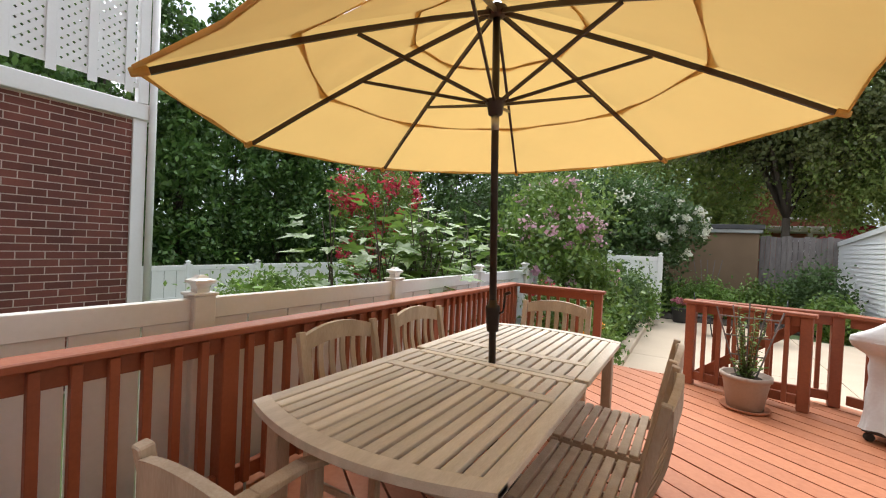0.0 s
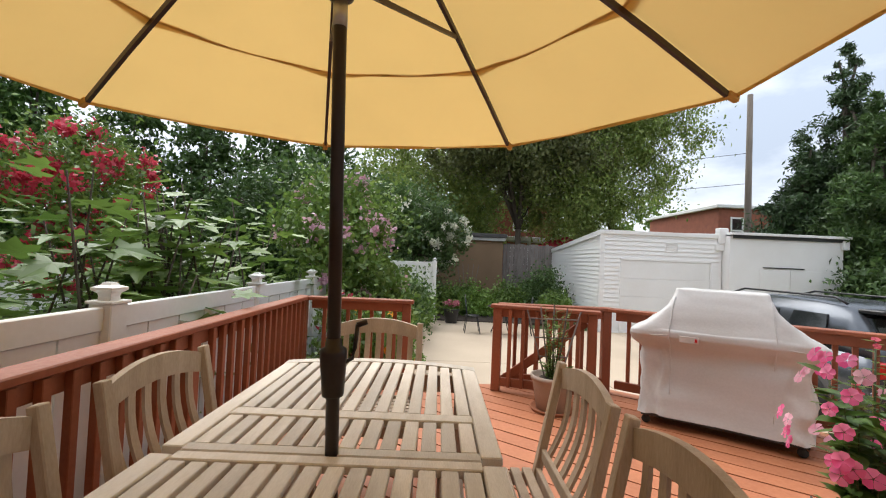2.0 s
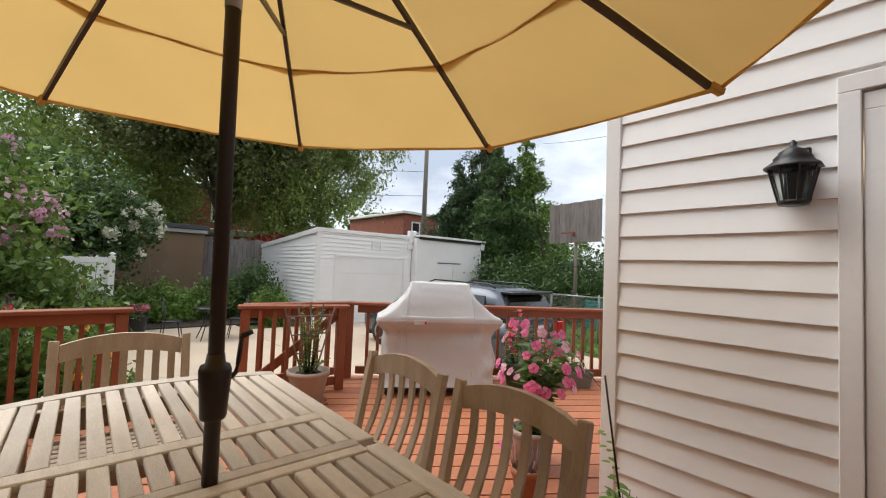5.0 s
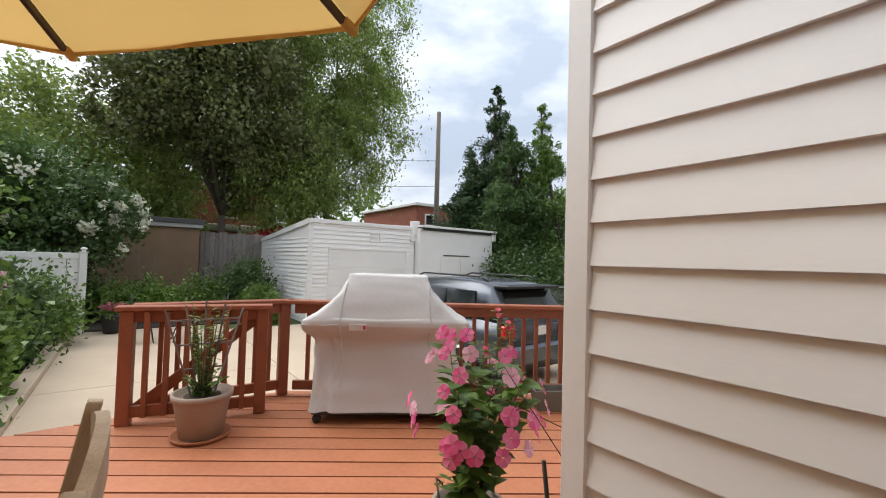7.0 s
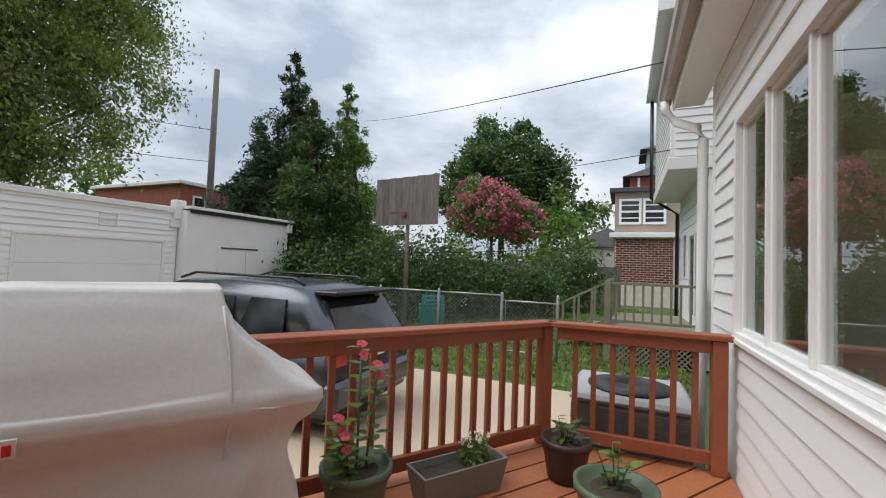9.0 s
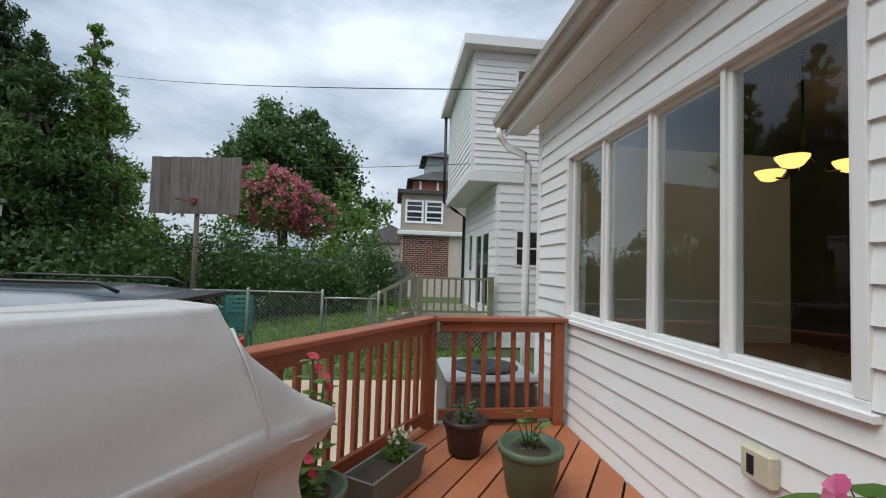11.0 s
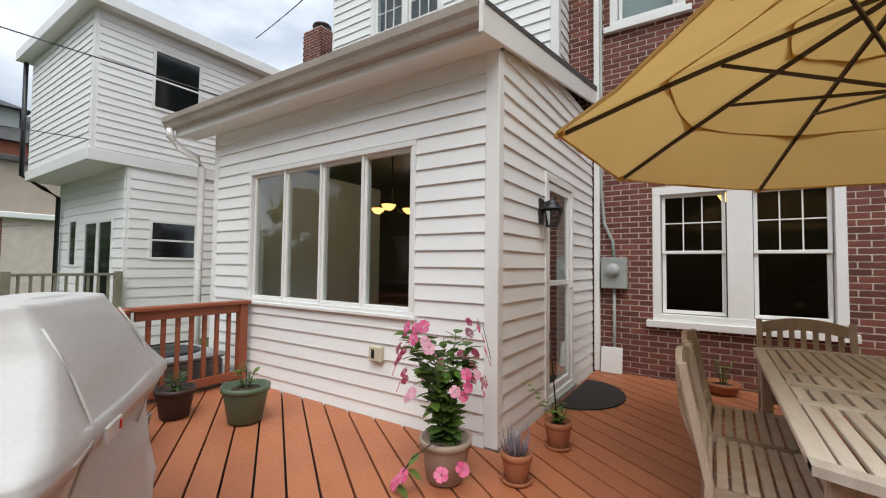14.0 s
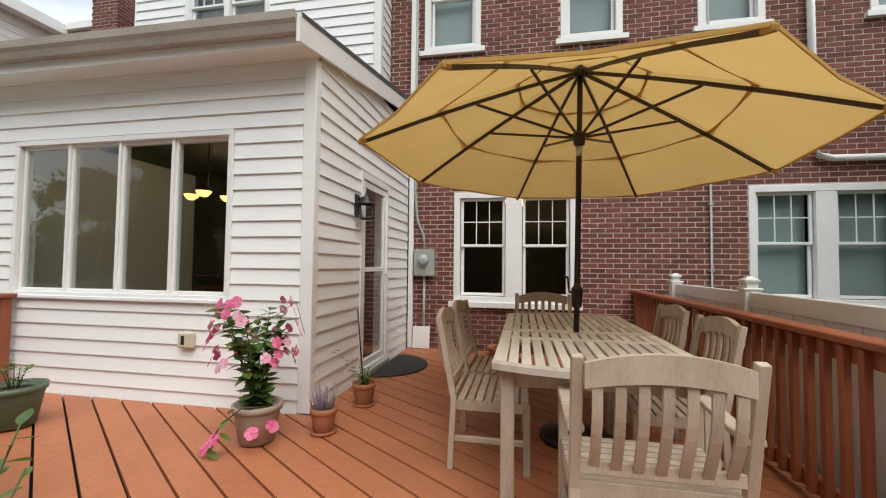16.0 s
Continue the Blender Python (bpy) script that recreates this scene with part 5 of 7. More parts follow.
# weeping birch
tree("birch_tree", "tall airy weeping birch with hanging twigs", (6.4, 21.6), [((0.0, 0.0, 11.4), (3.4, 3.1, 3.6)), ((-2.6, 0.0, 9.1), (2.7, 2.6, 3.3)), ((1.9, -0.6, 8.9), (2.3, 2.1, 3.2)), ((-0.4, 0.0, 6.4), (3.2, 2.9, 2.6)), ((-2.6, -0.7, 5.6), (2.8, 2.2, 2.5)), ((1.6, 0.0, 14.6), (3.0, 2.4, 2.2)), ((-2.2, 0.0, 13.2), (2.6, 2.3, 2.6)), ((-1.2, 0.0, 4.3), (2.3, 1.8, 1.3))], 105000, 0.15, 0.075, L_BIRCH, 17, 0.17, split=5.5, clumps=620, clump=0.125, shell=0.35, droop=1.2)


# conifers beyond the drive
def conifer(at, h, r, mat, seed, n, label):
    g = random.Random(seed)
    blobs = []
    for j in range(22):
        k = j / 21
        for q in range(3):
            a = g.uniform(0, 6.28)
            rr = r * (1 - k) ** 0.8 * g.uniform(0.35, 1.0)
            blobs.append(((rr * math.cos(a), rr * math.sin(a), 0.8 + (h - 0.8) * k), (0.40 * r * (1.1 - k) + 0.14, 0.40 * r * (1.1 - k) + 0.14, 0.045 * h * (1.05 - k) + 0.1)))
    tree("conifer_tree", label, at, blobs, int(n * 2.3), 0.19, 0.055, mat, seed, 0.16, split=h * 0.8, clumps=900, clump=0.27, shell=0.2, droop=0.1)


conifer((12.3, 15.95), 9.9, 2.3, L_CONE, 21, 22000, "tall dark green spruce beyond the drive")
conifer((11.0, 16.1), 6.6, 2.0, L_CONE, 24, 14000, "dark green spruce beside the utility pole")
conifer((12.6, 13.45), 8.4, 2.1, L_GREEN, 22, 16000, "slender pale green cypress beyond the drive")
conifer((11.2, 13.85), 7.4, 2.0, L_DARK, 23, 20000, "broad green cypress beyond the drive")
FAR = [((0, 0, 9.5), (3.4, 3.4, 2.6)), ((-2.6, 0.8, 8.5), (2.0, 2.2, 1.8)), ((1.8, -1.8, 8.8), (2.3, 2.6, 2.0)), ((0.5, 0, 6.0), (3.4, 3.6, 2.2)), ((1.2, -4.2, 6.2), (2.0, 2.4, 1.8)), ((-0.6, 1.2, 11.8), (1.4, 1.6, 1.0)), ((0.4, -1.3, 11.6), (1.2, 1.5, 1.0)), ((-0.4, 3.2, 6.6), (1.8, 2.0, 1.6))]
tree("broadleaf_tree", "large round-headed green tree beyond the yards", (40.0, 15.0), [((x * 1.36, y * 1.36, (z - 1.8) * 1.36 + 1.8), (a * 1.36, b * 1.36, c * 1.36)) for (x, y, z), (a, b, c) in FAR], 46000, 0.36, 0.24, L_DARK, 25, 0.4, clumps=190, clump=0.15, shell=0.6)
tree("crape_myrtle", "crape myrtle in rose-pink bloom beyond the fence", (25.0, 11.4), [((0, 0.2, 5.3), (1.9, 2.1, 1.6)), ((0.4, -1.7, 4.7), (1.4, 1.5, 1.3)), ((-0.3, 0.9, 6.6), (1.2, 1.3, 0.9)), ((0.2, 1.9, 5.0), (1.1, 1.2, 1.0))], 7000, 0.20, 0.12, L_GREEN, 26, 0.13, flowers=(L_ROSE, 12000, 0.17, 2.5), clumps=130)
for i, (x, y, r, h) in enumerate([(9.9, 12.3, 1.3, 2.0), (11.2, 10.9, 1.4, 2.2), (12.6, 9.9, 1.5, 2.6), (14.0, 8.8, 1.3, 2.3), (15.5, 7.3, 1.2, 1.7), (18.5, 6.0, 1.5, 2.6)]):
    tree("shrub", "broad dark green shrub with scattered pale flowers", (x, y), [((0, 0, h * 0.55), (r, r, h * 0.5)), ((0.4, -0.5, h * 0.4), (r * 0.8, r * 0.8, h * 0.4))], 6500, 0.14, 0.08, L_DARK, 30 + i, 0.0, flowers=(L_WHITE, 110, 0.07, 0.5), category="shrub", clumps=90)
# distant woods
wood = tagged(foliage("distant_woods", [((x, y, 3 + 2 * math.sin(x * 0.7)), (5, 4, 4.5)) for x, y in [(-30, 40), (-22, 38), (-14, 41), (-6, 42), (2, 44), (10, 46), (20, 44), (30, 38), (38, 30), (44, 20), (46, 8), (44, -3), (38, 11), (33, 7.5), (-34, 28), (-36, 16)]], 38000, 0.42, 0.26, L_GREEN, 60, None, clumps=420, clump=0.14), "distant dark green trees beyond the gardens", "woods", kind="stuff")


# fig bush with large lobed leaves
def lobed_leaf(g, c, d, up, L):
    """A five-lobed leaf as a fan of faces."""
    d, up = Vector(d).normalized(), Vector(up)
    s = d.cross(up).normalized()
    up = s.cross(d)
    out = [(0.0, 0.0, 0.0)]
    pts = [(-0.12, 0.18), (-0.05, 0.42), (0.18, 0.26), (0.42, 0.50), (0.46, 0.20), (1.0, 0.0), (0.46, -0.20), (0.42, -0.50), (0.18, -0.26), (-0.05, -0.42), (-0.12, -0.18)]
    vs = [c]
    for x, y in pts:
        vs.append(c + d * (x * L) + s * (y * L) + up * (0.10 * L * abs(y) - 0.12 * L * x * x))
    return vs


def leaf_bush(name, label, at, stems, L, mat, seed, leaves=14, category="shrub", spread=0.25):
    g = random.Random(seed)
    t = thing(name, label, category, at=at)
    bm = bmesh.new()
    verts, faces = [], []
    for (x, y, h, lean) in stems:
        a = g.uniform(0, 6.28)
        top = Vector((x + lean * math.cos(a), y + lean * math.sin(a), h))
        p0 = Vector((x, y, 0))
        mid = (p0 + top) / 2 + Vector((0, 0, 0.1))
        tube(bm, [p0, mid, top], 0.016, 6, 0.006)
        for j in range(leaves):
            k = 0.25 + 0.75 * (j + g.random()) / leaves
            p = p0.lerp(top, k)
            b = g.uniform(0, 6.28)
            d = Vector((math.cos(b), math.sin(b), g.uniform(-0.35, 0.35)))
            c = p + d * g.uniform(0.4, 1.0) * spread
            i = len(verts)
            verts += lobed_leaf(g, c, d, (g.uniform(-0.4, 0.4), g.uniform(-0.4, 0.4), 1), L * g.uniform(0.6, 1.15))
            faces += [(i, i + q, i + q + 1) for q in range(1, 11)]
    part("stalk", bm, M_BARK, t)
    strip_mesh("leaves", verts, faces, mat, t)
    return t


g0 = random.Random(3)
leaf_bush("fig_bush", "fig bush with large bright green lobed leaves", (-4.55, 5.6, GZ), [(g0.uniform(-0.7, 0.65), g0.uniform(-1.2, 1.7), g0.uniform(1.5, 2.45), 0.45) for _ in range(50)], 0.27, L_GREEN, 41, 20, spread=0.34)
leaf_bush("fig_bush", "younger fig shoots with bright green lobed leaves", (-5.9, 4.9, GZ), [(g0.uniform(-0.6, 0.6), g0.uniform(-0.6, 0.8), g0.uniform(0.8, 1.2), 0.3) for _ in range(16)], 0.22, L_BRIGHT, 42, 12)
for i, (x, y, rx, ry, h, m) in enumerate([(-7.6, 5.9, 1.0, 1.3, 1.02, L_BRIGHT), (-5.6, 7.8, 1.0, 1.2, 1.6, L_GREEN),
                                          (-2.75, 7.6, 0.40, 0.9, 1.15, L_GREEN), (-2.75, 9.4, 0.42, 1.0, 1.5, L_GREEN), (-2.7, 11.4, 0.5, 1.0, 1.6, L_DARK), (-2.6, 13.2, 0.6, 0.9, 1.3, L_GREEN),
                                          (-0.9, 16.0, 1.0, 0.7, 1.0, L_BRIGHT), (0.7, 16.2, 0.8, 0.7, 1.1, L_GREEN), (1.65, 15.8, 0.65, 0.8, 1.75, L_DARK), (-2.2, 16.6, 0.8, 0.6, 1.2, L_DARK), (1.75, 14.3, 0.4, 0.6, 1.0, L_GREEN)]):
    tree("shrub", "leafy green garden shrub in the border", (x, y), [((0, 0, h * 0.5), (rx, ry, h * 0.5)), ((0.1, -0.3 * ry, h * 0.35), (rx * 0.9, ry * 0.8, h * 0.36))], int(2600 * rx * ry * 2.2 + 2500), 0.10, 0.06, m, 70 + i, 0.0, category="shrub", clumps=90, clump=0.22)
# marigolds and roses behind the railing
tree("flower_bed", "orange marigolds and red blooms behind the railing", (-2.62, 6.9), [((0, 0, 0.75), (0.5, 0.3, 0.5)), ((0.3, -0.1, 0.5), (0.35, 0.3, 0.4))], 3000, 0.07, 0.03, L_BRIGHT, 91, 0.0, flowers=(L_ORANGE, 130, 0.06, 0.4), category="flowers", clumps=60)
tree("rose_bush", "rose bush with small red flowers by the fence", (-3.0, 6.75), [((0, 0, 0.9), (0.28, 0.25, 0.5))], 1100, 0.06, 0.035, L_GREEN, 92, 0.0, flowers=(L_RED, 60, 0.06, 0.4), category="flowers", clumps=40)
lawn = np.random.default_rng(5)
n = 26000
c = np.stack([lawn.uniform(6.4, 22, n), lawn.uniform(2.6, 11.5, n), np.full(n, GZ - 0.03)], axis=1)
hgt = lawn.uniform(0.03, 0.09, n)[:, None]
off = lawn.normal(size=(n, 3)) * 0.03
off[:, 2] = 0
wv = lawn.normal(size=(n, 3)) * 0.02
wv[:, 2] = 0
tipv = np.concatenate([np.zeros((n, 2)), hgt], axis=1)
tagged(quads("grass", np.stack([c - wv, c + wv, c + off + tipv + wv * 0.2, c + off + tipv - wv * 0.2], axis=1).reshape(-1, 3), L_BRIGHT), "rough green lawn grass beyond the drive", "grass", kind="stuff")


# ---------- white vinyl fence ----------
def vinyl_fence(pts, top, label, caps=True, boards=True):
    f = thing("fence", label, "fence", "white vinyl fences")
    for (x, y) in pts:
        p = part("fence_post", boxbm((x - 0.063, y - 0.063, GZ), (x + 0.063, y + 0.063, top + 0.06), 0.006), M_VINYLF, f)
        bm = bmesh.new()
        box(bm, (x - 0.075, y - 0.075, top + 0.06), (x + 0.075, y + 0.075, top + 0.078), 0.004)
        lathe(bm, [(0.052, top + 0.078), (0.048, top + 0.10), (0.055, top + 0.118), (0.085, top + 0.135), (0.085, top + 0.15), (0.045, top + 0.162), (0.03, top + 0.178)], 4, pose(x, y, 0, 0, 0, 45))
        for fc in bm.faces:
            fc.smooth = False
        part("post_cap", bm, M_VINYLF, p)
    for (x0, y0), (x1, y1) in zip(pts, pts[1:]):
        bm = bmesh.new()
        beam(bm, (x0, y0, top - 0.02), (x1, y1, top - 0.02), 0.05, 0.13, 0.006)
        part("top_rail", bm, M_VINYLF, f)
        bm = bmesh.new()
        beam(bm, (x0, y0, GZ + 0.12), (x1, y1, GZ + 0.12), 0.05, 0.13, 0.006)
        part("bottom_rail", bm, M_VINYLF, f)
        if boards:
            L = math.hypot(x1 - x0, y1 - y0)
            nb = max(1, round(L / 0.29))
            for i in range(nb):
                a, b = (i + 0.02) / nb, (i + 0.98) / nb
                bm = bmesh.new()
                beam(bm, (x0 + (x1 - x0) * a, y0 + (y1 - y0) * a, (GZ + top) / 2), (x0 + (x1 - x0) * b, y0 + (y1 - y0) * b, (GZ + top) / 2), 0.022, top - GZ - 0.15)
                part("fence_board", bm, M_VINYLF, f)
    return f


vinyl_fence([(-3.68, 0.35), (-3.66, 2.17), (-3.65, 4.02), (-3.65, 5.88), (-3.63, 7.62), (-3.6, 9.4), (-3.55, 11.2), (-3.5, 13.0), (-3.45, 14.0)], 1.0, "white vinyl privacy fence with capped posts")
vinyl_fence([(-3.3, 14.0), (-1.95, 14.0)], 1.28, "short white vinyl fence return by the outbuilding")
vinyl_fence([(-12.4, 2.6), (-12.4, 4.6), (-12.4, 6.6), (-12.4, 8.6), (-12.4, 10.6), (-12.4, 12.6), (-12.4, 14.6)], 0.50, "white vinyl fence at the far side of the next garden")

# grey board fence behind the beds
f = thing("fence", "weathered grey wooden board fence", "fence")
for i in range(22):
    x = 0.78 + i * 0.145
    part("fence_board", boxbm((x, 18.6, GZ), (x + 0.138, 18.62, 2.18 + 0.03 * math.sin(i * 1.7)), 0.003), M_OLDWOOD, f)
f = thing("fence", "distant weathered grey board fence behind the shrubs", "fence")
for i in range(60):
    k = i / 59
    x, y = 12 + 10 * k, 15.5 - 11.5 * k
    bm = bmesh.new()
    beam(bm, (x, y, 0.55), (x + 0.165, y - 0.19, 0.55), 0.02, 2.0)
    part("fence_board", bm, M_OLDWOOD, f)

# ---------- adjoining house, left ----------
nh = thing("neighbour_house", "brick rear wing with a white lattice balcony", "house", at=(0, 0, 0))
nbw = part("wall", boxbm((-9.6, 0.06, GZ - 0.1), (-7.21, 3.28, 2.80)), M_MORTAR, nh)
brickwork(nbw, PXp(-7.21), 0.08, 3.2, GZ, 2.78, [], None, None, M_BRICKS, pitch=0.084, length=0.235, joint=0.011)
part("corner_board", boxbm((-7.24, 3.19, GZ), (-7.17, 3.34, 2.80), 0.004), M_TRIM, nh)
part("band", boxbm((-9.6, 0.06, 2.80), (-7.14, 3.38, 3.0), 0.01), M_TRIM, nh)
bm = bmesh.new()
tube(bm, [(-7.12, 3.38, 6.5), (-7.12, 3.38, GZ)], 0.045, 8)
part("downpipe", bm, M_TRIM, nh)
part("balcony_post", boxbm((-7.24, 3.22, 3.0), (-7.13, 3.33, 5.6), 0.004), M_TRIM, nh)
lat = part("lattice", boxbm((-7.2, 0.1, 3.18), (-7.185, 3.22, 3.24), 0.002), M_TRIM, nh, "white diagonal lattice balcony panel")
bm = bmesh.new()
for i in range(46):
    y = -1.3 + i * 0.105
    for s in (1, -1):
        a, b = (y, 3.2) if s > 0 else (y + 1.3, 3.2), (y + 1.3, 4.5) if s > 0 else (y, 4.5)
        k0 = max(0.0, (0.1 - a[0]) / (b[0] - a[0]) if s > 0 else (3.2 - a[0]) / (b[0] - a[0]))
        k1 = min(1.0, (3.2 - a[0]) / (b[0] - a[0]) if s > 0 else (0.1 - a[0]) / (b[0] - a[0]))
        if k1 - k0 > 0.05 and 0 <= k0 < k1 <= 1:
            p = [a[0] + (b[0] - a[0]) * k for k in (k0, k1)]
            q = [a[1] + (b[1] - a[1]) * k for k in (k0, k1)]
            beam(bm, (-7.19 + 0.006 * s, p[0], q[0]), (-7.19 + 0.006 * s, p[1], q[1]), 0.008, 0.05)
part("lattice_strips", bm, M_TRIM, lat)
for i in range(9):
    part("picket", boxbm((-7.165, 0.2 + i * 0.36, 3.1), (-7.15, 0.29 + i * 0.36, 4.55), 0.003), M_TRIM, nh)
part("balcony_rail", boxbm((-7.22, 0.1, 4.5), (-7.14, 3.24, 4.58), 0.004), M_TRIM, nh)

# ---------- neighbouring house, right ----------
nr = thing("neighbour_house", "white-sided neighbouring house with an overhanging upper storey", "house", at=(0, 0, 0))
up = part("upper_wall", boxbm((8.9, -5.5, 3.5), (13.2, 2.88, 6.5)), M_SIDING, nr)
lowr = part("lower_wall", boxbm((8.92, -5.5, GZ), (13.2, 2.24, 3.5)), M_SIDING, nr)
UWIN, LWIN = (0.83, 1.86, 4.72, 6.08), (0.80, 1.80, 1.40, 2.28)
siding(up, PXm(8.9), -5.4, 2.80, 3.62, 6.45, 0.155, [UWIN], M_SIDING)
siding(up, PY(2.88), 8.98, 13.1, 3.62, 6.45, 0.155, [], M_SIDING)
siding(lowr, PXm(8.92), -5.4, 2.18, GZ, 3.45, 0.21, [LWIN], M_SIDING)
siding(lowr, PY(2.24), 8.98, 13.1, GZ, 3.4, 0.21, [(9.5, 11.2, 0.35, 2.3), (11.7, 12.3, 1.2, 2.4)], M_SIDING)
part("skirt_trim", boxbm((8.87, -5.5, 3.36), (13.25, 2.93, 3.6), 0.01), M_TRIM, nr)
for y0, y1, z0, z1 in (UWIN, LWIN):
    x = 8.9 if z0 > 3 else 8.92
    wf = part("window", frame_bm(PXm(x), y0, y1, z0, z1, 0.06, -0.05, 0.03), M_TRIM, nr)
    part("sash_rail", pbox(PXm(x), y0 + 0.06, y1 - 0.06, -0.02, 0.02, (z0 + z1) / 2 - 0.02, (z0 + z1) / 2 + 0.02, 0), M_TRIM, wf)
    part("pane", pbox(PXm(x), y0 + 0.05, y1 - 0.05, -0.004, 0.008, z0 + 0.05, z1 - 0.05, 0), M_CARGLASS, wf, "dark reflecting pane")
for u0, u1, z0, z1 in ((9.5, 10.35, 0.35, 2.3), (10.36, 11.2, 0.35, 2.3), (11.7, 12.3, 1.2, 2.4)):
    wf = part("window", frame_bm(PY(2.24), u0, u1, z0, z1, 0.07, -0.05, 0.03), M_TRIM, nr)
    part("pane", pbox(PY(2.24), u0 + 0.06, u1 - 0.06, -0.004, 0.008, z0 + 0.06, z1 - 0.06, 0), M_CARGLASS, wf, "dark reflecting pane")
bm = bmesh.new()
vs = [bm.verts.new(p) for p in ((8.62, 3.15, 6.45), (13.5, 3.15, 6.45), (13.5, -5.5, 6.5), (8.62, -5.5, 6.5), (8.62, 3.15, 6.68), (13.5, 3.15, 6.68), (13.5, -5.5, 6.73), (8.62, -5.5, 6.73))]
for fc in ((3, 2, 1, 0), (4, 5, 6, 7), (0, 1, 5, 4), (1, 2, 6, 5), (2, 3, 7, 6), (3, 0, 4, 7)):
    bm.faces.new([vs[i] for i in fc])
bmesh.ops.recalc_face_normals(bm, faces=bm.faces)
part("roof", bm, M_TRIM, nr, "white boxed eaves and roof edge")
bm = bmesh.new()
tube(bm, [(13.25, 3.0, 6.4), (13.25, 2.98, 3.5), (13.0, 2.6, 3.2), (12.9, 2.34, 3.0), (12.9, 2.34, GZ)], 0.05, 8)
part("downpipe", bm, M_BLACK, nr, "dark downpipe")
chm = part("chimney", boxbm((6.55, -1.35, 5.5), (7.2, -0.75, 7.15)), M_MORTAR, nr)
brickwork(chm, PY(-0.75), 6.55, 7.2, 5.5, 7.15, [], None, None, M_BRICKS)
brickwork(chm, PXm(6.55), -1.35, -0.75, 5.5, 7.15, [], None, None, M_BRICKS)
part("chimney_cap", lathe(bmesh.new(), [(0.16, 7.15), (0.16, 7.3), (0.24, 7.32), (0.22, 7.38), (0.05, 7.42)], 12, pose(6.87, -1.05, 0)), M_BRONZE, chm)
part("rear_brick_wall", boxbm((4.8, -6, GZ), (8.9, -1.4, 6.6)), M_BRICK2, nr)
part("rear_parapet", boxbm((4.75, -6, 6.6), (8.9, -1.3, 6.78), 0.01), M_TRIM, nr)

# its deck and stairs
nd = thing("neighbour_deck", "weathered grey-green wooden deck with rails and stairs", "deck", at=(0, 0, 0))
DX0, DX1, DY0, DY1, DZ = 8.75, 12.6, 2.26, 4.02, 0.20
part("deck_floor", boxbm((DX0, DY0, DZ - 0.06), (DX1, DY1, DZ)), M_GREENWOOD, nd)
part("rim_joist", boxbm((DX0 - 0.03, DY0, DZ - 0.28), (DX0, DY1, DZ - 0.005)), M_GREENWOOD, nd)
for x, y in ((DX0 + 0.05, DY1 - 0.05), (10.2, DY1 - 0.05), (DX0 + 0.05, DY0 + 0.1), (11.5, DY1 - 0.05), (12.5, DY1 - 0.05)):
    part("post", boxbm((x - 0.06, y - 0.06, GZ), (x + 0.06, y + 0.06, 1.16), 0.005), M_GREENWOOD, nd)
for a, b in (((DX0 + 0.05, DY1 - 0.05), (10.2, DY1 - 0.05)), ((DX0 + 0.05, DY0 + 0.1), (DX0 + 0.05, DY1 - 0.05)), ((11.5, DY1 - 0.05), (12.5, DY1 - 0.05))):
    for z in (1.10, 0.36):
        bm = bmesh.new()
        beam(bm, (*a, z), (*b, z), 0.07, 0.05, 0.003)
        part("rail", bm, M_GREENWOOD, nd)
    L = math.hypot(b[0] - a[0], b[1] - a[1])
    for i in range(1, int(L / 0.15)):
        k = i / int(L / 0.15)
        x, y = a[0] + (b[0] - a[0]) * k, a[1] + (b[1] - a[1]) * k
        part("baluster", boxbm((x - 0.02, y - 0.02, 0.36), (x + 0.02, y + 0.02, 1.10)), M_GREENWOOD, nd)
bm = bmesh.new()
for i in range(24):
    for s in (1, -1):
        y0 = DY0 - 0.45 + i * 0.10
        y0_, y1_ = (y0, y0 + 0.4) if s > 0 else (y0 + 0.4, y0)
        if min(y0_, y1_) > DY0 and max(y0_, y1_) < DY1:
            beam(bm, (DX0 - 0.012 + 0.004 * s, y0_, GZ), (DX0 - 0.012 + 0.004 * s, y1_, GZ + 0.4), 0.006, 0.03)
part("lattice_skirt", bm, M_GREENWOOD, nd, "pale wooden lattice skirt")
for sx in (10.3, 11.4):
    bm = bmesh.new()
    beam(bm, (sx, DY1, DZ - 0.1), (sx, DY1 + 1.1, GZ + 0.05), 0.05, 0.22)
    part("stringer", bm, M_GREENWOOD, nd)
    bm = bmesh.new()
    beam(bm, (sx, DY1 - 0.05, 1.12), (sx, DY1 + 1.2, 0.45), 0.07, 0.05)
    part("stair_rail", bm, M_GREENWOOD, nd)
    for k in (0.3, 0.65, 1.0):
        part("baluster", boxbm((sx - 0.03, DY1 + 1.15 * k - 0.03, GZ + 0.02), (sx + 0.03, DY1 + 1.15 * k + 0.03, 1.12 - 0.64 * k)), M_GREENWOOD, nd)
for i in range(3):
    part("tread", boxbm((10.3, DY1 + 0.1 + i * 0.3, DZ - 0.2 - i * 0.17), (11.4, DY1 + 0.38 + i * 0.3, DZ - 0.16 - i * 0.17)), M_GREENWOOD, nd)

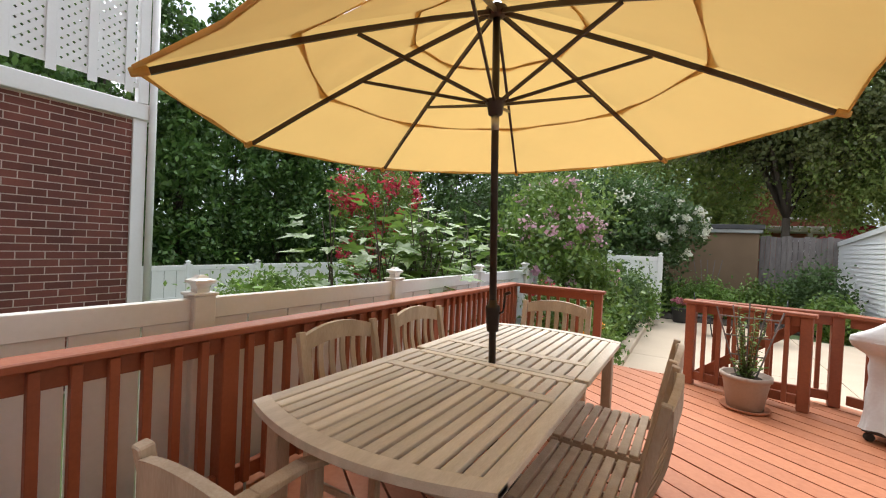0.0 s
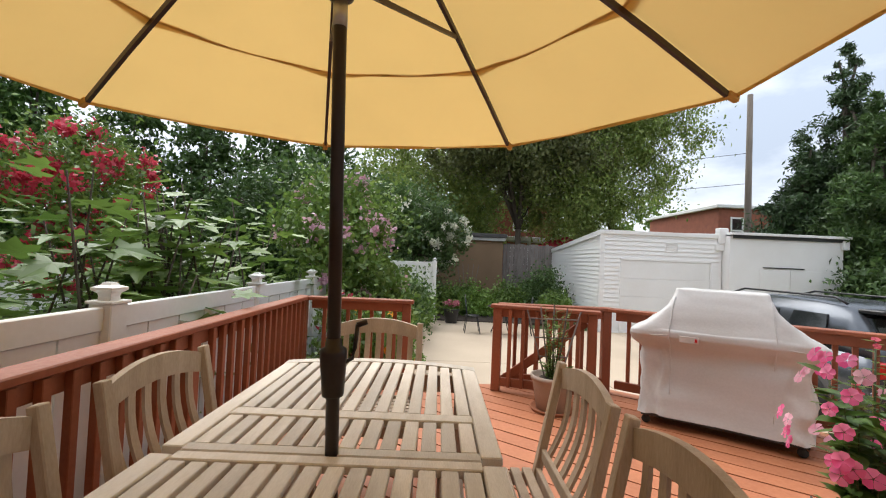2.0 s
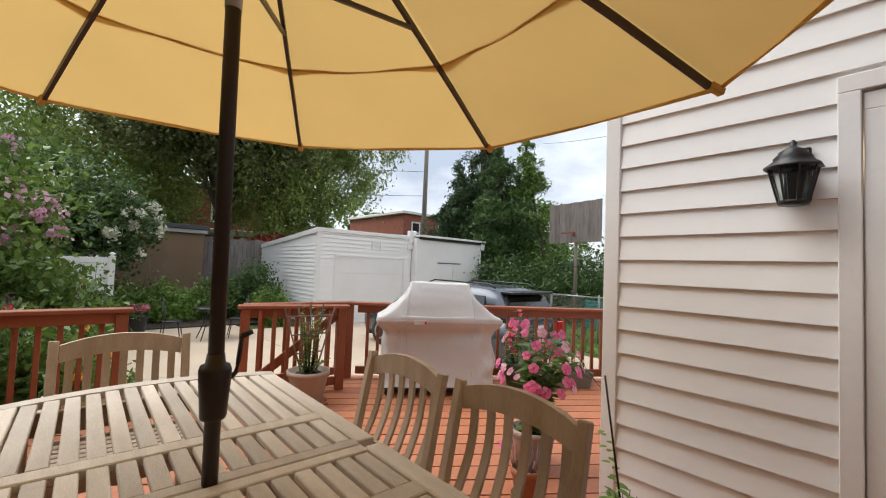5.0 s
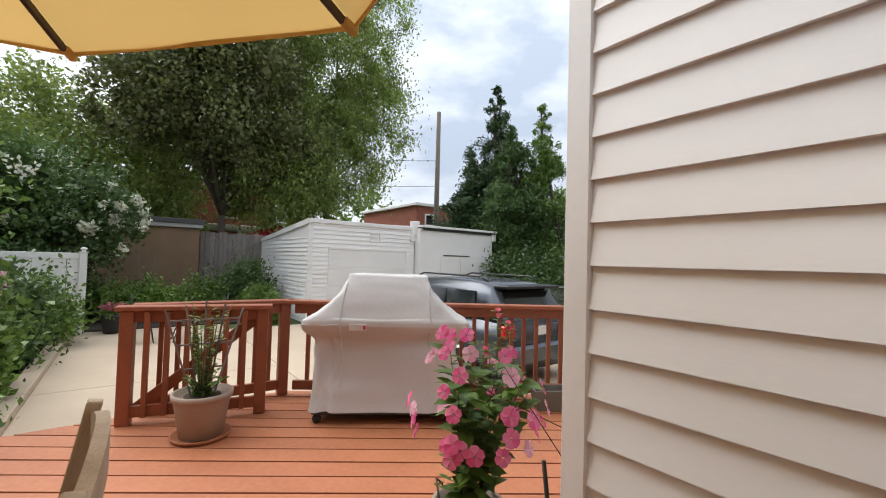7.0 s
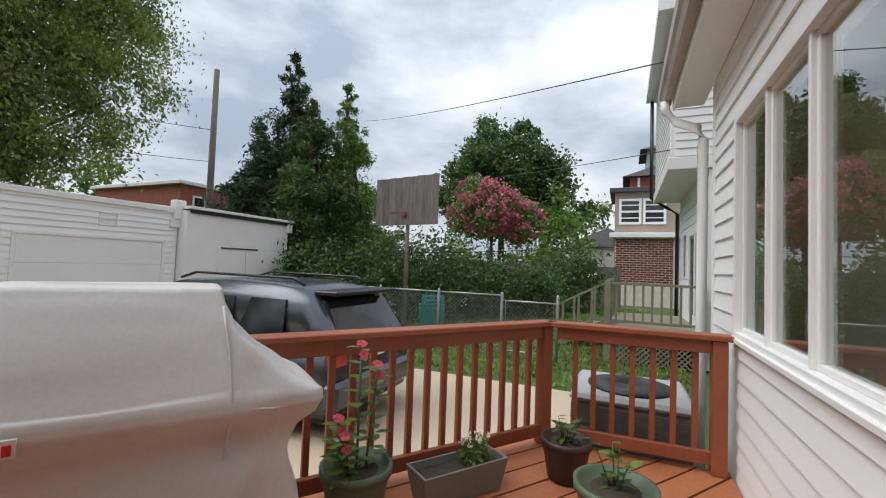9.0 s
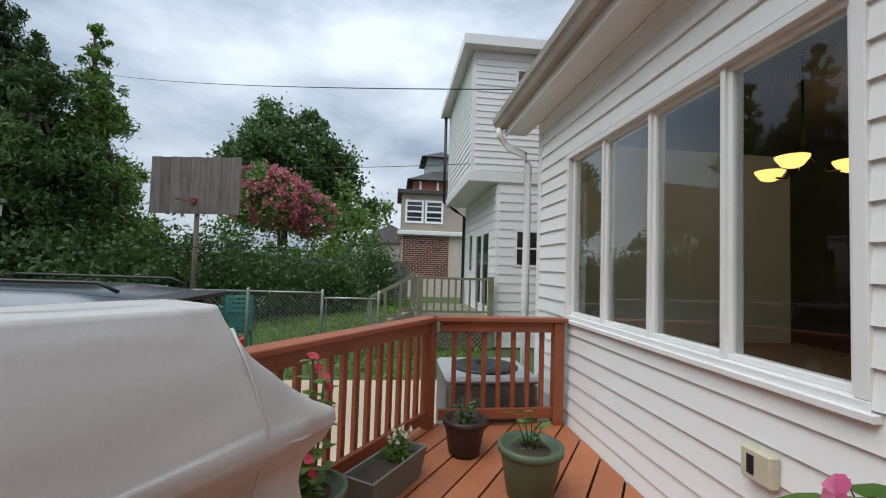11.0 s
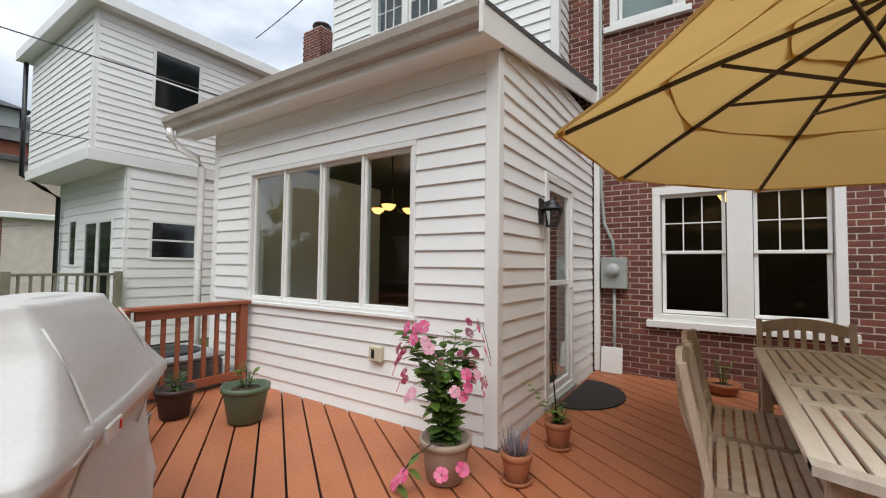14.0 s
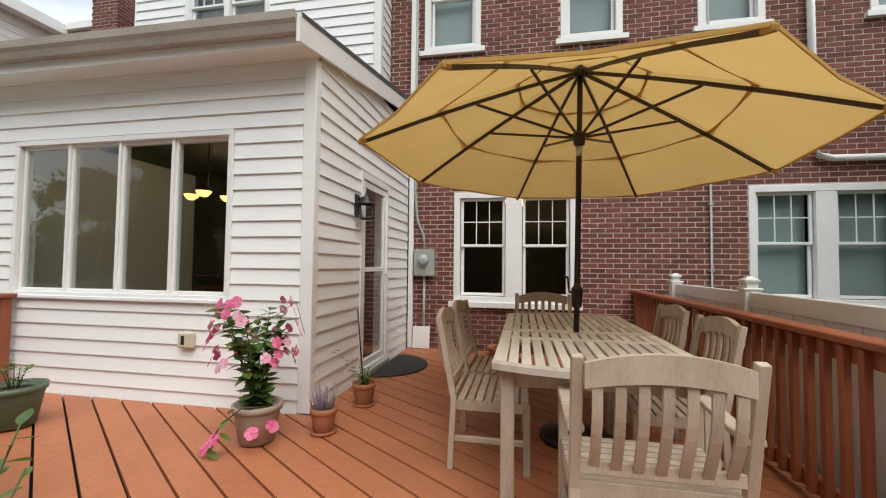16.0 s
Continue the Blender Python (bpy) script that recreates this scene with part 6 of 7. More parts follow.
# houses further along
def far_house(label, x0, x1, y0, y1, h, mat, wins, face, roof=M_ROOF, gable=0.0):
    t = thing("house", label, "house")
    part("wall", boxbm((x0, y0, GZ), (x1, y1, h)), mat, t)
    bm = bmesh.new()
    if gable > 0:
        xm, ym = (x0 + x1) / 2, (y0 + y1) / 2
        vs = [bm.verts.new(p) for p in ((x0 - 0.3, y0 - 0.3, h), (x1 + 0.3, y0 - 0.3, h), (x1 + 0.3, y1 + 0.3, h), (x0 - 0.3, y1 + 0.3, h))]
        ap = bm.verts.new((xm, ym, h + gable))
        for i in range(4):
            bm.faces.new((vs[i], vs[(i + 1) % 4], ap))
        bm.faces.new(list(reversed(vs)))
    else:
        box(bm, (x0 - 0.2, y0 - 0.2, h), (x1 + 0.2, y1 + 0.2, h + 0.18), 0.02)
    part("roof", bm, roof, t)
    for a, b, z0, z1 in wins:
        PP = PXm(x0) if face == "x" else (lambda u, o, z: Vector((u, y0 - o, z))) if face == "-y" else PY(y1)
        wf = part("window", frame_bm(PP, a, b, z0, z1, 0.09, -0.05, 0.05), M_TRIM, t)
        part("pane", pbox(PP, a + 0.08, b - 0.08, -0.02, 0.015, z0 + 0.08, z1 - 0.08, 0), M_CARGLASS, wf, "dark pane")
        part("sash_rail", pbox(PP, a + 0.08, b - 0.08, 0.0, 0.03, (z0 + z1) / 2 - 0.04, (z0 + z1) / 2 + 0.04, 0), M_TRIM, wf)
    return t


far_house("brick row house beyond the trees", 12.6, 20.0, 23.0, 30.0, 4.75, M_BRICK2, [(13.2, 13.9, 2.9, 4.3), (15.4, 16.1, 2.9, 4.3), (17.4, 18.1, 2.9, 4.3)], "-y", M_TRIM)
far_house("brick house with a white porch beyond the fence", -1.0, 5.4, 27.0, 33.0, 5.2, M_BRICK2, [(0.2, 1.1, 3.4, 4.8), (2.6, 3.5, 3.4, 4.8), (0.2, 1.6, 1.3, 2.4), (2.4, 4.0, 1.3, 2.4)], "-y", M_ROOF)
porch = thing("porch_roof", "white porch roof of the brick house", "porch")
part("roof", boxbm((-1.2, 25.2, 2.7), (5.6, 27.0, 2.95), 0.02), M_TRIM, porch)
for x in (-1.0, 1.1, 3.3, 5.4):
    part("column", boxbm((x - 0.09, 25.3, GZ), (x + 0.09, 25.48, 2.7)), M_TRIM, porch)
M_PORCH = surface("cream_porch_boards", (0.37, 0.31, 0.245), (0.28, 0.235, 0.19), 0.7, 2, 40, 0.2)
low = far_house("low brick rear wing along the row", 16.2, 20.5, -3.0, 3.5, 2.6, M_MORTAR, [], "x", M_TRIM)
brickwork(low, PXm(16.2), 1.6, 3.48, 0.9, 2.58, [], None, None, M_BRICKS, pitch=0.084, length=0.235, joint=0.016)
cream = far_house("cream-sided porch storey along the row", 17.2, 20.0, -3.0, 3.55, 4.45, M_PORCH, [(1.75, 2.55, 3.2, 4.2), (2.6, 3.4, 3.2, 4.2)], "x", M_ROOF)
for z in (3.45, 3.95):
    for y in (1.8, 2.65):
        part("glazing_bar", pbox(PXm(17.2), y, y + 0.7, 0.0, 0.03, z - 0.02, z + 0.02, 0), M_TRIM, cream)
brown = far_house("tall brown brick house with a hipped slate roof", 19.6, 26.0, -6.0, 3.0, 5.55, M_BRICK2, [(0.6, 1.4, 3.6, 5.0)], "x", M_ROOF, gable=2.3)
for y in (1.75, 2.6):
    part("drain_pipe", boxbm((19.5, y, GZ), (19.6, y + 0.1, 5.5)), M_TRIM, brown)
dm = part("dormer", boxbm((20.3, 0.6, 5.7), (22.5, 2.3, 6.9)), M_GREY, brown, "grey dormer")
bm = bmesh.new()
vs = [bm.verts.new(p) for p in ((20.0, 0.3, 6.9), (22.8, 0.3, 6.9), (22.8, 2.6, 6.9), (20.0, 2.6, 6.9))]
ap = bm.verts.new((21.6, 1.45, 7.6))
for i in range(4):
    bm.faces.new((vs[i], vs[(i + 1) % 4], ap))
bm.faces.new(list(reversed(vs)))
part("dormer_roof", bm, M_ROOF, dm)
for row_house in (low, cream, brown):
    row_house.matrix_world = Matrix.Translation((0.39, -1.06, -0.66)) @ Matrix.Scale(1.49, 4)
far_house("pale distant house among the trees", 34.0, 40.0, 2.0, 8.0, 3.2, M_SIDING, [(3.0, 4.0, 1.0, 2.2), (5.5, 6.5, 1.0, 2.2)], "x", M_ROOF, gable=1.8)
ru = thing("garden_umbrella", "open red garden umbrella beyond the fence", "umbrella", at=(4.1, 21.5, 0))
part("canopy", lathe(bmesh.new(), [(1.5, 2.15), (1.48, 2.17), (0.75, 2.55), (0.05, 2.85)], 8), M_RED, ru)
part("pole", lathe(bmesh.new(), [(0.03, GZ), (0.03, 2.6)], 8), M_BRONZE, ru)
part("base", lathe(bmesh.new(), [(0.3, GZ - 0.03), (0.3, GZ + 0.05), (0.05, GZ + 0.1)], 12), M_BRONZE, ru)

# utility pole and wires
up_ = thing("utility_pole", "tall bare wooden utility pole", "utility pole", at=(12.1, 20.3, 0))
part("pole", lathe(bmesh.new(), [(0.16, GZ - 0.05), (0.14, 4), (0.11, 9.6)], 12), M_POLEWOOD, up_)


def wire(label, a, b, sag, r=0.012):
    a, b = Vector(a), Vector(b)
    bm = bmesh.new()
    tube(bm, [a.lerp(b, k / 16) - Vector((0, 0, sag * 4 * (k / 16) * (1 - k / 16))) for k in range(17)], r, 5)
    tagged(link_mesh("overhead_wire", bm, M_BLACK), label, "wire")


wire("thin black overhead wire to the house", (24.5, 21.2, 11.6), (4.72, 0.55, 3.9), 0.25)
wire("thin black overhead wire to the neighbouring roof", (8.7, -0.4, 7.3), (3.2, 0.55, 7.4), 0.1)
wire("black service wire along the pole line", (12.1, 20.3, 6.9), (-6, 30, 7.5), 0.5)
wire("black service wire along the pole line", (12.1, 20.3, 5.5), (-6, 30, 6.0), 0.5)
wire("thin wire to the neighbouring house", (26, 17, 7.2), (8.88, 2.9, 3.75), 0.2, 0.009)
wire("pale washing line across the yards", (7.9, 9.0, 1.55), (14, 2.6, 2.3), 0.08, 0.008)

# ---------- vehicle ----------
car = thing("car", "dark grey sport utility vehicle parked on the drive", "car", at=(3.90, 6.28, GZ), rz=2.0)
car.scale = (1.0, 1.0, 0.91)
# stations along the length: y, half width at belt, half width at roof, bonnet or belt height, roof height
ST = [(0.0, 0.80, 0.62, 0.98, 0.99), (0.10, 0.86, 0.64, 1.03, 1.20), (0.42, 0.885, 0.66, 1.05, 1.62), (0.9, 0.89, 0.67, 1.05, 1.68), (1.6, 0.89, 0.68, 1.04, 1.70), (2.4, 0.89, 0.67, 1.03, 1.66), (2.9, 0.885, 0.65, 1.02, 1.52), (3.5, 0.88, 0.72, 1.01, 1.10), (4.3, 0.85, 0.70, 0.94, 0.96), (4.62, 0.76, 0.62, 0.78, 0.80)]
bm = bmesh.new()
secs = []
for y, wb, wr, zb, zr in ST:
    half = [(wb * 0.93, 0.26), (wb * 1.0, 0.42), (wb * 1.01, 0.70), (wb, zb)]
    secs.append([bm.verts.new((s * x, y, z)) for s, pts in ((1, half), (-1, list(reversed(half)))) for x, z in pts])
for a, b in zip(secs, secs[1:]):
    for i in range(8):
        bm.faces.new((a[i], a[(i + 1) % 8], b[(i + 1) % 8], b[i]))
bm.faces.new(secs[0])
bm.faces.new(list(reversed(secs[-1])))
bmesh.ops.recalc_face_normals(bm, faces=bm.faces)
for f in bm.faces:
    f.smooth = True
part("body", bm, M_CAR, car)
bm = bmesh.new()
secs = []
for y, wb, wr, zb, zr in ST[:8]:
    half = [(wb - 0.015, zb), ((wb * 0.35 + wr * 0.65), zb + (zr - zb) * 0.72), (wr, zr - 0.05 * min(1, zr - zb)), (wr * 0.7, zr)]
    secs.append([bm.verts.new((s * x, y, z)) for s, pts in ((1, half), (-1, list(reversed(half)))) for x, z in pts])
for a, b in zip(secs, secs[1:]):
    for i in range(8):
        bm.faces.new((a[i], a[(i + 1) % 8], b[(i + 1) % 8], b[i]))
bm.faces.new(secs[0])
bm.faces.new(list(reversed(secs[-1])))
bmesh.ops.recalc_face_normals(bm, faces=bm.faces)
for f in bm.faces:
    f.smooth = True
part("cabin", bm, M_CAR, car)
for s in (1, -1):
    for y0, y1 in ((0.55, 1.18), (1.26, 2.05), (2.13, 2.75)):
        x0, x1 = 0.905, 0.765
        pts = [(s * x0, y0, 1.08), (s * x0, y1, 1.08), (s * x1, y1 - 0.06, 1.50 if y1 < 2.5 else 1.40), (s * x1, y0 + 0.1, 1.50)]
        strip_mesh("side_window", pts + [(p[0] * 0.97, p[1], p[2]) for p in pts], [(0, 1, 2, 3), (7, 6, 5, 4), (0, 4, 5, 1), (1, 5, 6, 2), (2, 6, 7, 3), (3, 7, 4, 0)], M_CARGLASS, car)
    bm = bmesh.new()
    tube(bm, [(s * 0.60, 0.55, 1.66), (s * 0.60, 0.7, 1.74), (s * 0.60, 2.2, 1.75), (s * 0.60, 2.45, 1.67)], 0.018, 6)
    part("roof_rail", bm, M_BLACK, car)
    part("tail_light", boxbm((min(s * 0.60, s * 0.84), -0.035, 0.80), (max(s * 0.60, s * 0.84), 0.06, 1.0), 0.02), M_TAIL, car)
    for y in (0.85, 3.72):
        wh = part("wheel", lathe(bmesh.new(), [(0.22, -0.11), (0.34, -0.10), (0.36, -0.05), (0.36, 0.05), (0.34, 0.10), (0.22, 0.11)], 24, pose(s * 0.80, y, 0.362, 0, 90, 0)), M_RUBBER, car)
        part("rim", lathe(bmesh.new(), [(0.05, -0.02), (0.21, -0.02), (0.22, 0.0), (0.21, 0.115), (0.06, 0.10)], 16, pose(s * 0.80, y, 0.362, 0, 90 * s, 0)), M_GALV, wh)
pts = [(-0.66, 0.02, 1.06), (0.66, 0.02, 1.06), (0.58, 0.27, 1.50), (-0.58, 0.27, 1.50)]
strip_mesh("rear_window", pts + [(p[0], p[1] + 0.12, p[2]) for p in pts], [(3, 2, 1, 0), (4, 5, 6, 7), (0, 1, 5, 4), (1, 2, 6, 5), (2, 3, 7, 6), (3, 0, 4, 7)], M_CARGLASS, car)
bm = bmesh.new()
beam(bm, (-0.63, 0.26, 1.585), (0.63, 0.26, 1.585), 0.30, 0.055, 0.015)
part("spoiler", bm, M_BLACK, car)
part("bumper", boxbm((-0.86, -0.09, 0.34), (0.86, 0.10, 0.66), 0.05), M_CAR, car)
part("number_plate", boxbm((-0.16, -0.028, 0.80), (0.16, -0.018, 0.95), 0.002), M_TRIM, car)
part("underbody", boxbm((-0.78, 0.1, 0.2), (0.78, 4.5, 0.42)), M_RUBBER, car)

# ---------- backboard, chain-link fence, stacked chairs ----------
bb = thing("basketball_backboard", "weathered grey wooden backboard on a post", "backboard", at=(9.70, 8.22, 0), rz=-10.0)
for i in range(9):
    y = i * 0.246
    part("board", boxbm((0.0, y, 2.42), (0.03, y + 0.242, 3.78 - 0.010 * (i % 2)), 0.003), M_OLDWOOD, bb)
part("post", lathe(bmesh.new(), [(0.06, GZ - 0.03), (0.055, 3.4)], 10, pose(0.13, 1.10, 0)), M_POLEWOOD, bb)
part("bracket", boxbm((0.032, 1.02, 2.7), (0.08, 1.18, 3.3)), M_GREY, bb)
bm = bmesh.new()
tube(bm, [(-0.27 + 0.22 * math.cos(a), 1.1 + 0.22 * math.sin(a), 2.72) for a in [2 * math.pi * i / 20 for i in range(21)]], 0.011, 6)
box(bm, (-0.06, 1.05, 2.66), (0.0, 1.15, 2.78))
part("hoop", bm, surface("rusty_orange_hoop", (0.30, 0.07, 0.03), None, 0.7, 8, 50, 0.2), bb)

cf = thing("chain_link_fence", "galvanised chain-link fence with a gate", "fence")
CP = [(8.13, 12.0), (8.13, 10.4), (8.13, 8.9), (8.13, 7.4), (8.13, 5.97), (8.13, 4.85)]
for x, y in CP:
    part("post", lathe(bmesh.new(), [(0.03, GZ - 0.03), (0.03, 0.79), (0.012, 0.83)], 10, pose(x, y, 0)), M_GALV, cf)
for (x0, y0), (x1, y1) in zip(CP, CP[1:]):
    bm = bmesh.new()
    zt = 0.76 if y0 > 6.5 else 0.66
    tube(bm, [(x0, y0, zt), (x1, y1, zt)], 0.018, 6)
    if zt < 0.7:
        tube(bm, [(x0, y0 - 0.08, GZ + 0.1), (x0, y0 - 0.08, zt), (x1, y1 + 0.08, zt), (x1, y1 + 0.08, GZ + 0.1), (x0, y0 - 0.08, GZ + 0.1)], 0.016, 6)
    part("rail", bm, M_GALV, cf)
    bm = bmesh.new()
    L = y0 - y1
    H = zt - GZ
    k = -H
    while k < L:
        a, b = max(0, k), min(L, k + H)
        if b - a > 0.05:
            for s in (0, 1):
                za, zb = GZ + (a - k), GZ + (b - k)
                ya, yb = (y0 - a, y0 - b) if s == 0 else (y1 + a, y1 + b)
                beam(bm, (x0 + 0.02, ya, za), (x0 + 0.02, yb, zb), 0.004, 0.004)
        k += 0.09
    part("wire_mesh", bm, M_GALV, cf)


def stack_chair(z):
    t = thing("plastic_chair", "stacked teal green plastic garden chair", "chair", "stacked garden chairs", at=(8.55, 7.75, z), rz=118)
    part("seat", boxbm((-0.25, -0.24, 0.38), (0.25, 0.24, 0.41), 0.012), M_TEALC, t)
    for sx in (-1, 1):
        for sy in (-1, 1):
            bm = bmesh.new()
            tube(bm, [(sx * 0.27, sy * 0.25, 0), (sx * 0.22, sy * 0.21, 0.38)], 0.02, 6)
            part("leg", bm, M_TEALC, t)
        bm = bmesh.new()
        tube(bm, [(sx * 0.27, -0.24, 0.40), (sx * 0.28, -0.20, 0.60), (sx * 0.27, 0.22, 0.62)], 0.022, 6)
        part("arm", bm, M_TEALC, t)
    b = part("back_frame", frame_bm(lambda u, o, zz: Vector((u, 0.26 + o + 0.12 * (zz - 0.4), zz)), -0.25, 0.25, 0.42, 0.86, 0.05, 0, 0.03, 0), M_TEALC, t)
    bm = bmesh.new()
    for i in range(-3, 7):
        for s in (1, -1):
            x0, x1 = -0.25 + i * 0.09, -0.25 + i * 0.09 + 0.36
            if s < 0:
                x0, x1 = x1, x0
            k0, k1 = 0.0, 1.0
            pa, pb = (x0, 0.45), (x1, 0.83)
            ks = sorted(((-0.23 - pa[0]) / (pb[0] - pa[0]), (0.23 - pa[0]) / (pb[0] - pa[0])))
            k0, k1 = max(0, ks[0]), min(1, ks[1])
            if k1 > k0 + 0.05:
                q = [(pa[0] + (pb[0] - pa[0]) * k, pa[1] + (pb[1] - pa[1]) * k) for k in (k0, k1)]
                beam(bm, (q[0][0], 0.275 + 0.12 * (q[0][1] - 0.4), q[0][1]), (q[1][0], 0.275 + 0.12 * (q[1][1] - 0.4), q[1][1]), 0.014, 0.014)
    part("lattice_back", bm, M_TEALC, b)
    return t


for i in range(4):
    stack_chair(GZ - 0.02 + i * 0.09)

# ---------- air conditioner ----------
ac = thing("air_conditioner", "grey louvred outdoor air conditioning unit", "air conditioner", at=(3.68, 3.62, GZ))
ac.scale = (1.0, 1.0, 0.88)
part("cabinet", boxbm((-0.42, -0.42, 0.02), (0.42, 0.42, 0.86), 0.04), M_ACGREY, ac)
part("top_cover", boxbm((-0.44, -0.44, 0.86), (0.44, 0.44, 0.93), 0.03), M_ACTOP, ac)
part("fan_grille", lathe(bmesh.new(), [(0.33, 0.931), (0.33, 0.95), (0.28, 0.965), (0.10, 0.975), (0.09, 0.94)], 28), M_BLACK, ac)
part("pad", boxbm((-0.5, -0.5, -0.06), (0.5, 0.5, 0.02), 0.01), M_CONC, ac)
louv = boxbm((-0.432, -0.39, 0), (-0.422, 0.39, 0.012))
first = part("louvre", louv, M_ACGREY, ac)
first.location = (0, 0, 0.12)
for i in range(1, 30):
    for s in (0, 1):
        ob = new("louvre", first.data)
        ob.parent = ac
        ob.location = (0, 0, 0.10 + i * 0.025)
        if s:
            ob.rotation_euler = (0, 0, radians(-90))


# ---------- pots and plants ----------
def pot(name, label, at, r, h, mat, saucer=None, rim=0.02, category="plant pot"):
    t = thing(name, label, category, at=at)
    part("pot", lathe(bmesh.new(), [(r * 0.68, 0.012), (r * 0.70, 0.014), (r * 0.92, h - 0.05), (r * 0.93, h - 0.045), (r, h - 0.042), (r * 1.01, h), (r * 0.90, h), (r * 0.87, h - 0.03)], 28), mat, t)
    part("soil", lathe(bmesh.new(), [(r * 0.86, h - 0.05), (r * 0.86, h - 0.034), (r * 0.3, h - 0.025)], 18), M_SOIL, t)
    if saucer:
        part("saucer", lathe(bmesh.new(), [(r * 0.75, 0.001), (r * 0.95, 0.004), (r * 1.0, 0.028), (r * 0.95, 0.028), (r * 0.9, 0.011), (r * 0.3, 0.010)], 24), saucer, t)
    return t


def leaf_mesh(name, parent, items, mat, wide=0.5):
    """Pointed oval leaves: (foot, direction, up, length)."""
    verts, faces = [], []
    for c, d, up, L in items:
        d = d.normalized()
        s = d.cross(up).normalized()
        up = s.cross(d)
        i = len(verts)
        rows = [(0.0, 0.05), (0.25, 0.42), (0.5, 0.5), (0.75, 0.34), (1.0, 0.02)]
        for x, w in rows:
            zc = -0.18 * x * x * L
            verts += [c + d * x * L + s * w * wide * L + up * (zc + 0.05 * L * w), c + d * x * L + up * (zc - 0.05 * L * w), c + d * x * L - s * w * wide * L + up * (zc + 0.05 * L * w)]
        for q in range(4):
            a = i + q * 3
            faces += [(a, a + 1, a + 4, a + 3), (a + 1, a + 2, a + 5, a + 4)]
    return strip_mesh(name, verts, faces, mat, parent, True)


def flower(name, parent, c, n, r, mat, g):
    """Five rounded petals round a short tube."""
    n = n.normalized()
    a = n.orthogonal().normalized()
    b = n.cross(a)
    verts, faces = [], []
    base = g.uniform(0, 6.28)
    for k in range(5):
        t = base + k * 2 * math.pi / 5
        d = a * math.cos(t) + b * math.sin(t)
        s = n.cross(d)
        i = len(verts)
        pts = [(0.05, 0.0, 0.0), (0.35, 0.26, 0.16), (0.72, 0.52, 0.20), (0.98, 0.34, 0.06), (1.0, -0.24, 0.02), (0.72, -0.48, 0.10), (0.35, -0.24, 0.12)]
        mid = c + d * 0.55 * r + n * 0.05 * r
        verts.append(mid)
        verts += [c + d * x * r + s * y * r + n * z * r for x, y, z in pts]
        faces += [(i, i + 1 + q, i + 1 + (q + 1) % 7) for q in range(7)]
    return strip_mesh(name, verts, faces, mat, parent, True)


def leafy_plant(parent, z0, height, spread, n, L, mat, seed, stems=6, wide=0.5, bias=(0, 0)):
    g = random.Random(seed)
    green = surface("green_stem", (0.10, 0.13, 0.04), None, 0.7, 5, 50, 0.1)
    items, tips = [], []
    for k in range(stems):
        a = 2 * math.pi * (k + g.random()) / stems
        rr = spread * g.uniform(0.25, 1.0)
        hh = height * g.uniform(0.6, 1.0)
        p0 = Vector((0.02 * math.cos(a), 0.02 * math.sin(a), z0))
        p2 = Vector((rr * math.cos(a) + bias[0] * hh, rr * math.sin(a) + bias[1] * hh, z0 + hh))
        p1 = p0.lerp(p2, 0.5) + Vector((0, 0, 0.08 * height))
        bm = bmesh.new()
        tube(bm, [p0, p1, p2], 0.005, 5, 0.002)
        part("stalk", bm, green, parent)
        tips.append(p2)
        m = max(3, n // stems)
        for j in range(m):
            q = (j + g.random()) / m
            p = p0.lerp(p1, q * 2) if q < 0.5 else p1.lerp(p2, q * 2 - 1)
            b = g.uniform(0, 6.28)
            d = Vector((math.cos(b), math.sin(b), g.uniform(-0.2, 0.7)))
            items.append((p, d, Vector((g.uniform(-0.3, 0.3), g.uniform(-0.3, 0.3), 1)), L * g.uniform(0.6, 1.15)))
    leaf_mesh("leaves", parent, items, mat, wide)
    return tips


def beam_bm(a, b, w, h):
    bm = bmesh.new()
    beam(bm, a, b, w, h)
    return bm


# mandevilla
mv = pot("mandevilla_plant", "pink-flowered mandevilla in a taupe plastic pot", (0.08, 3.54, 0), 0.165, 0.27, M_BEIGEPOT, category="plant")
tips = leafy_plant(mv, 0.24, 0.74, 0.27, 430, 0.105, L_MANDE, 5, 14, 0.6, bias=(0.10, -0.03))
g1 = random.Random(9)
for i in range(48):
    a = g1.uniform(0, 6.28)
    z = g1.uniform(0.55, 0.99)
    r = 0.27 * (1.15 - abs(z - 0.72))
    flower("flower", mv, Vector((0.04 + r * math.cos(a), r * math.sin(a), z)), Vector((math.cos(a), math.sin(a), 0.35)), g1.uniform(0.030, 0.043), L_PALEPINK if i % 4 == 0 else L_PINK, g1)
bm = bmesh.new()
tube(bm, [(-0.1, 0.08, 0.27), (-0.03, 0.20, 0.30), (0.06, 0.27, 0.22), (0.14, 0.30, 0.08)], 0.005, 5)
part("trailing_stem", bm, M_BARK, mv)
leaf_mesh("trailing_leaves", mv, [(Vector((0.0 + 0.03 * i, 0.22 + 0.014 * i, 0.30 - 0.05 * i)), Vector((g1.uniform(-1, 1), g1.uniform(-0.3, 1), -0.3)), Vector((0, 0, 1)), 0.10) for i in range(6)], L_GREEN, 0.55)
for p in ((0.16, 0.30, 0.06), (-0.10, 0.20, 0.14), (-0.19, 0.11, 0.16), (0.10, 0.30, 0.12)):
    flower("flower", mv, Vector(p), Vector((p[0], p[1], 0.2)), 0.045, L_PINK, g1)
bm = bmesh.new()
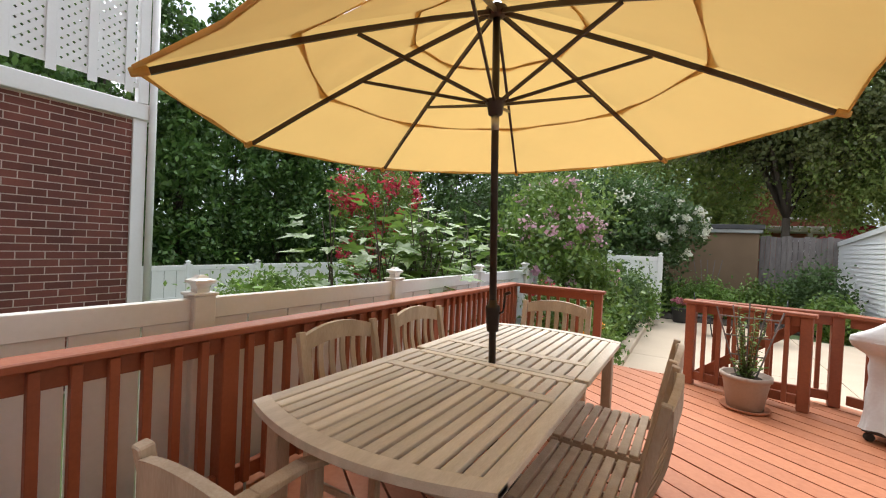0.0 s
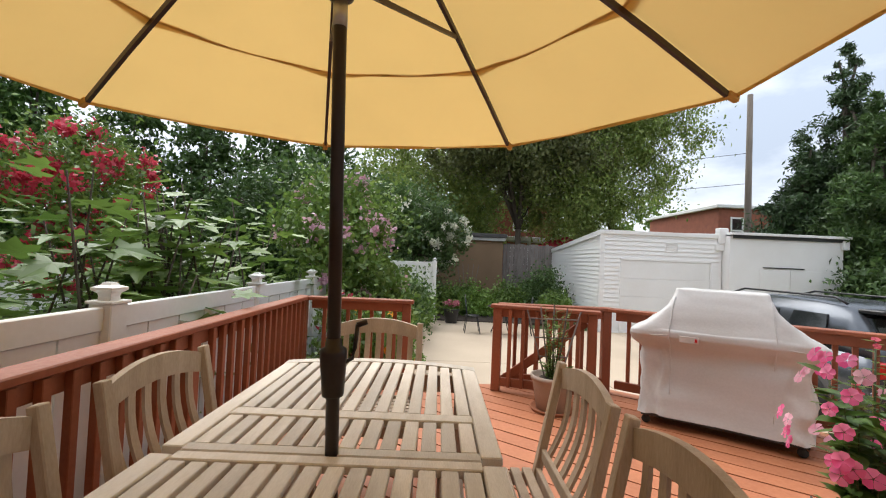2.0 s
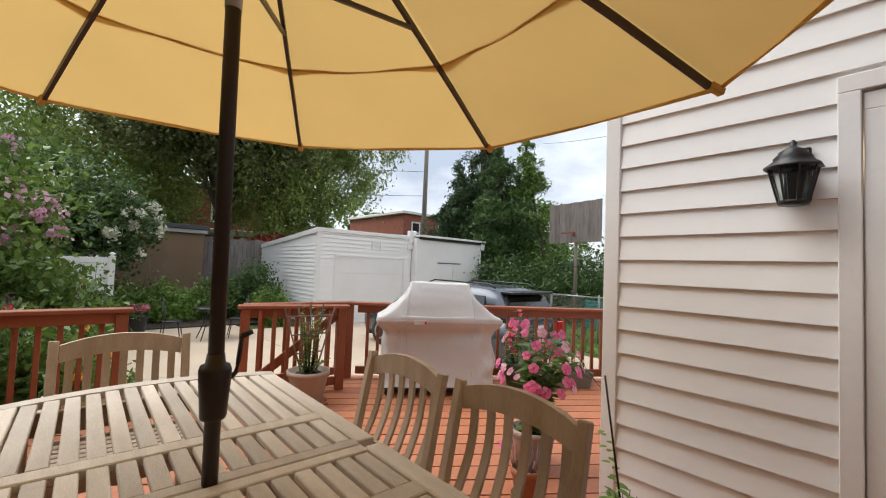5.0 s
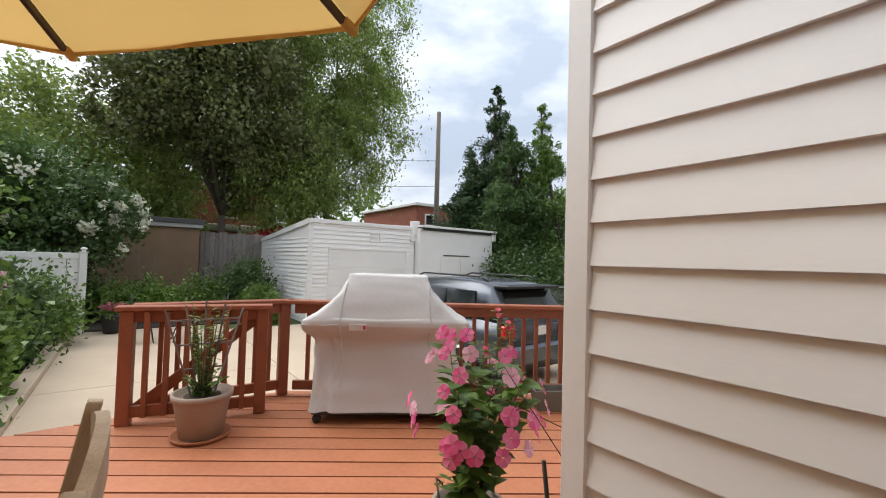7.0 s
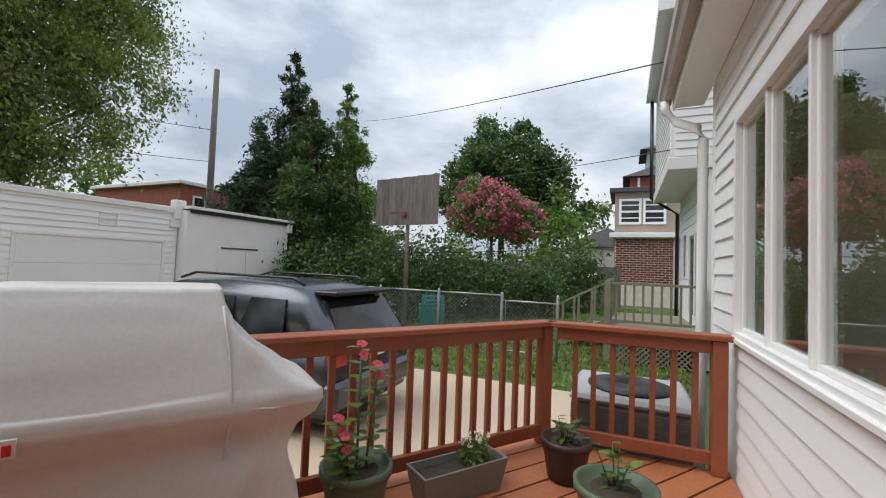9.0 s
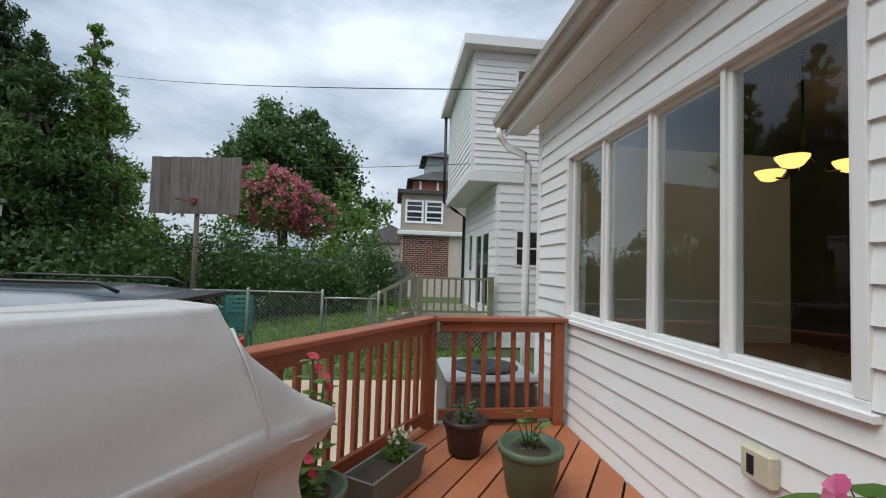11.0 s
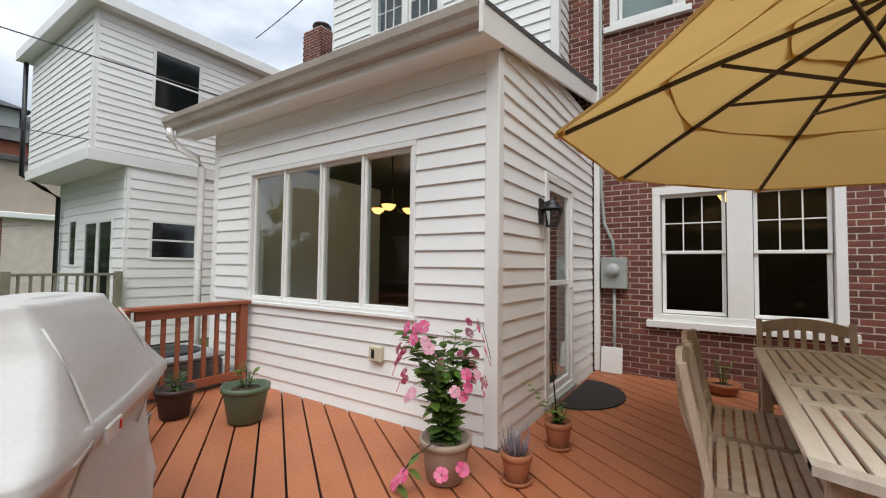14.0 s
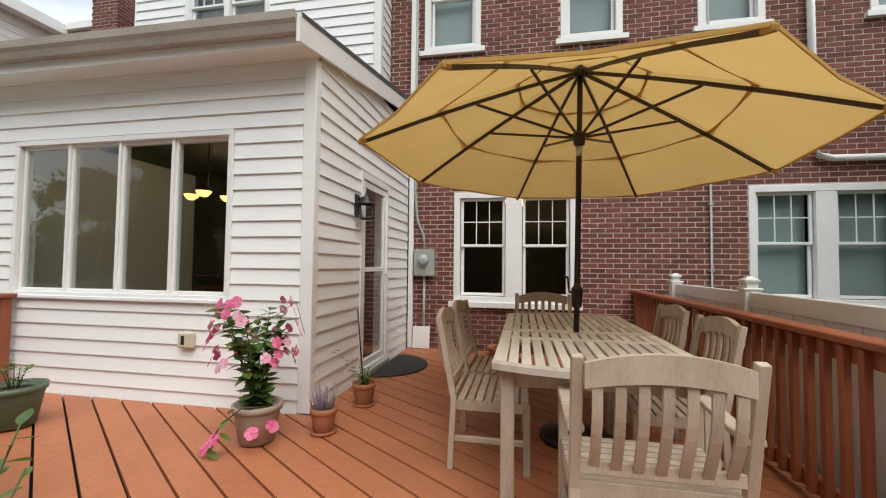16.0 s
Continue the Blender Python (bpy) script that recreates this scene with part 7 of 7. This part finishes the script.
tube(bm, [(0.0, 0.0, 0.8), (0.3, -0.35, 0.62), (0.7, -0.62, 0.60), (1.0, -0.62, 0.50)], 0.0025, 4)
tube(bm, [(0.0, 0.0, 0.8), (-0.1, -0.3, 0.95), (-0.04, -0.55, 0.66)], 0.0025, 4)
part("tendril", bm, M_BARK, mv)

lv = pot("lavender_plant", "grey lavender in a small terracotta pot and saucer", (-0.30, 3.30, 0), 0.098, 0.19, M_TERRA, M_TERRA, category="plant")
bm = bmesh.new()
g2 = random.Random(4)
for i in range(60):
    a, r = g2.uniform(0, 6.28), g2.uniform(0, 0.08)
    tube(bm, [(r * math.cos(a), r * math.sin(a), 0.15), (1.5 * r * math.cos(a), 1.5 * r * math.sin(a), 0.15 + g2.uniform(0.08, 0.20))], 0.0045, 4, 0.002)
part("sprig", bm, L_LAV, lv)
hb = pot("potted_vine", "yellow-green vine on a tilted stake in a terracotta pot", (-0.36, 2.66, 0), 0.102, 0.20, M_TERRA, M_TERRA, category="plant")
bm = bmesh.new()
tube(bm, [(0, 0, 0.1), (0.02, 0.13, 0.86)], 0.006, 6)
part("stake", bm, M_BRONZE, hb)
leafy_plant(hb, 0.17, 0.16, 0.10, 36, 0.07, L_BRIGHT, 15, 6)
leaf_mesh("vine_leaves", hb, [(Vector((0.012 * k, 0.012 + 0.0135 * k, 0.2 + 0.021 * k)), Vector((math.cos(k * 2.3), math.sin(k * 2.3), 0.1)), Vector((0, 0, 1)), 0.05) for k in range(16)], L_BRIGHT, 0.7)

gp1 = pot("pepper_plant", "young leafy plant in a sage green plastic pot", (2.02, 3.70, 0), 0.195, 0.31, M_GREENPOT, category="plant")
leafy_plant(gp1, 0.27, 0.24, 0.12, 40, 0.075, L_GREEN, 21, 5)
dp = pot("potted_plant", "small leafy plant in a dark brown pot", (2.60, 4.0, 0), 0.16, 0.26, M_DARKPOT, category="plant")
leafy_plant(dp, 0.22, 0.20, 0.11, 50, 0.065, L_DARK, 22, 6)
tp = pot("vinca_plant", "tall leafy plant with coral flowers in a green pot", (1.62, 4.92, 0), 0.185, 0.30, M_GREENPOT, category="plant")
for k, (bx, by, hh) in enumerate(((0.0, 0.0, 0.62), (0.10, -0.04, 0.50), (-0.10, 0.05, 0.26), (-0.14, -0.02, 0.2))):
    bm = bmesh.new()
    tube(bm, [(bx * 0.5, by * 0.5, 0.25), (bx, by, 0.27 + hh)], 0.007, 5)
    part("stem", bm, M_GREENPOT, tp)
    leaf_mesh("leaves", tp, [(Vector((bx, by, 0.27 + hh * j / 22)), Vector((math.cos(j * 2.4 + k), math.sin(j * 2.4 + k), 0.25)), Vector((0, 0, 1)), 0.085) for j in range(23)], L_GREEN, 0.55)
    flower("flower", tp, Vector((bx, by, 0.29 + hh)), Vector((-0.3, -0.4, 1)), 0.03, L_RED, g1)
    flower("flower", tp, Vector((bx - 0.02, by - 0.03, 0.24 + hh)), Vector((-0.6, -0.6, 0.5)), 0.025, L_RED, g1)
pl = thing("window_box_planter", "grey-green plastic planter trough with white flowers", "planter", at=(2.12, 4.55, 0), rz=-34)
bm = bmesh.new()
vs = [bm.verts.new(p) for p in ((-0.25, -0.085, 0.005), (0.25, -0.085, 0.005), (0.25, 0.085, 0.005), (-0.25, 0.085, 0.005), (-0.29, -0.11, 0.19), (0.29, -0.11, 0.19), (0.29, 0.11, 0.19), (-0.29, 0.11, 0.19), (-0.275, -0.095, 0.19), (0.275, -0.095, 0.19), (0.275, 0.095, 0.19), (-0.275, 0.095, 0.19), (-0.265, -0.088, 0.15), (0.265, -0.088, 0.15), (0.265, 0.088, 0.15), (-0.265, 0.088, 0.15))]
for f in ((3, 2, 1, 0), (0, 1, 5, 4), (1, 2, 6, 5), (2, 3, 7, 6), (3, 0, 4, 7), (4, 5, 9, 8), (5, 6, 10, 9), (6, 7, 11, 10), (7, 4, 8, 11), (8, 9, 13, 12), (9, 10, 14, 13), (10, 11, 15, 14), (11, 8, 12, 15)):
    bm.faces.new([vs[i] for i in f])
part("trough", bm, M_GREYPOT, pl)
part("soil", boxbm((-0.262, -0.085, 0.12), (0.262, 0.085, 0.152)), M_SOIL, pl)
foliage("leaves", [((0.12, 0, 0.20), (0.12, 0.07, 0.07))], 320, 0.045, 0.018, L_GREEN, 301, pl, clumps=30)
foliage("blossom", [((0.12, 0, 0.30), (0.11, 0.06, 0.05))], 90, 0.022, 0.018, L_WHITE, 302, pl, clumps=14, clump=0.1)

gt = pot("potted_climber", "climber on a wooden fan trellis in a taupe pot", (-0.69, 5.68, 0), 0.205, 0.33, M_BEIGEPOT, M_TERRA, category="plant")
tr = part("trellis", beam_bm((0, 0, 0.25), (0, 0.02, 1.0), 0.012, 0.012), M_OLDWOOD, gt, "weathered wooden fan trellis")
for k in (-2, -1, 1, 2):
    part("slat", beam_bm((0.03 * k, 0, 0.25), (0.13 * k, 0.02, 1.0 - 0.03 * abs(k)), 0.012, 0.012), M_OLDWOOD, tr)
for z, w in ((0.5, 0.13), (0.68, 0.18), (0.86, 0.23)):
    part("slat", beam_bm((-w, 0.012, z), (w, 0.012, z), 0.012, 0.012), M_OLDWOOD, tr)
leafy_plant(gt, 0.29, 0.72, 0.20, 260, 0.052, L_GREEN, 25, 9, 0.55)
leafy_plant(gt, 0.29, 0.20, 0.20, 90, 0.06, L_GREEN, 27, 7, 0.55)
leafy_plant(gt, 0.29, 0.70, 0.24, 60, 0.04, L_GREEN, 26, 5, 0.5)
p1 = pot("potted_herb", "bright green herb in a dark pot by the railing", (-3.02, 5.92, 0), 0.14, 0.24, M_DARKPOT, category="plant")
leafy_plant(p1, 0.2, 0.18, 0.13, 70, 0.06, L_BRIGHT, 31, 7)
p2 = pot("potted_herb", "leafy herb in a terracotta pot by the railing", (-2.98, 5.35, 0), 0.15, 0.24, M_TERRA, category="plant")
leafy_plant(p2, 0.2, 0.2, 0.15, 80, 0.07, L_BRIGHT, 32, 7)
p3 = pot("potted_herb", "low plant in a terracotta bowl against the brick wall", (-1.42, 0.32, 0), 0.17, 0.13, M_TERRA, category="plant")
leafy_plant(p3, 0.1, 0.28, 0.12, 40, 0.06, L_GREEN, 33, 5)
rp = pot("geranium_pot", "pink geranium in a black pot on the drive", (-1.40, 14.0, GZ), 0.24, 0.42, M_BLACK, category="plant")
foliage("leaves", [((0, 0, 0.47), (0.26, 0.26, 0.12))], 500, 0.08, 0.06, L_GREEN, 41, rp, clumps=24)
foliage("blossom", [((0, 0, 0.58), (0.24, 0.24, 0.10))], 420, 0.05, 0.045, L_ROSE, 42, rp, clumps=30, clump=0.12)
bt = thing("bistro_table", "small black wrought-iron table on the drive", "table", at=(-0.15, 12.4, GZ))
part("tabletop", lathe(bmesh.new(), [(0.36, 0.70), (0.37, 0.71), (0.36, 0.725)], 24), M_BLACK, bt)
for k in range(4):
    a = radians(45 + 90 * k)
    bm = bmesh.new()
    tube(bm, [(0.2 * math.cos(a), 0.2 * math.sin(a), 0.70), (0.16 * math.cos(a), 0.16 * math.sin(a), 0.4), (0.33 * math.cos(a), 0.33 * math.sin(a), 0.0)], 0.012, 6)
    part("leg", bm, M_BLACK, bt)
for bx, rz_ in ((-0.75, 90), (0.6, -100)):
    c_ = thing("bistro_chair", "black wrought-iron garden chair on the drive", "chair", "bistro chairs", at=(-0.15 + bx, 12.5, GZ), rz=rz_)
    part("seat", lathe(bmesh.new(), [(0.19, 0.43), (0.2, 0.44), (0.19, 0.45)], 18), M_BLACK, c_)
    for sx in (-1, 1):
        bm = bmesh.new()
        tube(bm, [(sx * 0.2, 0.2, 0), (sx * 0.16, 0.14, 0.44), (sx * 0.17, 0.2, 0.9)], 0.011, 6)
        part("rear_leg", bm, M_BLACK, c_)
        bm = bmesh.new()
        tube(bm, [(sx * 0.2, -0.2, 0), (sx * 0.15, -0.13, 0.43)], 0.011, 6)
        part("front_leg", bm, M_BLACK, c_)
    bm = bmesh.new()
    tube(bm, [(0.17 * math.cos(t), 0.2, 0.86 + 0.12 * math.sin(t)) for t in [math.pi * i / 10 for i in range(11)]], 0.01, 6)
    part("back_hoop", bm, M_BLACK, c_)
gs = thing("garden_trellis", "small pale wooden fan trellis in the bed", "trellis", at=(-0.75, 16.9, GZ))
for k in range(-2, 3):
    bm = bmesh.new()
    beam(bm, (0.04 * k, 0, 0), (0.2 * k, 0, 1.75), 0.02, 0.02)
    part("lath", bm, M_OLDWOOD, gs)

# ---------- wall fittings ----------
ln = thing("wall_lantern", "black metal carriage wall lantern with clear glass", "wall lamp", at=(-0.005, 2.066, 1.73))
ln.scale = (0.87, 0.87, 0.87)
part("back_plate", boxbm((-0.02, -0.055, 0.02), (0.005, 0.055, 0.30), 0.006), M_BLACK, ln)
part("roof", lathe(bmesh.new(), [(0.125, 0.175), (0.12, 0.185), (0.08, 0.215), (0.085, 0.225), (0.06, 0.25), (0.062, 0.258), (0.025, 0.28), (0.012, 0.29), (0.018, 0.305), (0.004, 0.32)], 8, pose(-0.125, 0, 0, 0, 0, 22.5)), M_BLACK, ln)
part("bottom", lathe(bmesh.new(), [(0.06, -0.012), (0.066, 0.0), (0.066, 0.01)], 8, pose(-0.125, 0, 0, 0, 0, 22.5)), M_BLACK, ln)
gl_ = part("glass", lathe(bmesh.new(), [(0.058, 0.008), (0.098, 0.175)], 8, pose(-0.125, 0, 0, 0, 0, 22.5)), M_GLASS, ln)
for k in range(8):
    a = radians(22.5 + 45 * k)
    bm = bmesh.new()
    beam(bm, (-0.125 + 0.062 * math.cos(a), 0.062 * math.sin(a), 0.0), (-0.125 + 0.104 * math.cos(a), 0.104 * math.sin(a), 0.18), 0.008, 0.008)
    part("bar", bm, M_BLACK, ln)
part("arm", boxbm((-0.125, -0.012, 0.24), (-0.01, 0.012, 0.265)), M_BLACK, ln)

mb = thing("electric_meter", "grey electric meter box with a round glass dial", "meter box", at=(-0.27, 0.0, 1.085))
part("box", boxbm((-0.16, 0.008, 0.0), (0.15, 0.13, 0.40), 0.008), M_GREY, mb)
part("dial", lathe(bmesh.new(), [(0.085, 0.0), (0.085, 0.03), (0.075, 0.07), (0.03, 0.085)], 20, pose(-0.0, 0.13, 0.24, -90, 0, 0)), M_ACTOP, mb)
bm = bmesh.new()
tube(bm, [(0.0, 0.05, 0.40), (0.02, 0.05, 0.62), (0.12, 0.05, 0.85), (0.16, 0.05, 1.3), (0.16, 0.05, 5.8)], 0.022, 8)
tube(bm, [(0.0, 0.05, 0.0), (0.0, 0.05, -1.15)], 0.02, 8)
part("conduit", bm, M_GREY, mb)
dsp = thing("downspout", "white square downspout beside the brick wall", "downspout", at=(-0.06, 0.065, 0))
part("pipe", boxbm((-0.035, -0.03, 0.005), (0.035, 0.03, 7.3), 0.006), M_TRIM, dsp)
dsp2 = thing("downspout", "white drainpipe elbow on the adjoining brick wall", "downspout", at=(-5.45, 0.065, 0))
bm = bmesh.new()
tube(bm, [(0, 0, 7.3), (0, 0, 2.85), (-0.05, 0, 2.72), (-0.2, 0, 2.68), (-3.0, 0, 2.66)], 0.045, 8)
part("pipe", bm, M_TRIM, dsp2)
cd = thing("wall_conduit", "thin grey conduit running down the brick wall", "conduit", at=(-4.24, 0.03, 0))
bm = bmesh.new()
tube(bm, [(0, 0, 7.3), (0, 0, 1.0), (-0.03, 0.02, 0.95)], 0.016, 7)
part("pipe", bm, M_GREY, cd)
for z in (1.2, 2.1, 3.0):
    part("clamp", boxbm((-0.03, -0.022, z), (0.03, 0.02, z + 0.03)), M_GREY, cd)
pv = thing("paving_slab", "pale square slab leaning on the brick wall", "slab", at=(-0.24, 0.11, 0.0))
part("slab", boxbm((-0.13, -0.02, 0.003), (0.13, 0.02, 0.33), 0.004, pose(0, 0, 0, 8, 0, 0)), M_TRIM, pv)
ou = thing("outlet_box", "cream weatherproof outlet box on the siding", "outlet", at=(1.165, 2.978, 0.495))
part("cover", boxbm((-0.075, 0.002, 0), (0.075, 0.055, 0.14), 0.012), M_CREAM, ou)
part("socket", boxbm((0.0, 0.055, 0.03), (0.035, 0.058, 0.11), 0.001), M_BLACK, ou)
mt = thing("door_mat", "black half-round rubber door mat", "door mat", at=(-0.07, 1.22, 0))
N = 24
part("mat", slab_bm([(0, -0.58)] + [(-0.52 * math.cos(a), 0.58 * math.sin(a)) for a in [-math.pi / 2 + math.pi * i / N for i in range(N + 1)]][1:-1][::1] + [(0, 0.58)], 0.002, 0.016), M_RUBBER, mt)
vt = thing("roof_vent", "white gooseneck vent pipe on the extension roof", "vent", at=(2.1, 0.95, 3.6))
bm = bmesh.new()
tube(bm, [(0, 0, 0), (0, 0, 0.45), (-0.03, 0.05, 0.58), (-0.1, 0.15, 0.6), (-0.16, 0.24, 0.5)], 0.09, 12)
part("pipe", bm, M_TRIM, vt)
wv_ = thing("wall_vent", "white louvred vent near the eaves", "vent", at=(0, 0, 0))
part("frame", frame_bm(PXm(EX), 0.68, 1.02, 2.78, 3.06, 0.03, 0.0, 0.05), M_TRIM, wv_)
for i in range(7):
    part("slat", pbox(PXm(EX), 0.71, 0.99, 0.01, 0.04, 2.815 + i * 0.032, 2.83 + i * 0.032, 0), M_TRIM, wv_)

# pendant lamp and table seen through the kitchen window
pd = thing("pendant_lamp", "brass pendant lamp with three glowing glass bowls", "lamp", at=(1.56, 2.36, 1.72))
bm = bmesh.new()
tube(bm, [(0, 0, 0.85), (0, 0, 0.3)], 0.008, 6)
for k in range(3):
    a = 2.1 * k
    tube(bm, [(0, 0, 0.35), (0.1 * math.cos(a), 0.1 * math.sin(a), 0.2), (0.2 * math.cos(a), 0.2 * math.sin(a), 0.22)], 0.008, 6)
part("stem", bm, M_BRONZE, pd)
for k in range(3):
    a = 2.1 * k
    part("bowl", lathe(bmesh.new(), [(0.02, 0.2), (0.045, 0.21), (0.07, 0.245), (0.075, 0.26), (0.068, 0.26)], 16, pose(0.2 * math.cos(a), 0.2 * math.sin(a), 0)), M_WARM, pd)
# fill light added deep in the room, away from the pendant bowls
pl_ = bpy.data.lights.new("kitchen_fill_light", "POINT")
pl_.energy, pl_.color, pl_.shadow_soft_size = 10, (1.0, 0.70, 0.38), 0.03
lo_ = new("kitchen_fill_light", pl_)
lo_.location = (1.9, 1.2, 2.35)
kt = thing("kitchen_table", "dark wooden table inside the kitchen", "table", at=(2.2, 1.5, 0.03))
part("tabletop", boxbm((-0.6, -0.45, 0.72), (0.6, 0.45, 0.76), 0.01), M_ROOMFLOOR, kt)
for sx in (-0.5, 0.5):
    for sy in (-0.36, 0.36):
        part("leg", boxbm((sx - 0.03, sy - 0.03, 0), (sx + 0.03, sy + 0.03, 0.72)), M_ROOMFLOOR, kt)
dl = thing("ceiling_lamp", "warm glowing ceiling bowl in the dining room", "lamp", at=(-1.6, -1.4, 2.3))
part("bowl", lathe(bmesh.new(), [(0.03, 0.0), (0.15, 0.05), (0.2, 0.14), (0.19, 0.14)], 16), M_WARM, dl)
part("stem", lathe(bmesh.new(), [(0.01, 0.1), (0.01, 0.5)], 6), M_BRONZE, dl)
dl2 = bpy.data.lights.new("ceiling_bulb", "POINT")
dl2.energy, dl2.color, dl2.shadow_soft_size = 8, (1.0, 0.78, 0.45), 0.15
lo2 = new("ceiling_bulb", dl2)
lo2.location = (-1.6, -1.4, 2.6)

# ---------- bricks of the house wall ----------
brickwork(wall_house, PY(0.0), -8.5, 0.34, -0.05, 7.35, [(h[0] - 0.005, h[1] + 0.005, h[2] - 0.05, h[3] + 0.005) for h in HOLES], (-2.7, 0.0, -0.06, 1.6), M_BRICK, M_BRICKS)
